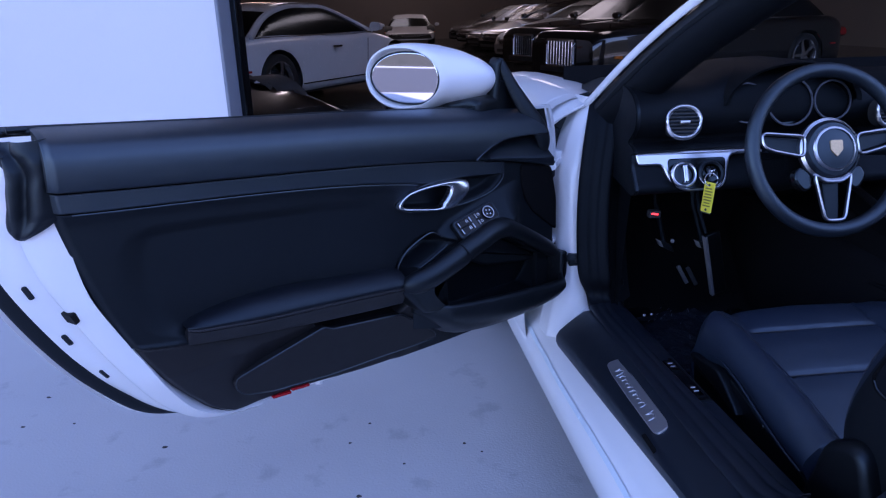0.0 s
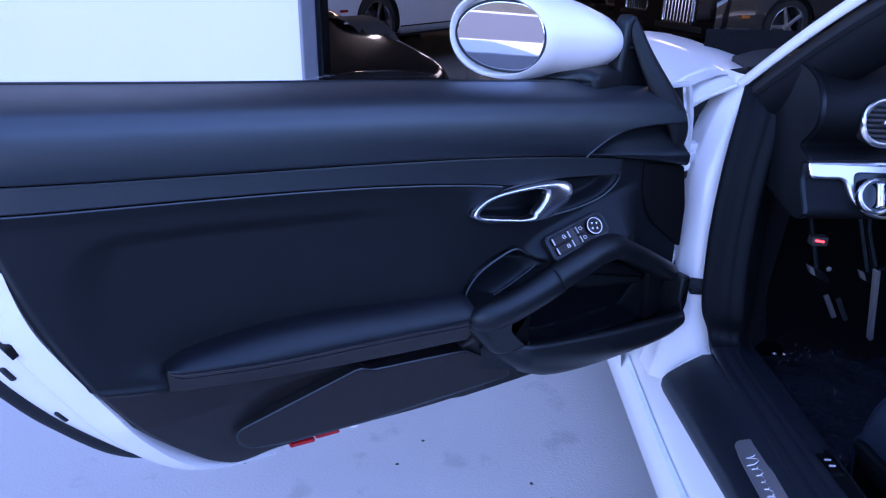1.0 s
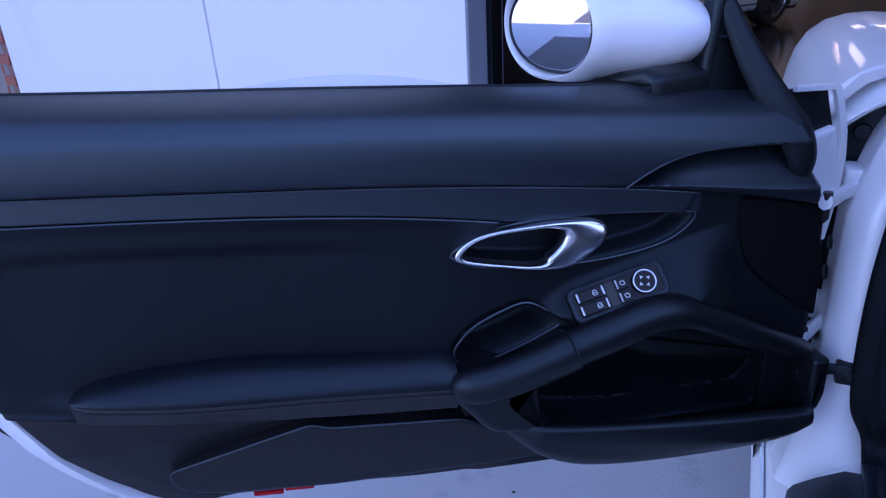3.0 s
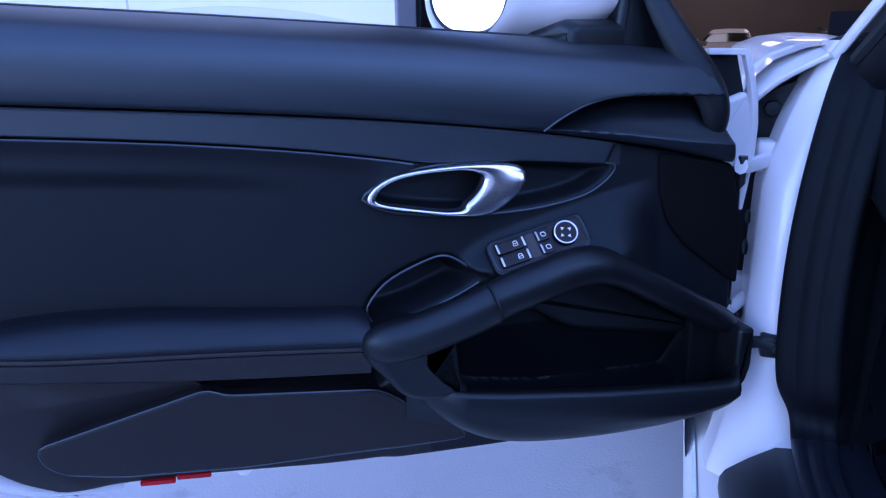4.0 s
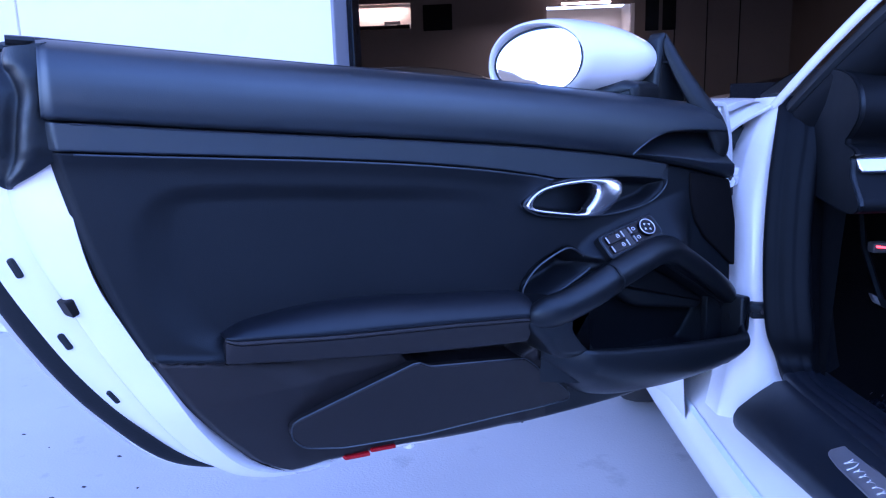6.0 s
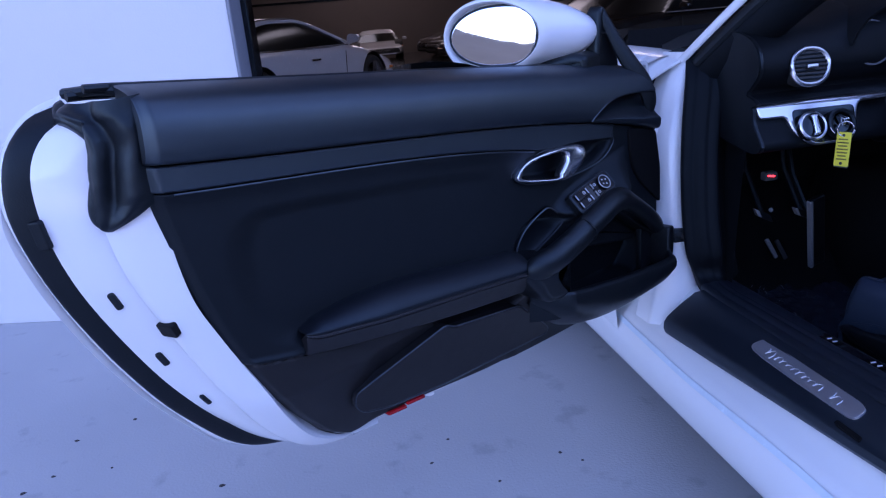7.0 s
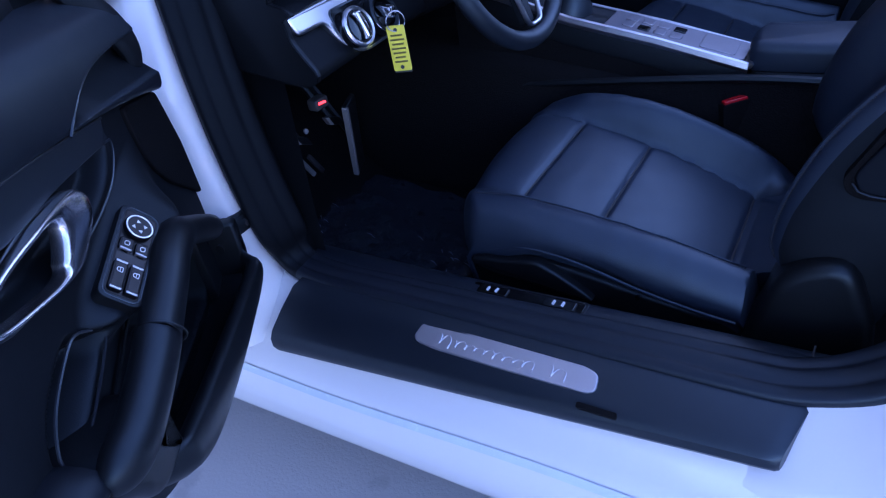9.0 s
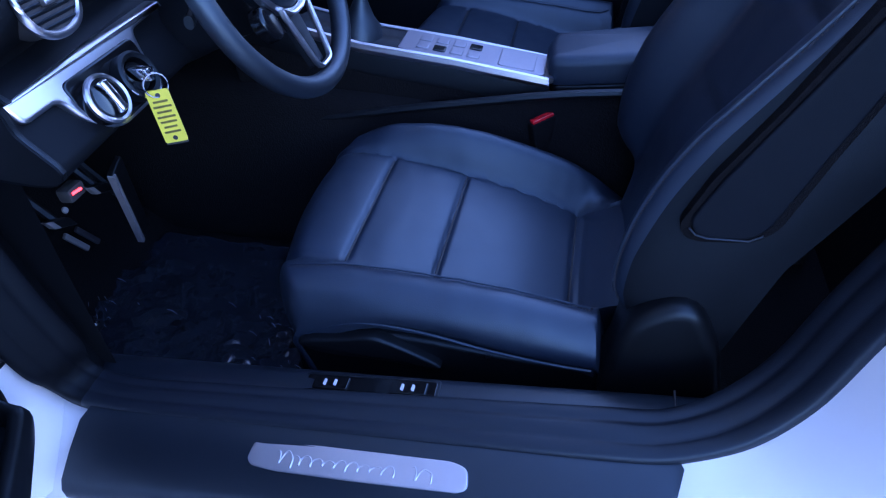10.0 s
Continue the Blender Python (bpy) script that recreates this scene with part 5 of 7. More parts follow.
grid(bm, pillar_face, 30, 40)
bmesh.ops.recalc_face_normals(bm, faces=bm.faces)
part("hinge_pillar", bm, white_paint, car, "white hinge pillar", sharp=50)
bm = bmesh.new()
grid(bm, lambda a, b: (-0.865 + 0.14 * a, 0.455 + 0.006 * math.sin(a * 9), 0.40 + (0.47 + 0.055 * a) * b), 10, 12)
part("shut_liner", bm, rubber, car, "dark liner behind the wing")
FL = spline([(-0.878, 0.452, 0.80), (-0.862, 0.442, 0.850), (-0.838, 0.428, 0.880), (-0.808, 0.408, 0.909), (-0.764, 0.384, 0.937)], 30)
skirt = sorted((abs(x), z) for x, y, z in half_to_ring(front_half(0.50), 60, 0.5) if x < -0.60 and z > 0.7)
bm = bmesh.new()
loft(bm, [[tuple(np.array((q[0], q[1], q[2])) * (1 - t) + np.array((q[0] - 0.004, 0.50, float(np.interp(abs(q[0]), [p[0] for p in skirt], [p[1] for p in skirt])))) * t) for t in (0, 0.3, 0.6, 1.0)] for q in FL], closed=False)
bmesh.ops.recalc_face_normals(bm, faces=bm.faces)
part("wing_corner", bm, white_paint, car, "white rear corner of the wing")
part("wing_edge", sweep(FL, 0.0042, 8), white_paint, car, "white folded wing edge")
for zz in (0.80, 0.60):
    hinge = part("hinge", rbox(-0.835, -0.792, 0.395, 0.445, zz - 0.022, zz + 0.022, 0.006) if zz > 0.7 else rbox(-0.85, -0.82, 0.41, 0.44, zz - 0.02, zz + 0.02, 0.006), white_paint, car, "white door hinge")
    part("hinge_arm", sweep(spline([(-0.805, 0.410, zz), (-0.832, 0.378, zz - 0.004), (-0.854, 0.328, zz - 0.002), (-0.861, 0.308, zz + 0.002)], 14), 0.011, 8, flat=0.8), white_paint, hinge)
    part("hinge_pin", turned([(0, -0.026), (0.006, -0.018), (0.006, 0.018), (0, 0.018)], 12, pose(-0.859, 0.314, zz - 0.004)), dark_metal, hinge)
for zz, rr in ((0.715, 0.011), (0.672, 0.012), (0.585, 0.018)):
    part("grommet", turned([(0, 0), (rr, 0), (rr * 0.8, 0.003), (0, 0.004)], 16, pose(float(np.interp(zz, [0.5, 0.62, 0.77], [-0.832, -0.830, -0.830])) - 0.0062, seal_y(zz) + 0.056, zz, 0, -90, 8)), rubber, car, "black rubber plug")
strap = part("check_strap", sweep(spline([(-0.790, 0.300, 0.557), (-0.815, 0.303, 0.562), (-0.838, 0.300, 0.556), (-0.862, 0.288, 0.551)], 14), 0.009, 8, flat=0.7), rubber, car, "black door check strap")
part("strap_bracket", rbox(-0.812, -0.778, 0.298, 0.330, 0.541, 0.572, 0.004), rubber, strap)
part("strap_bolt", turned([(0, 0), (0.007, 0), (0.006, 0.004), (0, 0.005)], 6, pose(-0.792, 0.297, 0.557, 90)), dark_metal, strap)
part("speck_lamp", turned([(0, 0), (0.012, 0), (0.01, 0.004), (0, 0.005)], 16, pose(-0.816, 0.450, 0.862, 90)), rubber, car, "black grommet")

# rear quarter: jamb from the seal out to the skin, then the haunch
inner_c = spline([(-0.748, -0.46, 0.440), (-0.757, -0.50, 0.456), (-0.740, -0.575, 0.476), (-0.720, -0.633, 0.525), (-0.700, -0.678, 0.608), (-0.690, -0.745, 0.76), (-0.675, -0.80, 0.96)], 40)
outer_c = spline([(-0.885, -0.50, 0.30), (-0.888, -0.60, 0.315), (-0.893, -0.71, 0.375), (-0.900, -0.80, 0.48), (-0.905, -0.87, 0.63), (-0.900, -0.91, 0.78), (-0.865, -0.92, 0.97)], 40)
for side in (1, -1):
    bm = bmesh.new()
    rows = []
    for p, q in zip(inner_c, outer_c):
        row = []
        for j in range(16):
            t = j / 15
            r = p + (q - p) * t
            push = 0.022 * math.sin(t * math.pi) - 0.010 * math.exp(-((t - 0.62) / 0.05) ** 2)
            row.append((side * (r[0] - push * 0.6), r[1] + push, r[2] + push * 0.5))
        rows.append(row)
    loft(bm, rows, closed=False)
    bmesh.ops.recalc_face_normals(bm, faces=bm.faces)
    part("door_jamb", bm, white_paint, car, "white door jamb", sharp=60)
haunch = curve1([(-0.80, 0.975), (-1.0, 0.985), (-1.25, 0.98), (-1.6, 0.94), (-2.0, 0.85), (-2.3, 0.72)])
rear_w = curve1([(-0.80, 0.90), (-1.0, 0.915), (-1.25, 0.925), (-1.7, 0.91), (-2.05, 0.85), (-2.3, 0.70)])


def rear_half(y):
    w, c = rear_w(y), haunch(y)
    return [(w - 0.05, 0.20), (w - 0.01, 0.30), (w, 0.45), (w + 0.002, 0.65), (w - 0.02, c - 0.13), (w - 0.07, c - 0.04), (w - 0.15, c), (w - 0.30, c - 0.005), (0.3, c + 0.01), (0.0, c + 0.015)]


rings = [half_to_ring(rear_half(y), 36, y) for y in np.linspace(-0.88, -2.3, 46)]
bm = bmesh.new()
loft(bm, rings, closed=False)
gone = [f for f in bm.faces if abs(f.calc_center_median().x) > 0.6 and f.calc_center_median().z < 0.8 and math.hypot(f.calc_center_median().y + 1.235, f.calc_center_median().z - WHEEL_R) < 0.37]
gone += [f for f in bm.faces if abs(f.calc_center_median().x) < 0.62 and f.calc_center_median().z > 0.9 and f.calc_center_median().y > -1.25]
bmesh.ops.delete(bm, geom=gone, context="FACES")
part("rear_body", bm, white_paint, car, "white rear wings and tail", sharp=50)
tailr = half_to_ring(rear_half(-2.3), 36, -2.3)
bm = bmesh.new()
loft(bm, [tailr, [(x * 0.85, -2.37, 0.30 + (z - 0.3) * 0.8) for x, y, z in tailr], [(x * 0.5, -2.40, 0.34 + (z - 0.34) * 0.5) for x, y, z in tailr]])
part("tail", bm, white_paint, car, "white tail panel")
# passenger side door, closed
bm = bmesh.new()
grid(bm, lambda a, b: (0.885 + 0.02 * math.sin(b * math.pi) - 0.10 * max(0, b - 0.8) ** 1.0, 0.46 - 1.28 * a, 0.34 + 0.62 * b), 20, 14)
part("passenger_door", bm, white_paint, car, "white closed passenger door")
bm = bmesh.new()
grid(bm, lambda a, b: (0.655 + 0.03 * b - 0.03 * math.sin(b * 3) + 0.19 * max(0, b - 0.92) / 0.08, 0.46 - 1.35 * a, 0.22 + 0.81 * b), 12, 26, True)
part("passenger_lining", bm, soft_plastic, car, "black passenger door lining")

# ---- cabin ----
# rubber seal round the opening: one broad band with shallow ridges, from the white metal into the cabin
SEAL_SECTION = [(0.0, -0.012), (0.0, 0.004), (0.003, 0.0095), (0.010, 0.0112), (0.017, 0.0108), (0.0205, 0.0094), (0.024, 0.0104), (0.031, 0.0122), (0.040, 0.0120), (0.0440, 0.0100), (0.047, 0.0096), (0.050, 0.0102), (0.058, 0.0098), (0.064, 0.005), (0.066, -0.014)]
# rows: place of the outer edge, direction across the band, direction out of it, width
SEAL_ROWS = [((-0.742, 0.402, 0.955), (0.85, -0.45, -0.1), (-0.4, -0.85, 0.2), 1.0)]
for z in (0.90, 0.80, 0.70, 0.60, 0.52):
    SEAL_ROWS.append(((seal_x(z) - 0.012, seal_y(z) - 0.018, z), (0.88, -0.42, 0.0), (-0.42, -0.88, 0.0), 1.22))
SEAL_ROWS += [((-0.768, 0.288, 0.468), (0.90, -0.30, 0.1), (-0.30, -0.80, 0.45), 0.95), ((-0.766, 0.258, 0.442), (0.92, -0.1, 0.12), (-0.2, -0.45, 0.85), 0.86), ((-0.768, 0.19, 0.4365), (0.97, 0, 0.2), (-0.2, 0, 0.97), 0.78)]
for y, z in ((0.08, 0.4385), (-0.10, 0.4415), (-0.28, 0.4455), (-0.42, 0.449)):
    SEAL_ROWS.append(((-0.768, y, z), (0.97, 0, 0.2), (-0.2, 0, 0.97), 0.80 + 0.2 * (0.1 - y) / 0.5))
SEAL_ROWS += [((-0.764, -0.495, 0.4525), (0.95, 0.05, 0.2), (-0.2, 0.15, 0.95), 1.0), ((-0.748, -0.570, 0.472), (0.92, 0.25, 0.2), (-0.25, 0.45, 0.85), 1.08),
              ((-0.727, -0.630, 0.520), (0.9, 0.35, 0.1), (-0.3, 0.75, 0.55), 1.15), ((-0.707, -0.677, 0.606), (0.9, 0.4, 0.0), (-0.38, 0.88, 0.3), 1.15), ((-0.697, -0.744, 0.76), (0.9, 0.4, 0.0), (-0.4, 0.9, 0.1), 1.1), ((-0.682, -0.80, 0.96), (0.9, 0.4, 0.0), (-0.4, 0.9, 0.1), 1.0)]
seal_line = spline([tuple(r[0]) + tuple(r[1]) + tuple(r[2]) + (r[3],) for r in SEAL_ROWS], 160)
sect = resample(spline(SEAL_SECTION, 120), 40)
def seal_piece(name, rows, mat, label):
    bm = bmesh.new()
    loft(bm, [[tuple(q[0:3] + q[3:6] / np.linalg.norm(q[3:6]) * w * q[9] + q[6:9] / np.linalg.norm(q[6:9]) * h) for w, h in sect] for q in rows], closed=False)
    bmesh.ops.recalc_face_normals(bm, faces=bm.faces)
    return part(name, bm, mat, car, label, sharp=70)


k0 = next(k for k, q in enumerate(seal_line) if q[2] < 0.46 and q[1] < 0.26)
k1 = next(k for k, q in enumerate(seal_line) if q[1] < -0.56)
# one rubber in two copies: shade put in on the pillar, light on the sill
seal_piece("opening_seal", seal_line[:k0 + 1], shaded_seal_rubber, "broad ridged black rubber door seal")
seal_piece("sill_seal", seal_line[k0:k1 + 1], seal_rubber, "black rubber seal along the sill, in a lit copy of the rubber")
seal_piece("opening_seal", seal_line[k1:], seal_rubber, "broad ridged black rubber door seal")
# soft trim behind the seal on the hinge pillar
bm = bmesh.new()
grid(bm, lambda a, b: (seal_x(max(0.44 + 0.52 * b, 0.39)) + 0.055 + 0.075 * a, seal_y(0.44 + 0.52 * b) - 0.040 + 0.012 * math.sin(a * 2.2) + 0.05 * a * a, 0.44 + 0.52 * b), 10, 24)
part("pillar_lining", bm, dash_skin, car, "black lining inside the hinge pillar")

# sill tread with an aluminium plate
TREAD = [(-0.844, 0.336), (-0.848, 0.346), (-0.8475, 0.362), (-0.841, 0.3765), (-0.815, 0.4065), (-0.785, 0.4360), (-0.765, 0.4425), (-0.752, 0.444), (-0.752, 0.420), (-0.80, 0.380), (-0.834, 0.340)]
TREAD_BACK = [(-0.828, 0.411), (-0.832, 0.418), (-0.831, 0.430), (-0.824, 0.4375), (-0.810, 0.4415), (-0.79, 0.448), (-0.765, 0.4545), (-0.752, 0.456), (-0.752, 0.43), (-0.80, 0.415), (-0.822, 0.410)]
bm = bmesh.new()
rings = []
for k, y in enumerate((0.268, 0.262, 0.245, -0.02, -0.20, -0.40, -0.470, -0.4845, -0.489)):
    shrink = (0.99, 1, 1, 1, 1, 1, 1, 0.98, 0.9)[k]
    f = (0.262 - y) / 0.76
    ring = [(a[0] + (c[0] - a[0]) * f, a[1] + (c[1] - a[1]) * f) for a, c in zip(TREAD, TREAD_BACK)]
    rings.append([(-0.80 + (x + 0.80) * shrink, y + (-0.032 * (x + 0.84) / 0.09 if k < 3 else -0.022 * (x + 0.842) / 0.09 if k > 5 else 0), 0.42 + (z - 0.42) * shrink) for x, z in ring])
loft(bm, rings)
bmesh.ops.recalc_face_normals(bm, faces=bm.faces)
tread = part("sill_tread", bm, sill_plastic, car, "black sill tread with an aluminium plate", sharp=30)
TILT_P = pose(-0.8015, -0.139, 0.4332, -1.47, -27.2, 0)


def on_tread(a, b, d):
    return TILT_P @ Vector((b, -a, d))


plate_shape = rounded([(-0.137, -0.006), (-0.131, 0.0165), (-0.105, 0.0185), (0.118, 0.0180), (0.137, 0.0120), (0.139, -0.010), (0.128, -0.0155), (0.0, -0.0170), (-0.100, -0.0165), (-0.130, -0.0135)], 0.008)
part("tread_plate", slab(plate_shape, -0.006, 0.0022, 0.0012, 2, to=on_tread), brushed, tread, "brushed aluminium tread plate")
# raised flowing script on the plate, as plain loops
for a0, a1, turns, rise in ((-0.100, -0.074, 1.6, 0.0095), (-0.074, 0.052, 8.5, 0.0055), (0.070, 0.096, 1.4, 0.0095)):
    n = int(60 * turns)
    way = []
    for k in range(n):
        u = k / (n - 1)
        p = 2 * math.pi * turns * u
        way.append(on_tread(a0 + (a1 - a0) * u + 0.0032 * math.sin(p) + 0.25 * rise * math.cos(p), -0.001 + rise * 0.8 * math.cos(p) * (1.0 + 0.35 * math.sin(2.3 * p / turns)), 0.0022))
    part("plate_mark", sweep(way, [0.0005 + 0.0007 * abs(math.sin(k * 0.052)) for k in range(n)], 6), brushed, tread, "raised metal stroke")
part("drain_slot", slab(rounded([(0.120, -0.034), (0.172, -0.034), (0.172, -0.026), (0.120, -0.026)], 0.003), -0.008, 0.0020, 0.0005, 2, to=lambda a, b, d: TILT_P @ Vector((b - 0.002, -a, d - 0.0012))), dark_mesh, tread, "dark slot")

# inner sill with the switch strip
def sill_z(y):
    return float(np.interp(y, [-0.62, -0.5, -0.2, 0.08, 0.30], [0.470, 0.466, 0.4555, 0.450, 0.446]))


bm = bmesh.new()
IN = [(-0.722, -0.02), (-0.720, -0.003), (-0.712, 0.0005), (-0.69, 0.0), (-0.678, -0.004), (-0.670, -0.016), (-0.664, -0.06), (-0.655, -0.21)]
loft(bm, [[(x, y, sill_z(y) + z) for x, z in [tuple(q) for q in resample(spline([np.array(p) for p in IN], 60), 28)]] for y in np.linspace(0.30, -0.62, 30)], closed=False)
inner_sill = part("inner_sill", bm, sill_plastic, car, "black inner sill trim", sharp=60)
part("sill_joint", rbox(-0.718, -0.672, -0.5025, -0.5, 0.44, 0.4672, 0.0005, 1), ink, inner_sill)
STRIP_M = pose(-0.7005, -0.133, 0.4532, -2.1, 0, 0)
part("strip_frame", slab(rounded([(-0.0175, -0.092), (0.0175, -0.092), (0.0175, 0.092), (-0.0175, 0.092)], 0.008), -0.004, 0.0022, 0.001, 2, to=lambda a, b, d: STRIP_M @ Vector((a, b, d))), soft_plastic, inner_sill)
part("switch_strip", slab(rounded([(-0.0135, -0.088), (0.0135, -0.088), (0.0135, 0.088), (-0.0135, 0.088)], 0.006), -0.004, 0.0027, 0.0008, 2, to=lambda a, b, d: STRIP_M @ Vector((a, b, d))), gloss_black, inner_sill, "gloss black strip of two boot switches")
for yc in (-0.052, 0.052):
    part("strip_switch", slab(rounded([(-0.010, yc - 0.024), (0.010, yc - 0.024), (0.010, yc + 0.024), (-0.010, yc + 0.024)], 0.003), 0, 0.005, 0.0015, 2, to=lambda a, b, d: STRIP_M @ Vector((a, b, d))), gloss_black, inner_sill)
    for k in (-0.006, 0.008):
        part("switch_mark", slab(rounded([(-0.006, yc + k - 0.0022), (0.004, yc + k - 0.0022), (0.006, yc + k + 0.0018), (-0.004, yc + k + 0.0022)], 0.001, 3), 0.003, 0.0054, 0.0001, 1, to=lambda a, b, d: STRIP_M @ Vector((a, b, d))), white_mark, inner_sill)

# tub: floor, bulkhead, tunnel, kick panel
bm = bmesh.new()
grid(bm, lambda a, b: (-0.68 + 1.36 * a, 0.30 - 1.16 * b, 0.235), 12, 12)
part("cabin_floor", bm, carpet, car, "black cabin carpet")
bm = bmesh.new()
grid(bm, lambda a, b: (-0.68 + 1.36 * a, 0.28 + 0.55 * b, 0.235 + 0.05 * b + 0.34 * max(0, b - 0.45) ** 1.2 * 1.6), 12, 16)
part("toe_board", bm, carpet, car, "black carpeted toe board")
bm = bmesh.new()
grid(bm, lambda a, b: (-0.70 + 1.4 * a, 0.80, 0.20 + 0.80 * b), 6, 6)
part("bulkhead", bm, carpet, car, "black bulkhead")
bm = bmesh.new()
grid(bm, lambda a, b: (-0.70 + 1.4 * a, -0.80 - 0.19 * b, 0.20 + 0.78 * b), 6, 6)
part("rear_wall", bm, carpet, car, "black carpeted rear wall")
bm = bmesh.new()
grid(bm, lambda a, b: (-0.700 + 0.03 * b * b, 0.245 + 0.53 * a, 0.24 + 0.66 * b), 14, 14)
part("kick_panel", bm, dash_skin, car, "black kick panel")
part("kick_edge", sweep([(-0.672, 0.29, 0.50), (-0.652, 0.33, 0.42), (-0.625, 0.36, 0.32), (-0.60, 0.38, 0.25)], 0.0035, 6), soft_plastic, car, "black carpet edge")
part("kick_stud", turned([(0, 0), (0.0055, 0), (0.004, 0.003), (0, 0.004)], 12, pose(-0.652, 0.362, 0.434, 0, 60, -40)), chrome, car, "bright stud")
bm = bmesh.new()
TUN = [(-0.15, 0.235), (-0.145, 0.40), (-0.115, 0.50), (-0.10, 0.53), (0.10, 0.53), (0.115, 0.50), (0.145, 0.40), (0.15, 0.235)]
loft(bm, [[(x, y, 0.235 + (z - 0.235) * k) for x, z in TUN] for y, k in ((0.75, 1.15), (0.40, 1.2), (0.15, 1.15), (-0.10, 1.03), (-0.33, 0.93), (-0.78, 0.93))], closed=False)
part("tunnel", bm, carpet, car, "black carpeted tunnel")
part("foot_rest", rbox(-0.56, -0.47, 0.50, 0.66, 0.27, 0.285, 0.004), hard_plastic, car, "ribbed black foot rest")
for k in range(2):
    part("rest_stud", turned([(0, 0), (0.007, 0), (0.005, 0.005), (0, 0.006)], 12, pose(-0.512 + 0.024 * k, 0.50, 0.292)), chrome, car, "bright stud")

# floor mat under a crumpled protective film
bm = bmesh.new()
grid(bm, lambda a, b: (-0.60 + 0.42 * a, 0.10 + 0.50 * b, 0.2425 + 0.05 * max(0, b - 0.36) + 0.012 * noise.noise((a * 7, b * 8, 0)) + 0.006 * noise.noise((a * 23, b * 26, 3))), 70, 70)
mat_ob = tagged(part("floor_mat", bm, film_clear, sharp=25), "black floor mat under crumpled clear protective film", "floor mat")

# glints on the film's creases, put in as pale slivers
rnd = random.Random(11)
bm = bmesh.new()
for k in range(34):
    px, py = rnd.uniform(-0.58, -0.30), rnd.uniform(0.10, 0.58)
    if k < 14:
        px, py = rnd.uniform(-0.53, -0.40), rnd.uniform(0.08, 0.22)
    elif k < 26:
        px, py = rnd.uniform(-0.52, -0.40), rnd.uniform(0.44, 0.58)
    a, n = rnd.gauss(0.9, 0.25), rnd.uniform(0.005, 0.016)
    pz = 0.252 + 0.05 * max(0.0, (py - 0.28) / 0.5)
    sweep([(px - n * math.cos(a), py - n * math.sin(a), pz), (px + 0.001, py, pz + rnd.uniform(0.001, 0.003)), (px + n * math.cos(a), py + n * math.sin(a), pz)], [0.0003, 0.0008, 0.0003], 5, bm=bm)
part("film_crease", bm, film_glint, mat_ob, "pale slivers put in as glints on the film's creases", kind="stuff")


# pedals: each pad carries a bright strip along its edge
def pedal(name, a, b, across, strip, label):
    """A pad from a to b (the bright edge), as wide as across; strip: the edge's width."""
    a, b, across = Vector(a), Vector(b), Vector(across)
    u, w = (b - a).normalized(), across.normalized()
    n = u.cross(w).normalized()
    if n.y > 0:
        n = -n
    h, wd = (b - a).length, across.length

    def to(p, q, d):
        return a + u * p + w * q + n * d

    ob = part(name, slab(rounded([(0, 0), (h, 0), (h, wd), (0, wd)], 0.006), 0.0, 0.010, 0.003, 3, to=to), hard_plastic, car, label)
    part("pedal_edge", slab(rounded([(0.002, -0.002), (h - 0.002, -0.002), (h - 0.002, strip), (0.002, strip)], 0.002), 0.001, 0.0125, 0.001, 2, to=to), pedal_trim, ob, "bright pedal edge")
    part("pedal_arm", sweep([to(h * 0.5, wd * 0.5, 0), to(h * 0.6, wd * 0.5, -0.08) + Vector((0, 0, 0.10)), to(h * 0.6, wd * 0.5, -0.12) + Vector((0, 0, 0.24))], 0.007, 6), hard_plastic, ob)
    return ob


pedal("gas_pedal", (-0.314, 0.494, 0.349), (-0.412, 0.394, 0.572), (0.050, 0.012, 0.010), 0.008, "tall black throttle pedal with a bright edge")
pedal("clutch_pedal", (-0.505, 0.457, 0.527), (-0.516, 0.457, 0.550), (0.045, 0.0, -0.022), 0.012, "black clutch pedal with a bright edge")
pedal("brake_pedal", (-0.384, 0.470, 0.512), (-0.396, 0.470, 0.536), (0.045, 0.0, -0.018), 0.010, "black brake pedal with a bright edge")
part("pedal_stud", turned([(0, 0), (0.006, 0), (0.005, 0.003), (0, 0.004)], 12, pose(-0.468, 0.452, 0.539, 70)), pedal_trim, car, "bright pedal stud")
for k, (px, pz) in enumerate(((-0.377, 0.401), (-0.346, 0.394))):
    part("pedal_bar", slab(rounded([(0, 0), (0.070, 0), (0.070, 0.012), (0, 0.012)], 0.003), 0.0, 0.006, 0.002, 2, to=lambda p, q, d: Vector((px, 0.60, pz)) + Vector((0.50, 0, -0.86)) * p + Vector((0.86, 0, 0.5)) * q + Vector((0, -1, 0)) * d), pedal_trim if k == 0 else dull_silver, car, "bright pedal bar")

# dashboard: one profile across the cabin
PROF = [(0.55, 0.82), (0.40, 0.79), (0.28, 0.768), (0.205, 0.757), (0.176, 0.762), (0.170, 0.776), (0.184, 0.795), (0.202, 0.820), (0.206, 0.845), (0.222, 0.862), (0.250, 0.872), (0.232, 0.890), (0.212, 0.918), (0.222, 0.958), (0.262, 0.985), (0.34, 0.998), (0.46, 1.000), (0.62, 0.965)]
bm = bmesh.new()
pr = resample(spline([np.array(p) for p in PROF], 300), 110)
rings = []
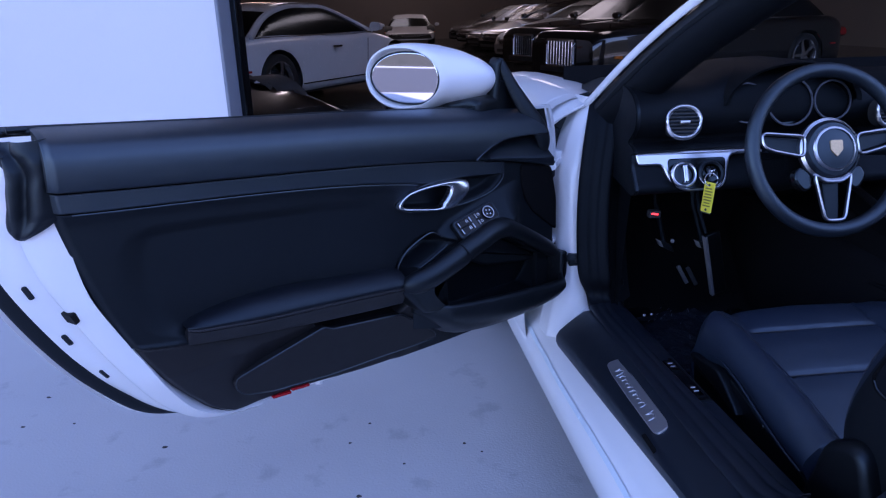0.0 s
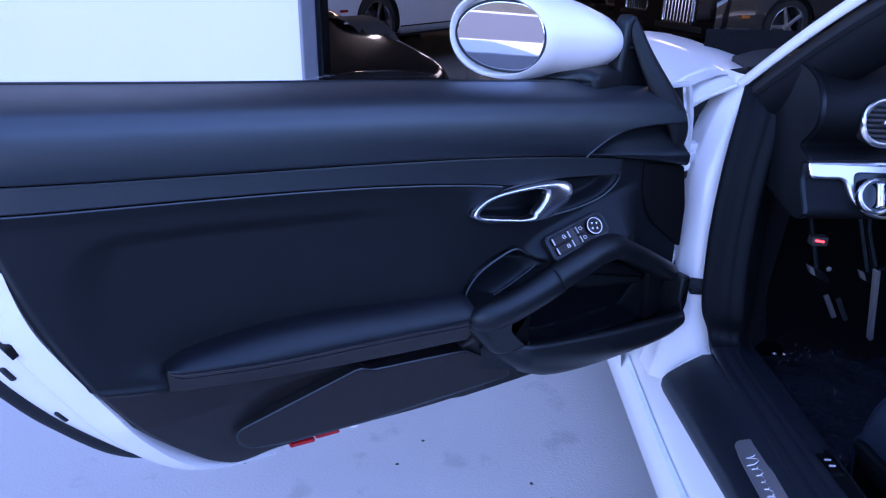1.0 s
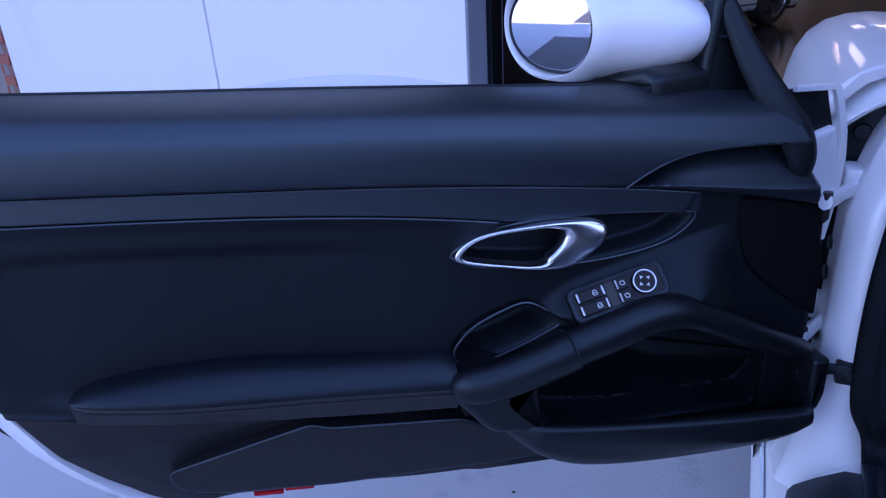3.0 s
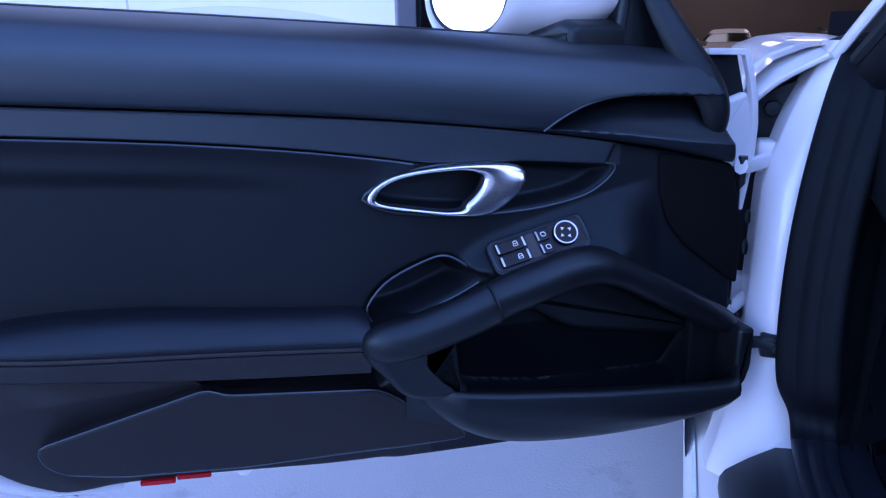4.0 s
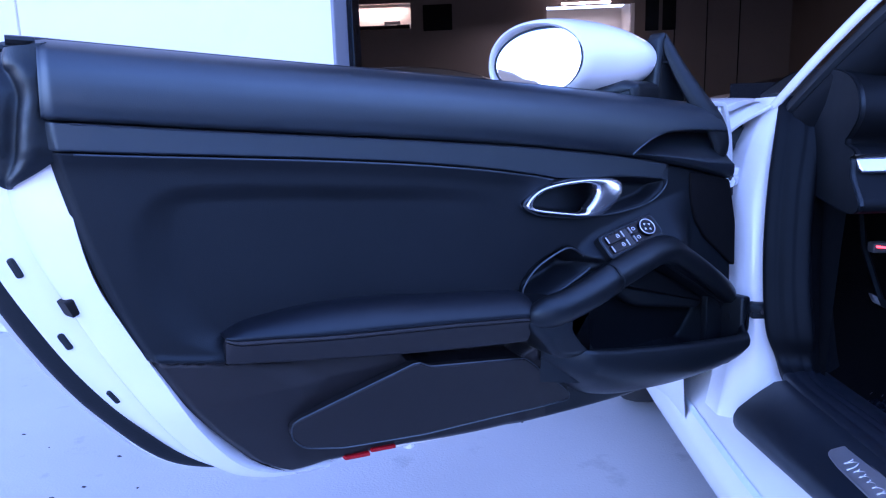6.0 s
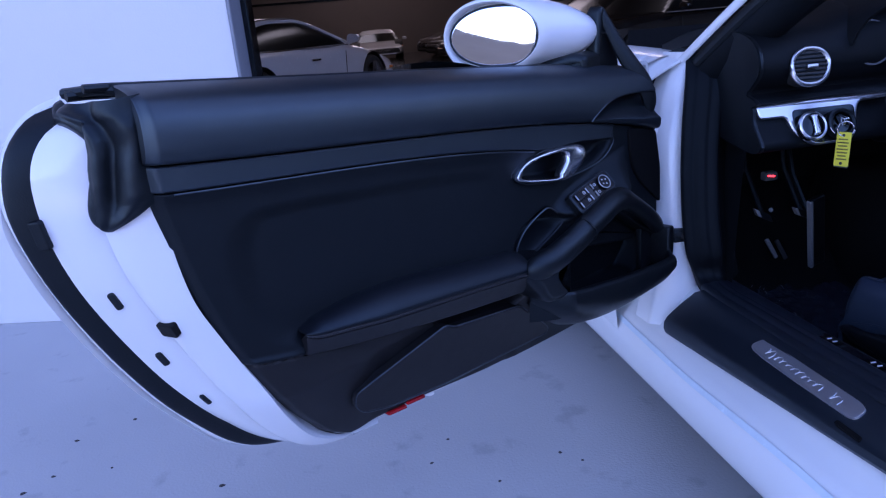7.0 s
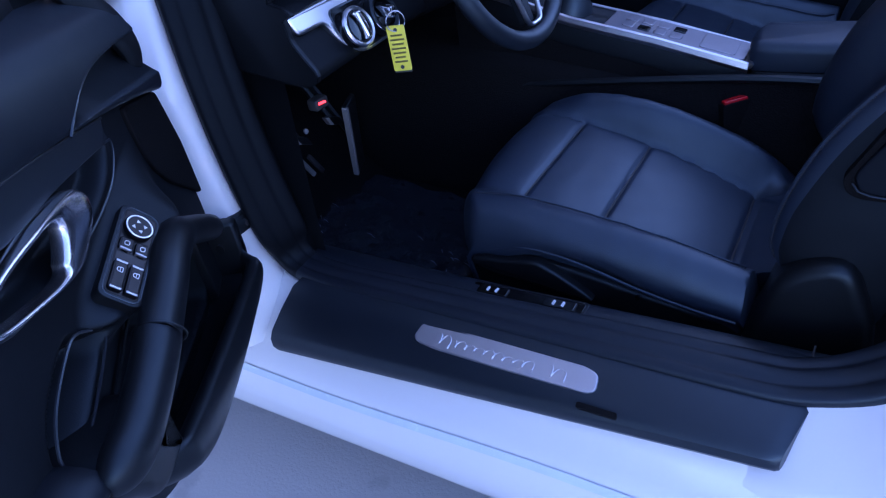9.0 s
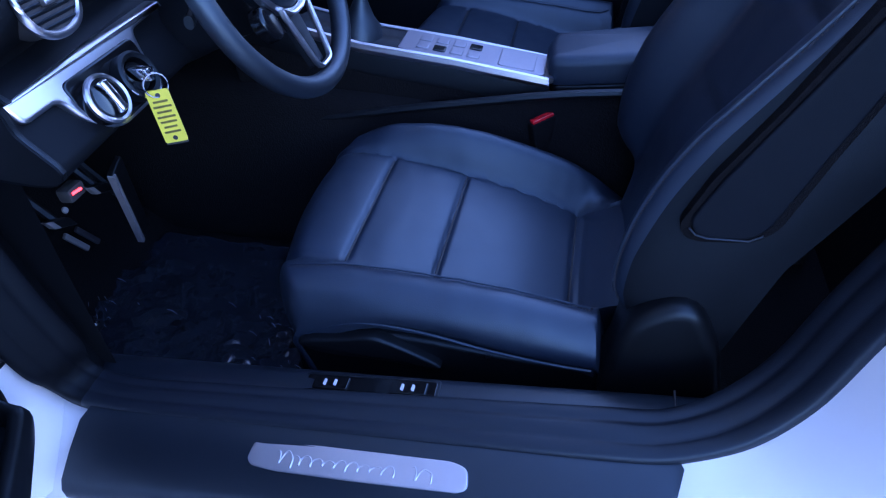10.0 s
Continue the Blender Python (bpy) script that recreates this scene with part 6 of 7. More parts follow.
for x in np.linspace(-0.715, 0.70, 60):
    bow = 0.055 * (1 - (x / 0.72) ** 2) - 0.045
    bump_up = 0.035 * math.exp(-((x + 0.33) / 0.15) ** 4)
    rings.append([(x, y + bow * (1 if z > 0.85 else 0.5), z + (bump_up * float(smooth01((z - 0.93) / 0.06)) if y < 0.50 else 0)) for y, z in pr])
loft(bm, rings, closed=False)
bmesh.ops.recalc_face_normals(bm, faces=bm.faces)
dash = part("dashboard", bm, dash_skin, car, "black dashboard with silver trim", sharp=50)
part("dash_side", slab([(a[0], a[1]) for a in pr] + [(0.62, 0.80)], -0.712, -0.704, 0.003, 2, to=lambda a, b, d: (d, a - 0.045 * (1 if b > 0.85 else 0.5), b)), soft_plastic, dash)

# silver strip with the light switch and the ignition
STRIP = rounded([(-0.706, 0.853), (-0.700, 0.822), (-0.644, 0.822), (-0.634, 0.795), (-0.615, 0.773), (-0.588, 0.764), (-0.51, 0.766), (-0.492, 0.785), (-0.486, 0.815), (-0.478, 0.838), (-0.40, 0.842), (-0.40, 0.850)], 0.010)
part("dash_strip", slab(STRIP, 0.20, 0.160, 0.006, 4, to=lambda a, b, d: (a, d + (b - 0.80) * 0.42 + 0.004, b)), silver, dash, "smooth satin silver trim strip", sharp=40)
INSET = rounded([(-0.632, 0.836), (-0.629, 0.80), (-0.613, 0.779), (-0.587, 0.7695), (-0.512, 0.7715), (-0.497, 0.79), (-0.491, 0.836)], 0.012)
part("strip_inset", slab(INSET, 0.20, 0.1585, 0.002, 2, to=lambda a, b, d: (a, d + (b - 0.80) * 0.42 + 0.004, b)), gloss_black, dash, "black switch inset")
KN = pose(-0.601, 0.158, 0.802, 67)
knob = part("light_switch", turned([(0, -0.01), (0.027, -0.01), (0.027, 0.008), (0.025, 0.011), (0.021, 0.011), (0.019, 0.006), (0, 0.006)], 32, KN), gloss_black, dash, "round light switch")
part("switch_ring", turned([(0.0245, 0.006), (0.0300, 0.006), (0.0300, 0.010), (0.0275, 0.0125), (0.0245, 0.011)], 40, KN), silver, dash)
part("switch_grip", slab(rounded([(-0.006, -0.020), (0.006, -0.020), (0.006, 0.020), (-0.006, 0.020)], 0.003), 0.004, 0.022, 0.003, 3, to=lambda a, b, d: KN @ Vector((a, b, d))), chrome, dash)
IG = pose(-0.537, 0.156, 0.802, 67)
part("ignition_ring", turned([(0.022, -0.006), (0.0305, -0.006), (0.0305, 0.009), (0.027, 0.011), (0.022, 0.009)], 40, IG), hard_plastic, dash, "dark ignition surround")
part("ignition_rim", sweep([IG @ Vector((0.0300 * math.cos(a), 0.0300 * math.sin(a), 0.0095)) for a in np.linspace(3.4, 5.6, 20)], 0.0012, 6), chrome, dash)
part("ignition_lock", turned([(0, -0.008), (0.020, -0.008), (0.018, 0.004), (0, 0.005)], 24, IG), gloss_black, dash, "black ignition lock")
key = thing("car_key", "key with a yellow paper tag in the ignition lock", "key")
part("key_head", rbox(-0.553, -0.541, 0.122, 0.156, 0.802, 0.820, 0.004), chrome, key, "bright key head")
part("key_loop", sweep([(-0.550 + 0.010 * math.cos(a), 0.122 - 0.010 * math.cos(a), 0.797 + 0.015 * math.sin(a)) for a in np.linspace(0, 2 * math.pi, 25)[:-1]], 0.0012, 6, True), chrome, key)
TAG = Matrix(((0.376, 0.926, 0.13, -0.554), (-0.926, 0.376, 0.13, 0.1205), (0.0, 0.0, 0.983, 0.757), (0, 0, 0, 1)))
tag_ob = part("key_tag", slab(rounded([(-0.0140, -0.033), (0.0140, -0.033), (0.0140, 0.034), (-0.0140, 0.034)], 0.003), 0.0014, -0.0014, 0.0005, 2, to=lambda a, b, d: TAG @ Vector((a, d, b))), yellow_card, key, "yellow key tag with unreadable writing")
part("tag_foot", slab(rounded([(-0.0135, -0.0355), (0.0135, -0.0355), (0.0135, -0.0325), (-0.0135, -0.0325)], 0.001), 0.0012, -0.0012, 0.0003, 1, to=lambda a, b, d: TAG @ Vector((a, d, b))), ink, tag_ob, "dark lower edge")
for b, half in ((0.020, 0.009), (0.0135, 0.011), (0.007, 0.009), (0.0005, 0.011), (-0.006, 0.010), (-0.0125, 0.008), (-0.019, 0.010)):
    part("tag_line", slab(rounded([(-half, b - 0.0016), (half, b - 0.0010), (half, b + 0.0018), (-half, b + 0.0012)], 0.0006, 3), -0.0012, -0.0018, 0.0001, 1, to=lambda a, c, d: TAG @ Vector((a, d, c))), tag_ink, tag_ob)
for b in (0.028, -0.027):
    part("tag_hole", turned([(0, 0), (0.003, 0), (0.003, 0.0005), (0, 0.0005)], 12, TAG @ pose(0, -0.0015, b, 90)), ink, tag_ob)

# air vents
def vent(x, z, w):
    m = pose(x, 0.176, z, 78, 0, -6)
    ring = [(w * math.copysign(abs(math.cos(a)) ** 0.90, math.cos(a)), 0.0345 * math.copysign(abs(math.sin(a)) ** 0.92, math.sin(a))) for a in np.linspace(0, 2 * math.pi, 57)[:-1]]
    ob = part("air_vent", slab(ring, -0.03, 0.006, 0.004, 3, to=lambda a, b, d: m @ Vector((a, b, d))), ink, dash, "air vent in a silver ring")
    part("vent_ring", sweep([m @ Vector((a, b, 0.007)) for a, b in ring], 0.0050, 8, True, flat=0.8), silver, dash)
    for k in range(-3, 4):
        b = k * 0.0080
        half = w * math.sqrt(max(0.0, 1 - (b / 0.0345) ** 2)) * 0.93
        part("vent_slat", sweep([m @ Vector((-half, b, 0.008)), m @ Vector((half, b, 0.008))], 0.0022, 6, flat=0.5), hard_plastic, dash)
    part("vent_tab", rbox(-0.010, 0.012, -0.004, 0.004, 0.006, 0.016, 0.002), silver, dash).matrix_local = m
    return ob


vent(-0.603, 0.918, 0.037)
vent(-0.105, 0.925, 0.034)

# instruments
for k, (gx, gr) in enumerate(((-0.435, 0.046), (-0.33, 0.056), (-0.225, 0.046))):
    m = pose(gx, 0.235, 0.945, 75)
    part("gauge", turned([(0, 0), (gr, 0), (gr, 0.02), (gr * 0.93, 0.02), (gr * 0.9, 0.004), (0, 0.004)], 40, m), gloss_black, dash, "round black gauge")
    part("gauge_ring", turned([(gr * 0.93, 0.018), (gr * 1.01, 0.018), (gr * 1.01, 0.023), (gr * 0.93, 0.023)], 40, m), blue_grey, dash)
    for j in range(11):
        a = math.radians(225 - 27 * j)
        q = m @ pose(gr * 0.72 * math.cos(a), gr * 0.72 * math.sin(a), 0.005, 0, 0, math.degrees(a))
        part("gauge_mark", rbox(-0.004, 0.004, -0.0008, 0.0008, 0, 0.0006, 0, 1), white_mark, dash).matrix_local = q
    q = m @ pose(0, 0, 0.006, 0, 0, 215)
    part("gauge_needle", rbox(0.004, gr * 0.7, -0.001, 0.001, 0, 0.001, 0, 1), red_lens, dash).matrix_local = q
bm = bmesh.new()
loft(bm, [[(-0.33 + 0.155 * math.cos(a) * k, y, 0.945 + 0.088 * math.sin(a) * k) for a in np.linspace(0.05, math.pi - 0.05, 30)] for y, k in ((0.20, 1.0), (0.195, 1.06), (0.21, 1.1), (0.40, 1.1))], closed=False)
bmesh.ops.recalc_face_normals(bm, faces=bm.faces)
part("gauge_hood", bm, dash_skin, dash, "black instrument hood")
part("knee_lamp", sweep([(-0.629, 0.2405, 0.6885), (-0.613, 0.2405, 0.6862)], 0.0019, 6), red_lamp, dash, "small red footwell lamp")
part("lamp_base", rbox(-0.634, -0.604, 0.241, 0.262, 0.676, 0.695, 0.004), ink, dash)

# column and stalks
part("column_shroud", slab(smooth_outline([(-0.055, -0.045), (0.055, -0.045), (0.06, 0.02), (0.03, 0.05), (-0.03, 0.05), (-0.06, 0.02)], 32), 0.0, 0.17, 0.02, 4, to=lambda a, b, d: pose(-0.332, 0.10, 0.835, -20) @ Vector((a, d, b))), hard_plastic, dash, "black steering column shroud")
for sd in (-1, 1):
    part("column_stalk", sweep(spline([(-0.332 + sd * 0.05, 0.115, 0.845), (-0.332 + sd * 0.11, 0.105, 0.85), (-0.332 + sd * 0.165, 0.085, 0.852)], 12), 0.009, 8, flat=0.7), hard_plastic, dash, "black column stalk")

# steering wheel
WM = pose(-0.332, 0.052, 0.868, 70, 0, 0)        # its z looks at the driver
RIM = 0.171
path = [WM @ Vector((RIM * math.cos(a), RIM * math.sin(a) , 0)) for a in np.linspace(0, 2 * math.pi, 73)[:-1]]
wheel_ob = part("steering_wheel", sweep(path, 0.0155, 14, True, up=(0, -1, 0.3)), leather, car, "black leather steering wheel with silver spokes")
part("airbag_cover", turned([(0, -0.03), (0.052, -0.03), (0.062, -0.012), (0.062, 0.004), (0.055, 0.016), (0.03, 0.023), (0, 0.025)], 40, WM), leather, wheel_ob, "round black airbag cover")
part("hub_ring", turned([(0.042, 0.018), (0.046, 0.0165), (0.0475, 0.0185), (0.046, 0.021), (0.042, 0.0225)], 40, WM), silver, wheel_ob)
part("hub_rim", turned([(0.060, -0.006), (0.068, -0.006), (0.068, 0.004), (0.062, 0.008)], 40, WM), silver, wheel_ob)
part("hub_badge", slab(rounded([(-0.014, 0.017), (0.014, 0.017), (0.014, -0.004), (0.0, -0.019), (-0.014, -0.004)], 0.004), 0.0, 0.0255, 0.001, 2, to=lambda a, b, d: WM @ Vector((a, b, d + 0.001))), crest, wheel_ob, "small gold badge")


def spoke_loop(pts, r=0.0052):
    q = resample(rounded(pts, 0.012), 40, True)
    return part("spoke", sweep([WM @ Vector((a[0], a[1], 0.004 + 0.006 * (1 - min(1, math.hypot(*a) / RIM)))) for a in q], r, 8, True, up=(0, -1, 0.3), flat=0.7), silver, wheel_ob, "silver spoke frame")


for sd in (-1, 1):
    spoke_loop([(sd * 0.058, 0.030), (sd * 0.152, 0.040), (sd * 0.150, 0.012), (sd * 0.130, 0.002), (sd * 0.062, -0.014)])
    part("spoke_web", slab(rounded([(sd * 0.05, 0.026), (sd * 0.15, 0.036), (sd * 0.148, 0.012), (sd * 0.055, -0.012)], 0.008), -0.016, -0.006, 0.003, 2, to=lambda a, b, d: WM @ Vector((a, b, d))), hard_plastic, wheel_ob)
spoke_loop([(-0.042, -0.050), (-0.022, -0.150), (0.022, -0.150), (0.042, -0.050), (0.022, -0.068), (-0.022, -0.068)])
part("spoke_web", slab(rounded([(-0.02, -0.06), (-0.014, -0.148), (0.014, -0.148), (0.02, -0.06)], 0.006), -0.016, -0.002, 0.003, 2, to=lambda a, b, d: WM @ Vector((a, b, d))), hard_plastic, wheel_ob)
for sd in (-1, 1):
    part("thumb_pad", slab(smooth_outline([(sd * 0.045, -0.045), (sd * 0.070, -0.035), (sd * 0.080, -0.060), (sd * 0.060, -0.085), (sd * 0.042, -0.075)], 24), -0.02, 0.0, 0.005, 3, to=lambda a, b, d: WM @ Vector((a, b, d))), gloss_black, wheel_ob)

# centre console
bm = bmesh.new()
CON = [(-0.084, -0.06), (-0.081, -0.012), (-0.074, 0.0), (0.074, 0.0), (0.081, -0.012), (0.084, -0.06)]
line = [(0.30, 0.725), (0.18, 0.690), (0.04, 0.648), (-0.13, 0.614), (-0.305, 0.572)]
loft(bm, [[(x, y, z + dz) for x, dz in CON] for y, z in line], closed=False)
console = part("centre_console", bm, hard_plastic, car, "black centre console with silver edges", sharp=30)
bm = bmesh.new()
loft(bm, [[(x, y, z) for x, z in ((-0.088, 0.235), (-0.084, z0 - 0.05))] for y, z0 in line], closed=False)
part("console_side", bm, carpet, console)
bm = bmesh.new()
grid(bm, lambda a, b: (-0.108 - 0.05 * (1 - b) ** 0.6, 0.42 - 0.95 * a, 0.26 + (0.235 + 0.075 * float(smooth01(a * 1.2))) * b), 24, 8)
part("console_flank", bm, carpet, console, "black console flank")
part("flank_edge", sweep(spline([(-0.112, 0.34, 0.497), (-0.112, 0.048, 0.528), (-0.112, -0.131, 0.547), (-0.112, -0.338, 0.565), (-0.112, -0.52, 0.567)], 24), 0.008, 8), soft_plastic, console)
for sd in (-1, 1):
    bm = bmesh.new()
    loft(bm, [[(sd * (0.069 + dx), y, z + dz) for dx, dz in ((0.0, 0.002), (0.004, 0.0055), (0.011, 0.0035), (0.0145, -0.006), (0.012, -0.014), (0.002, -0.006))] for y, z in line])
    bmesh.ops.recalc_face_normals(bm, faces=bm.faces)
    part("console_edge", bm, silver, console, "silver console edge")
part("console_end", sweep([(-0.074, -0.303, 0.572), (0.074, -0.303, 0.572)], 0.007, 8, flat=1.5), silver, console)
SLOPE = pose(0, -0.13, 0.6145, math.degrees(math.atan2(0.076, 0.345)), 0, 0)
part("console_panel", slab(rounded([(-0.066, -0.170), (0.066, -0.170), (0.066, 0.105), (-0.066, 0.105)], 0.012), -0.004, 0.002, 0.001, 2, to=lambda a, b, d: SLOPE @ Vector((a, b, d))), dull_silver, console, "grey switch panel")
for k in range(4):
    for sd in (-1, 1):
        part("console_button", slab(rounded([(sd * 0.026 - 0.017, 0.050 - k * 0.032), (sd * 0.026 + 0.017, 0.050 - k * 0.032), (sd * 0.026 + 0.017, 0.074 - k * 0.032), (sd * 0.026 - 0.017, 0.074 - k * 0.032)], 0.004), 0, 0.0045, 0.002, 2, to=lambda a, b, d: SLOPE @ Vector((a, b, d))), dull_silver if (k + sd) % 4 else gloss_black, console)
part("console_tray", slab(rounded([(-0.056, -0.150), (0.056, -0.150), (0.056, -0.082), (-0.056, -0.082)], 0.010), 0, 0.0035, 0.001, 3, to=lambda a, b, d: SLOPE @ Vector((a, b, d))), dull_silver, console, "flat lidded tray")
boot_m = pose(-0.022, 0.055, 0.655, 12) @ Matrix.Diagonal((0.78, 0.78, 0.9, 1))
boot = part("shift_boot", turned([(0.0, -0.01), (0.058, -0.01), (0.052, 0.012), (0.034, 0.032), (0.022, 0.055), (0.014, 0.072), (0, 0.072)], 24, boot_m), leather, console, "black leather shift boot")
part("shift_knob", turned([(0, 0.06), (0.010, 0.062), (0.012, 0.085), (0.020, 0.10), (0.023, 0.118), (0.018, 0.134), (0, 0.138)], 24, boot_m), gloss_black, console, "black shift knob")
part("knob_cap", turned([(0, 0.137), (0.012, 0.136), (0.011, 0.140), (0, 0.1405)], 24, boot_m), silver, console)
part("knob_collar", turned([(0.012, 0.066), (0.0145, 0.066), (0.0145, 0.074), (0.012, 0.074)], 24, boot_m), chrome, console)
# the console's upper part is narrow and stands towards the driver
for ob in [console] + [q for q in console.children if q.name.split(".")[0] in ("console_edge", "console_end", "console_panel", "console_button", "console_tray")]:
    for v in ob.data.vertices:
        v.co.x = -0.022 + 0.66 * v.co.x
LID = smooth_outline([(-0.066, -0.335), (-0.052, -0.305), (0.0, -0.296), (0.052, -0.305), (0.066, -0.335), (0.072, -0.60), (0.055, -0.635), (-0.055, -0.635), (-0.072, -0.60)], 56)
part("armrest_lid", slab(LID, 0.560, 0.612, 0.020, 6, dome=0.004, to=lambda a, b, d: (a, b, d + (b + 0.30) * -0.04)), seat_leather, console, "black leather armrest lid", sharp=70)
part("armrest_body", slab([(a * 0.97, -0.46 + (b + 0.46) * 0.99) for a, b in LID], 0.50, 0.5585, 0.006, 3, to=lambda a, b, d: (a, b, d + (b + 0.30) * -0.04)), soft_plastic, console, "black armrest box", sharp=70)
for bm_ in (pose(-0.1305, -0.2975, 0.528, 0, -6, -51), pose(0.655, -0.34, 0.434, 0, 0, 80)):
    if bm_[0][3] < 0:
        bk = thing("seat_buckle", "black seat belt buckle with a red button", "buckle")
        part("buckle_body", slab(rounded([(-0.026, -0.010), (0.026, -0.010), (0.026, 0.010), (-0.026, 0.010)], 0.004), -0.20, 0.0, 0.003, 2, to=lambda a, b, d: bm_ @ Vector((a, b, d))), dark_mesh, bk)
        part("buckle_button", slab(rounded([(-0.022, -0.007), (0.022, -0.007), (0.022, 0.007), (-0.022, 0.007)], 0.002), -0.004, 0.005, 0.0025, 3, to=lambda a, b, d: bm_ @ Vector((a, b, d))), red_lens, bk, "red release button")
    else:
        part("courtesy_reflector", slab(rounded([(-0.022, -0.006), (0.022, -0.006), (0.022, 0.006), (-0.022, 0.006)], 0.002), -0.01, 0.012, 0.002, 2, to=lambda a, b, d: bm_ @ Vector((a, b, d))), red_lens, car, "red reflector by the passenger door")

# ---- seats ----
RIDGE_Z = curve1([(-0.45, 0.470), (-0.411, 0.480), (-0.30, 0.503), (-0.20, 0.5165), (-0.07, 0.529), (0.0, 0.528), (0.04, 0.522), (0.10, 0.515)])
INSERT_Z = curve1([(-0.55, 0.470), (-0.50, 0.446), (-0.43, 0.418), (-0.39, 0.399), (-0.364, 0.394), (-0.27, 0.432), (-0.174, 0.466), (-0.045, 0.498), (0.02, 0.506), (0.06, 0.503), (0.10, 0.498)])
CREST_Z = curve1([(-0.55, 0.36), (-0.45, 0.385), (-0.425, 0.402), (-0.36, 0.458), (-0.25, 0.506), (-0.145, 0.534), (-0.05, 0.539), (0.0, 0.528), (0.05, 0.508), (0.10, 0.49)])
UNDER_Z = curve1([(-0.55, 0.424), (-0.42, 0.426), (-0.348, 0.430), (-0.269, 0.442), (-0.198, 0.459), (-0.144, 0.468), (-0.086, 0.469), (-0.03, 0.452), (0.0, 0.438), (0.08, 0.42)])
FRONT_Y = curve1([(-0.26, 0.000), (-0.240, 0.014), (-0.215, 0.030), (-0.19, 0.048), (-0.15, 0.066), (-0.10, 0.077), (0.0, 0.090), (0.10, 0.092), (0.17, 0.086), (0.20, 0.070), (0.23, 0.040)])
BOLSTER_Y = curve1([(0.41, -0.53), (0.45, -0.50), (0.48, -0.468), (0.505, -0.440), (0.525, -0.430), (0.545, -0.4265), (0.60, -0.4335), (0.67, -0.457), (0.735, -0.495), (0.79, -0.542), (0.90, -0.635), (1.12, -0.80)])
GROOVES = (-0.046, -0.175, -0.366)


def seat(cx, name):
    """Bucket seat with side bolsters; cx: its centre line; the inner side lies towards the tunnel."""
    sgn = 1 if cx < 0 else -1

    def X(x):
        return cx + sgn * x

    def section(y):
        """Across the cushion: outer wall, stitched ridge, seating panel, inner bolster."""
        zu, zr, zi, zc = UNDER_Z(y), RIDGE_Z(y), INSERT_Z(y), CREST_Z(y)
        back = max(0.0, -y / 0.41)
        o = -0.014 * back ** 2
        pts = [(-0.222, 0.33), (-0.232, zu - 0.016), (-0.240, zu - 0.002), (-0.2455, zu + 0.010), (-0.2450, zu + 0.45 * (zr - zu)), (-0.235, zr - 0.017), (-0.219, zr - 0.004), (-0.203, zr), (-0.190, zr - 0.0035), (-0.176 - o, zr - 0.4 * (zr - zi)), (-0.164 - 2 * o, zi + 0.004), (-0.155 - 2 * o, zi - 0.0015),
               (-0.145 - 2 * o, zi + 0.0015), (-0.07, zi + 0.004), (0.0, zi + 0.0045), (0.07, zi + 0.004), (0.134 + o, zi + 0.0015), (0.141 + o, zi - 0.002), (0.147 + o, zi + 0.005), (0.158, zi + 0.55 * (zc - zi)), (0.175, zc - 0.003), (0.192, zc), (0.208, zc - 0.014), (0.217, zc - 0.05), (0.214, 0.33)]
        pts = [(x + (o if x < -0.18 else 0.0), z) for x, z in pts]
        return pts

    COLS, ROWS, NOSE = 100, 150, 14
    base = [q[0] for q in resample(spline([np.array(p) for p in section(-0.05)], 400), COLS)]
    rows = []
    for k in range(NOSE + ROWS):
        row = []
        for j in range(COLS):
            y_front = FRONT_Y(base[j])
            r = 0.050 if abs(base[j]) < 0.17 else 0.030
            if k < NOSE:
                a = 0.5 * math.pi * k / NOSE
                row.append((y_front - r * (1 - math.cos(a)), math.sin(a) ** 0.75))
            else:
                row.append((y_front - r + (-0.53 - y_front + r) * (k - NOSE) / (ROWS - 1), 1.0))
        # the section is worked out once a row, at the row's middle place, and slid to each column's own place
        mid = row[COLS // 2][0]
        here = resample(spline([np.array(p) for p in section(mid)], 400), COLS)
        out = []
        for j, (y, f) in enumerate(row):
            x, z = here[j]
            shift = INSERT_Z(y) - INSERT_Z(mid) if abs(x) < 0.15 else RIDGE_Z(y) - RIDGE_Z(mid) if x < 0 else CREST_Z(y) - CREST_Z(mid)
            z += shift * float(smooth01((z - 0.40) / 0.05))
            wide = float(smooth01((0.150 - abs(x + 0.007)) / 0.012))
            z -= sum(0.0050 * math.exp(-((y - g) / 0.0042) ** 2) for g in GROOVES) * wide
            for y0, y1 in ((0.06, GROOVES[0]), (GROOVES[0], GROOVES[1]), (GROOVES[1], GROOVES[2])):
                if y1 < y <= y0:
                    z += 0.0042 * math.sin(math.pi * (y0 - y) / (y0 - y1)) ** 0.7 * wide
            # soft creases where the leather is pulled in
            z += 0.0011 * noise.noise((x * 22, y * 30, cx)) * float(smooth01((z - 0.42) / 0.04))
            z += 0.0003 * math.sin(y * 160 + 9 * noise.noise((x * 14, y * 9, 2.0))) * float(smooth01((0.05 - abs(abs(x) - 0.16)) / 0.04)) * float(smooth01((-0.05 - y) / 0.1))
            cut = float(smooth01((-0.410 - y) / 0.010)) if x < -0.15 else 0.0
            z -= (z - 0.36) * 0.85 * cut
            x += 0.030 * cut
            z = 0.42 + (z - 0.42) * f if z > 0.42 else z
            out.append((X(x), y, z))
        rows.append(out)
    bm = bmesh.new()
    loft(bm, rows, closed=False)
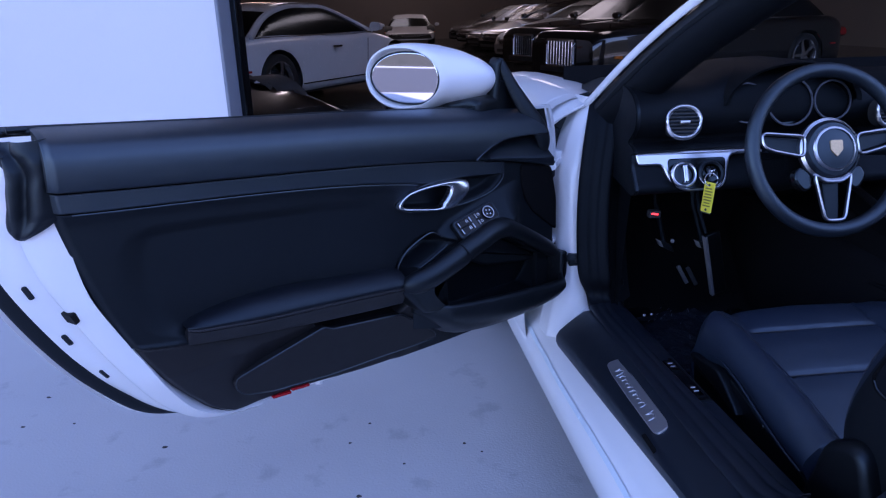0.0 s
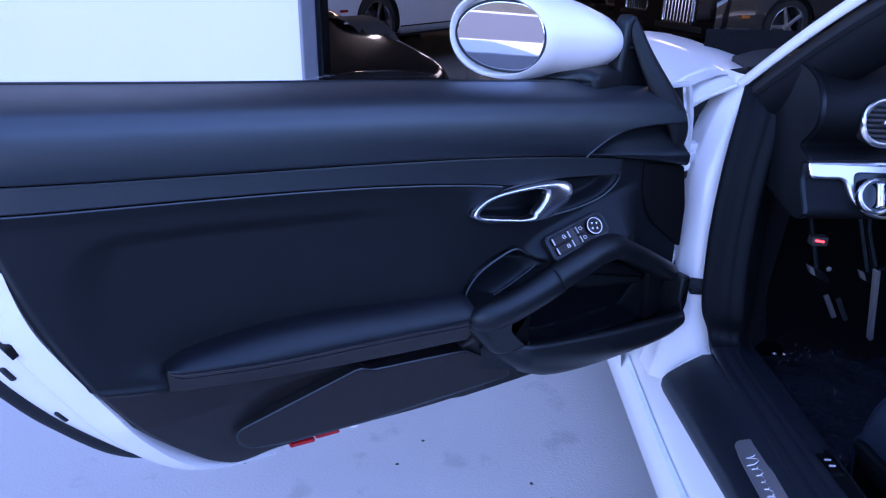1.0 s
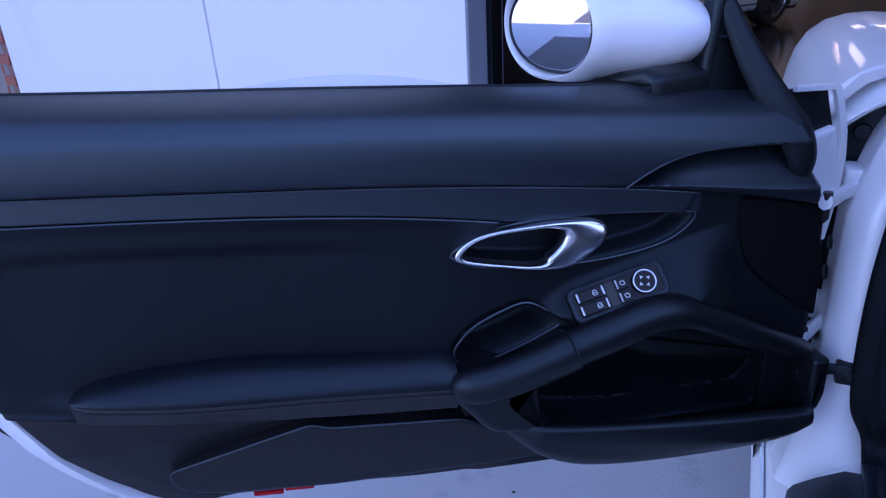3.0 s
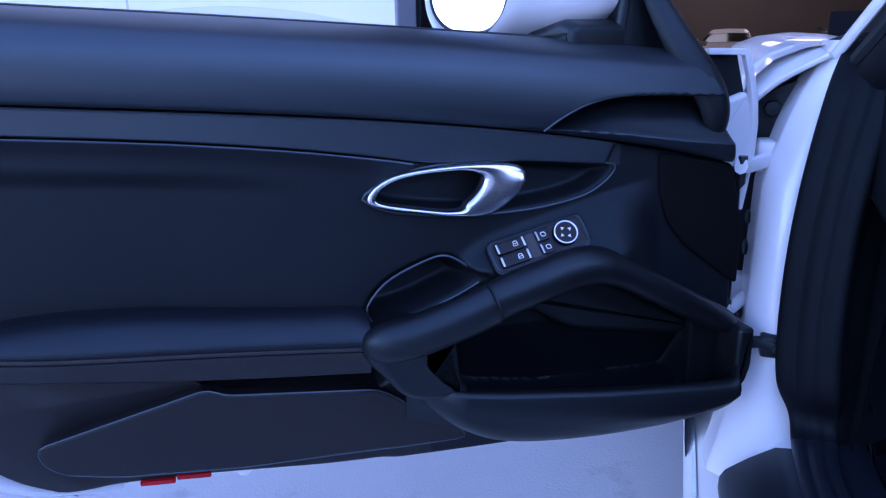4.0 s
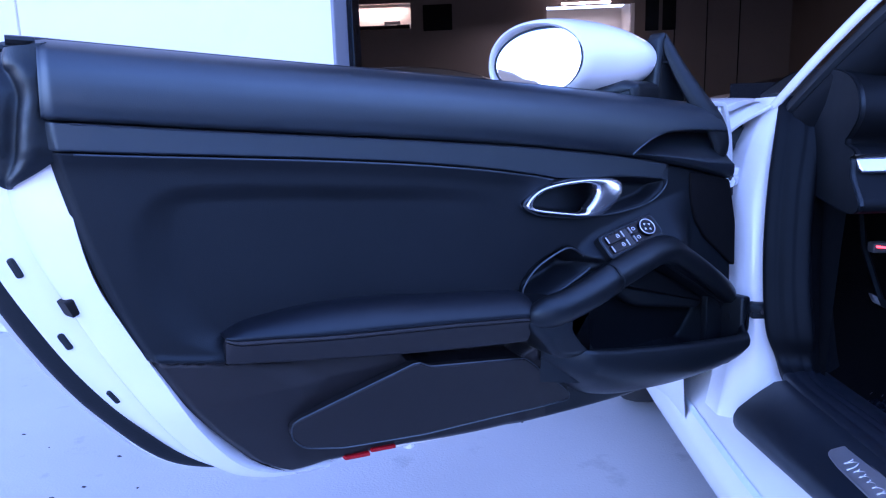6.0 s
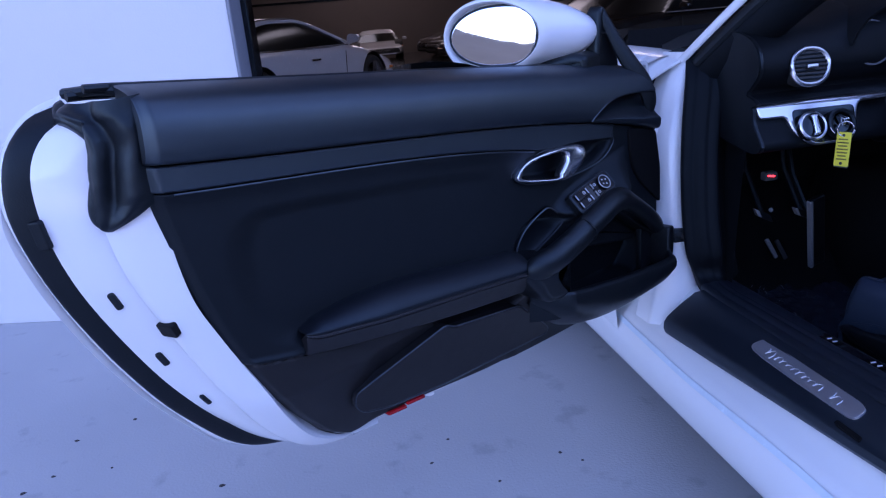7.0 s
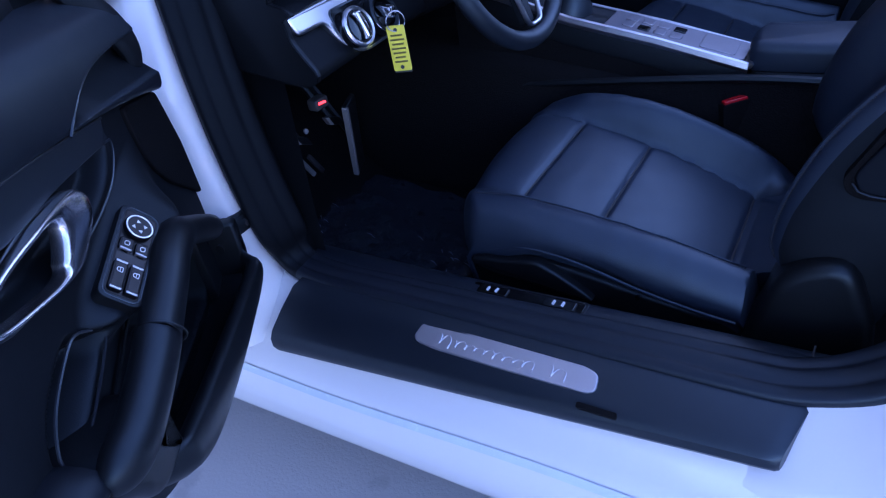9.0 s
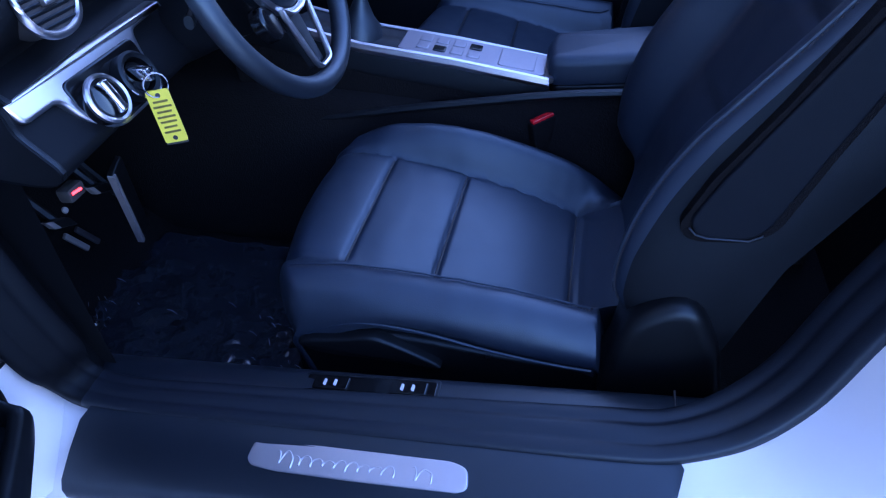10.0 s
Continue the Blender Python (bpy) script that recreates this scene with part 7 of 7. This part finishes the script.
    loft(bm, [[(x, y - 0.010 * k, min(z, 0.42) - 0.04 * k) for x, y, z in rows[0]] for k in (0, 1, 2)], closed=False)
    bmesh.ops.recalc_face_normals(bm, faces=bm.faces)
    ob = part(name, bm, seat_leather, car, "black leather bucket seat with stitched bolsters", sharp=60)
    for g in GROOVES[:2]:
        part("seat_seam", sweep([(X(x), g, INSERT_Z(g) + 0.0005) for x in np.linspace(-0.148, 0.130, 20)], 0.0015, 6), ink, ob)
    part("seat_seam", sweep([(X(x), GROOVES[2], INSERT_Z(GROOVES[2]) + 0.0005) for x in np.linspace(-0.125, 0.115, 20)], 0.0015, 6), ink, ob)
    # piping round the foot of the outer bolster, and the stitched ridge
    edge = [(X(-0.2450 - 0.014 * max(0.0, -y / 0.41) ** 2), y, UNDER_Z(y) + 0.001) for y in np.linspace(-0.01, -0.405, 50)]
    part("seat_piping", sweep(edge, 0.0022, 6), seat_leather, ob, "thin leather piping")
    ridge = int(np.argmin([abs(b + 0.194) + (0.1 if j > 60 else 0) for j, b in enumerate(base)]))
    line = [rows[k][ridge] for k in range(NOSE, NOSE + ROWS) if rows[k][ridge][1] > -0.405]
    line = resample([np.array(p) for p in line], 190)
    part("ridge_welt", sweep([(x + sgn * 0.006, y, z - 0.0012) for x, y, z in line], 0.0016, 6), seat_leather, ob)
    bm = bmesh.new()
    for p, q in zip(line[:-1:2], line[1::2]):
        sweep([(p[0], p[1], p[2] + 0.0006), (q[0], q[1], q[2] + 0.0006)], 0.0009, 4, bm=bm)
    part("stitching", bm, stitch_grey, ob, "grey stitching", kind="stuff")

    # backrest, reclined, steeper near the cushion
    def lean_at(z):
        return -0.452 - (z - 0.45) * 0.36 if z < 0.594 else -0.5038 - (z - 0.594) * 0.60

    sec_b = [(-0.235, -0.105), (-0.240, -0.03), (-0.228, 0.042), (-0.205, 0.064), (-0.172, 0.050), (-0.143, 0.012), (-0.12, 0.004), (0.0, -0.004), (0.12, 0.004), (0.143, 0.012), (0.172, 0.050), (0.205, 0.064), (0.228, 0.042), (0.240, -0.03), (0.235, -0.105)]
    bp = resample(spline([np.array(p) for p in sec_b], 300), 80)
    rows = []
    for v in np.linspace(0, 1, 80):
        z = 0.41 + 0.70 * v
        lean = lean_at(z)
        wid = 1.0 - 0.10 * max(0, (v - 0.45) / 0.55) - 0.50 * max(0, (v - 0.80) / 0.20) ** 2
        proud = (BOLSTER_Y(z) - lean) / 0.064
        thick = 1 - 0.75 * max(0.0, (v - 0.94) / 0.06)
        row = []
        for x, y in bp:
            g = sum(0.006 * math.exp(-((z - h) / 0.006) ** 2) for h in (0.66, 0.80)) if abs(x) < 0.12 else 0
            side = float(smooth01((abs(x) - 0.11) / 0.06))
            yy = (y * (1 + (proud - 1) * side) if y > 0 else y) - g
            yy += 0.0012 * noise.noise((x * 20, z * 14, 5.0 + cx))
            row.append((X(x * wid), lean + yy * thick, z))
        rows.append(row)
    bm = bmesh.new()
    loft(bm, rows, closed=True)
    bmesh.ops.recalc_face_normals(bm, faces=bm.faces)
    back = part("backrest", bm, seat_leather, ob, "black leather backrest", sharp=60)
    # shade on its sides is put in by a duller, coarser leather than the front's
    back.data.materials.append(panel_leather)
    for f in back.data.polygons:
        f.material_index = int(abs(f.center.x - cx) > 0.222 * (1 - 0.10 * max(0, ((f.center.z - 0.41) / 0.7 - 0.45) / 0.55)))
    # piping and stitches down the outer bolster, on the leather's own line
    k = int(np.argmin([(x + 0.209) ** 2 + (y - 0.060) ** 2 for x, y in bp]))
    ridge = spline([rows[i][k] for i in range(12, 70)], 260)
    part("back_welt", sweep(ridge, 0.0026, 8), seat_leather, ob, "raised leather piping")
    bm = bmesh.new()
    for q in ridge[:-2:2]:
        sweep([(q[0] - sgn * 0.006, q[1] - 0.0005, q[2]), (q[0] - sgn * 0.0062, q[1] - 0.002, q[2] + 0.0018)], 0.0009, 4, bm=bm)
    part("stitching", bm, stitch_grey, ob, "grey stitching", kind="stuff")

    def side_x(b, d):
        return X(d * (1 - 0.10 * max(0, ((b - 0.41) / 0.7 - 0.45) / 0.55)))

    # side insert: raised pad and channel darkened for shade, fine bright lip as highlight
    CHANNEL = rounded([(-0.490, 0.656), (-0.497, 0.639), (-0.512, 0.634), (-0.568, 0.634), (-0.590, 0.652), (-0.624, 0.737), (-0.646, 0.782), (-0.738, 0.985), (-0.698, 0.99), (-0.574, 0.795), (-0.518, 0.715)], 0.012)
    part("insert_channel", slab(CHANNEL, -0.225, -0.2424, 0.001, 2, to=lambda a, b, d: (side_x(b, d), a, b)), dark_mesh, ob, "dark band drawn for the shaded channel round the side insert")
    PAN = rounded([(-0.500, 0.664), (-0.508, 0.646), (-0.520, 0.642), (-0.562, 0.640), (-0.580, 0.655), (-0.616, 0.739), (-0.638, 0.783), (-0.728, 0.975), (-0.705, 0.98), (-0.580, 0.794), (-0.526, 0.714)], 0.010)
    part("side_insert", slab(PAN, -0.225, -0.2462, 0.003, 3, to=lambda a, b, d: (side_x(b, d), a, b)), shaded_leather, ob, "black padded side insert")
    part("insert_lip", sweep([(side_x(b, -0.2455), a, b) for a, b in ((-0.5005, 0.655), (-0.508, 0.6455), (-0.520, 0.6415), (-0.562, 0.6395), (-0.575, 0.647))], 0.0011, 6), edge_highlight, ob)
    REC = smooth_outline([(-0.420, 0.37), (-0.430, 0.46), (-0.444, 0.510), (-0.470, 0.536), (-0.503, 0.549), (-0.526, 0.541), (-0.542, 0.510), (-0.560, 0.45), (-0.555, 0.37)], 40)
    part("recliner_cover", slab(REC, -0.19, -0.262, 0.016, 5, to=lambda a, b, d: (X(d), a, b)), hard_plastic, ob, "rounded black recliner cover", sharp=60)
    BASE = rounded([(0.030, 0.30), (0.02, 0.40), (-0.06, 0.452), (-0.14, 0.448), (-0.20, 0.440), (-0.27, 0.427), (-0.35, 0.416), (-0.42, 0.410), (-0.46, 0.29), (-0.40, 0.255), (0.0, 0.255)], 0.02)
    part("seat_valance", slab(BASE, -0.17, -0.243, 0.008, 4, to=lambda a, b, d: (X(d), a, b)), hard_plastic, ob, "black seat side cover", sharp=60)
    # adjusting lever: a flat blade, its upper edge kinked
    BLADE = smooth_outline([(0.004, 0.430), (-0.010, 0.441), (-0.056, 0.446), (-0.105, 0.455), (-0.130, 0.449), (-0.160, 0.434), (-0.198, 0.411), (-0.200, 0.402), (-0.178, 0.402), (-0.10, 0.412), (-0.04, 0.414)], 56)
    part("seat_lever", slab(BLADE, -0.240, -0.2580, 0.005, 4, to=lambda a, b, d: (X(d), a, b)), hard_plastic, ob, "long black adjusting lever", sharp=60)
    part("seat_screw", turned([(0, 0), (0.005, 0), (0.004, 0.003), (0, 0.004)], 12, pose(X(-0.243), -0.268, 0.4225, 0, -90 * sgn, 0)), chrome, ob)
    for rx in (-0.17, 0.17):
        part("seat_rail", rbox(X(rx) - 0.02, X(rx) + 0.02, -0.45, 0.06, 0.236, 0.30, 0.005), dark_metal, ob)
    return ob


seat(-0.362, "driver_seat")
seat(0.362, "passenger_seat")


# ---- cars parked in the showroom ----
lamp_glass = material("headlamp_glass", (0.55, 0.57, 0.6), 0.1, 0.6, vary=0.2, scale=30)
tail_red = material("tail_lamp_red", (0.35, 0.02, 0.02), 0.15, vary=0.2, scale=30)
orange = material("amber_marker", (0.7, 0.18, 0.02), 0.3)
paints = {"white": material("pearl_white_paint", (0.72, 0.72, 0.74), 0.25, vary=0.03, coat=0.8),
          "silver": material("silver_paint", (0.38, 0.37, 0.36), 0.3, 0.5, vary=0.05, coat=0.8),
          "black": material("black_paint", (0.008, 0.008, 0.009), 0.12, vary=0.1, coat=1.0),
          "grey": material("dark_grey_paint", (0.05, 0.05, 0.055), 0.2, 0.4, vary=0.1, coat=1.0)}


def parked_car(name, label, paint, at, length, width, height, nose, group, upright=False, low_roof=False):
    """A whole car; its own y looks ahead, its middle at the origin. nose: grille style."""
    c = thing(name, label, "car", group, at)
    mat = paints[paint]
    L, Wd, H = length / 2, width / 2, height
    belt = H * (0.60 if low_roof else 0.69 if nose == "round" else 0.62)
    hood_z = belt * (0.92 if upright else 0.80)
    top_f = curve1([(-L, belt * 0.72), (-L * 0.93, belt * 0.93), (-L * 0.7, belt * 1.02), (0, belt), (L * 0.38, belt * 0.99), (L * 0.72, hood_z), (L * 0.94, hood_z * (0.93 if upright else 0.80)), (L, hood_z * (0.80 if upright else 0.55))])
    wid_f = curve1([(-L, Wd * 0.80), (-L * 0.9, Wd * 0.95), (-L * 0.6, Wd), (0, Wd * 0.97), (L * 0.6, Wd), (L * 0.9, Wd * 0.93), (L, Wd * (0.86 if upright else 0.72))])
    r = 0.36 if not low_roof else 0.34
    wy = L * 0.60
    rings = []
    for y in np.linspace(-L, L, 90):
        w, z = wid_f(y), top_f(y)
        half = [(w * 0.90, 0.20), (w * 0.985, 0.27), (w, 0.45), (w * 0.99, z * 0.78), (w * 0.955, z * 0.93), (w * 0.86, z * 0.995), (w * 0.55, z * 1.015), (0, z * 1.02)]
        rings.append(half_to_ring(half, 30, y))
    bm = bmesh.new()
    loft(bm, rings, closed=False)
    gone = [f for f in bm.faces if abs(f.calc_center_median().x) > Wd * 0.7 and f.calc_center_median().z < 0.78 and min(math.hypot(f.calc_center_median().y - s * wy, f.calc_center_median().z - r) for s in (-1, 1)) < r + 0.045]
    bmesh.ops.delete(bm, geom=gone, context="FACES")
    for sgn in (-1, 1):
        round_arch(bm, sgn * wy, r, r + 0.05, Wd * 0.7)
    bm.faces.new([bm.verts.new(q) for q in rings[0]][::-1])
    bm.faces.new([bm.verts.new(q) for q in rings[-1]])
    bmesh.ops.recalc_face_normals(bm, faces=bm.faces)
    body = part("body", bm, mat, c, sharp=45)
    # cabin: dark glass with a painted roof shell
    y0, y1 = -L * 0.78, L * 0.36
    prof = [(y0, belt * 0.99), (y0 + (y1 - y0) * 0.16, belt + (H - belt) * 0.62), (y0 + (y1 - y0) * 0.34, H * 0.985), (y0 + (y1 - y0) * 0.52, H), (y0 + (y1 - y0) * 0.70, H * 0.965), (y1, belt * 0.985)]
    pz = curve1(prof)
    rings, roof = [], []
    for y in np.linspace(y0, y1, 30):
        z = pz(y)
        k = max(0.0, (z - belt) / (H - belt))
        wb, wt = Wd * 0.90, Wd * (0.90 - 0.24 * k)
        half = [(wb, belt * 0.97), ((wb + wt) / 2, belt + (z - belt) * 0.5), (wt, belt + (z - belt) * 0.88), (wt * 0.86, z - 0.01), (0, z + 0.015)]
        rings.append(half_to_ring(half, 12, y))
        roof.append([(x, yy, zz + 0.008) for x, yy, zz in half_to_ring([(wt * 1.01, belt + (z - belt) * 0.86), (wt * 0.9, z - 0.015), (0, z + 0.015)], 8, y)])
    bm = bmesh.new()
    loft(bm, rings, closed=False)
    part("greenhouse", bm, gloss_black, c, "dark car windows")
    bm = bmesh.new()
    loft(bm, roof[6:24], closed=False)
    part("roof", bm, mat, c)
    for sd in (-1, 1):
        if nose == "round":
            line = [Vector(q[0] if sd * q[0][0] > 0 else q[-1]) for q in roof]
            part("roof_pillar", sweep(line, [0.055 - 0.030 * min(1.0, k / 14) for k in range(len(line))], 8, flat=0.8), mat, c)
        for yy in (-wy, wy):
            wheel(sd * (Wd - 0.13), yy, r, sd, c, r, 0.23)
            bm = bmesh.new()
            loft(bm, [[(sd * xx, yy + (r + 0.05) * math.cos(a), r + (r + 0.05) * math.sin(a)) for a in np.linspace(-0.3, math.pi + 0.3, 20)] for xx in (Wd - 0.03, Wd - 0.32)], closed=False)
            part("arch_liner", bm, ink, c)
        part("rail", sweep([(sd * Wd * 0.905, y, belt * 0.985 + 0.004) for y in np.linspace(y0, y1, 12)], 0.012, 6), chrome if nose != "wedge" else gloss_black, c)
        part("side_mirror", slab(smooth_outline([(-0.09, -0.05), (0.09, -0.05), (0.10, 0.04), (-0.06, 0.06)], 20), 0, 0.09, 0.03, 3, to=lambda a, b, d, sd=sd: (sd * (Wd + 0.10 + a * 0.9), L * 0.27 + d, belt + 0.07 + b)), mat, c)
        part("door_gap", sweep([(sd * (Wd * 0.985 + 0.006), L * 0.24, 0.35), (sd * (Wd * 0.985 + 0.006), L * 0.26, belt * 0.9)], 0.005, 5), ink, c)
        part("door_handle", rbox(sd * Wd - 0.015, sd * Wd + 0.02, -L * 0.13, -L * 0.04, belt * 0.80, belt * 0.80 + 0.03, 0.008), chrome, c)
        part("sill_line", sweep([(sd * (Wd + 0.003), y, 0.31) for y in np.linspace(-wy + 0.42, wy - 0.42, 8)], 0.008, 6), gloss_black, c)
        hx, hz = sd * wid_f(L * 0.95) * 0.74, top_f(L * 0.97) * 0.86
        if nose == "round":
            for k, rr in ((0, 0.095), (1, 0.075)):
                hl = part("headlamp", turned([(0, -0.05), (rr, -0.05), (rr, 0.03), (rr * 0.85, 0.05), (0, 0.06)], 20, pose(hx + sd * (0.0 if k else -0.0) + sd * (k * 0.17 - 0.06), L * 0.965 - k * 0.05, hz, -80)), lamp_glass, c, "round chrome-ringed headlamp")
        else:
            part("headlamp", slab(rounded([(hx - 0.19, hz - 0.05), (hx + 0.17, hz - 0.06), (hx + 0.19, hz + 0.05), (hx - 0.15, hz + 0.045)], 0.02), L * 0.90, L * 0.985, 0.02, 3, to=lambda a, b, d: (a, d, b)), lamp_glass, c, "clear headlamp")
        part("fog_lamp", rbox(hx - 0.12, hx + 0.12, L * 0.93, L * 0.985, 0.36, 0.43, 0.02), lamp_glass, c)
        part("marker_lamp", rbox(sd * wid_f(L * 0.85) - 0.02, sd * wid_f(L * 0.85) + 0.012, L * 0.83, L * 0.88, 0.47, 0.51, 0.006), orange, c)
        part("tail_lamp", slab(smooth_outline([(sd * Wd * 0.55, belt * 0.78), (sd * Wd * 0.86, belt * 0.80), (sd * Wd * 0.90, belt * 0.66), (sd * Wd * 0.58, belt * 0.62)], 24), -L * 0.90, -L * 0.995, 0.02, 3), tail_red, c, "red tail lamp")
        part("rear_marker", rbox(sd * wid_f(-L * 0.85) - 0.02, sd * wid_f(-L * 0.85) + 0.010, -L * 0.87, -L * 0.82, 0.52, 0.55, 0.006), tail_red, c)
    gw, gz0, gz1 = (0.36, 0.34, hood_z * 0.80) if upright else (0.42, 0.42, hood_z * 0.66)
    if nose == "wedge":
        for sd in (-1, 1):
            part("intake", slab(rounded([(sd * 0.32, 0.24), (sd * 0.86, 0.26), (sd * 0.80, 0.42), (sd * 0.40, 0.34)], 0.03), L * 0.92, L * 1.005, 0.01, 2), ink, c, "black air intake")
    else:
        g = part("grille", slab(rounded([(-gw, gz0), (gw, gz0), (gw * 1.02, gz1), (-gw * 1.02, gz1)], 0.05 if not upright else 0.02), L * 0.93, L * 1.004, 0.01, 2), ink, c, "chrome-framed radiator grille")
        q = resample(rounded([(-gw, gz0), (gw, gz0), (gw * 1.02, gz1), (-gw * 1.02, gz1)], 0.03), 48, True)
        part("grille_frame", sweep([(a[0], L * 1.006, a[1]) for a in q], 0.022, 6, True), chrome, g)
        for k in range(9 if upright else 5):
            if upright:
                x = -gw + 2 * gw * (k + 0.5) / 9
                part("grille_slat", sweep([(x, L * 1.008, gz0 + 0.02), (x, L * 1.008, gz1 - 0.02)], 0.012, 5), chrome, g)
            else:
                z = gz0 + (gz1 - gz0) * (k + 0.5) / 5
                part("grille_slat", sweep([(-gw * 0.95, L * 1.008, z), (gw * 0.95, L * 1.008, z)], 0.010, 5), chrome, g)
    part("lower_intake", rbox(-Wd * 0.6, Wd * 0.6, L * 0.95, L * 1.002, 0.24, 0.33, 0.02), ink, c)
    part("underbody", rbox(-Wd * 0.84, Wd * 0.84, -L * 0.93, L * 0.93, 0.16, 0.30, 0.03), ink, c)
    return c


# a white coupe standing with its tail towards the opening, and a white wedge-shaped car far behind it
parked_car("coupe", "white two-door coupe with chrome alloy wheels seen from behind", "white", pose(-2.39, 9.48, 0.006, 0, 0, -33), 4.80, 1.94, 1.34, "round", "showroom cars")
parked_car("supercar", "white low wedge-shaped sports car facing the opening", "white", pose(0.62, 28.5, 0.006, 0, 0, 176), 4.7, 2.02, 1.14, "wedge", "showroom cars", low_roof=True)
parked_car("saloon", "black car with a chrome grille close behind the wall", "black", pose(-3.62, 3.95, 0.006, 0, 0, -128), 4.7, 1.88, 1.36, "bar", "showroom cars")
ROW = ((9.6, "black", True, "bar", "black upright saloon with a tall chrome grille"), (12.4, "black", True, "bar", "black upright saloon with a chrome grille"), (15.2, "silver", False, "round", "silver saloon with round headlamps"),
       (18.0, "black", False, "round", "black coupe with round headlamps"), (20.8, "grey", False, "bar", "dark grey coupe facing the aisle"), (23.6, "black", False, "bar", "black open car facing the aisle"), (26.4, "grey", False, "round", "dark grey coupe with round headlamps"))
for y, paint, tall, nose_kind, lab in ROW:
    parked_car("saloon", lab, paint, pose(4.05 + 0.02 * y, y + 0.6, 0.006, 0, 0, 108), 5.3 if tall else 4.8, 1.95, 1.60 if tall else 1.42, nose_kind, "showroom cars", upright=tall)

# ---- fittings on the back wall ----
def panel_thing(name, label, cat, x0, x1, y0, y1, z0, z1, mat, r=0.02):
    ob = tagged(part(name, rbox(x0, x1, y0, y1, z0, z1, r, 1), mat), label, cat)
    return ob


panel_thing("monitor", "black flat monitor on the office wall", "monitor", 3.05, 4.05, BACK + 2.9, BACK + 2.98, 4.05, 4.75, gloss_black)
panel_thing("shelf", "dark low shelf in the lit niche", "shelf", -8.1, -5.0, BACK + 0.35, BACK + 0.75, 5.55, 5.80, gloss_black)
panel_thing("picture", "small bright framed picture in the niche", "picture", -6.3, -5.5, BACK + 0.7, BACK + 0.78, 5.80, 6.02, blue_grey)
panel_thing("dark_window", "dark glazed panel on the back wall", "window", -4.3, -2.9, BACK - 0.03, BACK + 0.005, 5.4, 6.6, gloss_black)
for x0 in (6.25, 7.05):
    panel_thing("television", "black television hung on the wall", "television", x0, x0 + 0.62, BACK - 0.08, BACK - 0.003, 5.0, 6.6, gloss_black)
tube = tagged(part("tube_lamp", rbox(2.2, 4.4, BACK - 1.3, BACK - 1.2, 6.15, 6.22, 0.01, 1), material("tube_glow", (0.9, 0.85, 0.8), 0.5, emit=(1.0, 0.86, 0.72), glow=3.0)), "glowing tube lamp hung under the ceiling", "lamp")
panel_thing("lamp_cable", "thin black cable of the hanging lamp", "cable", 3.28, 3.30, BACK - 1.26, BACK - 1.24, 6.22, 7.0, ink, 0.002)
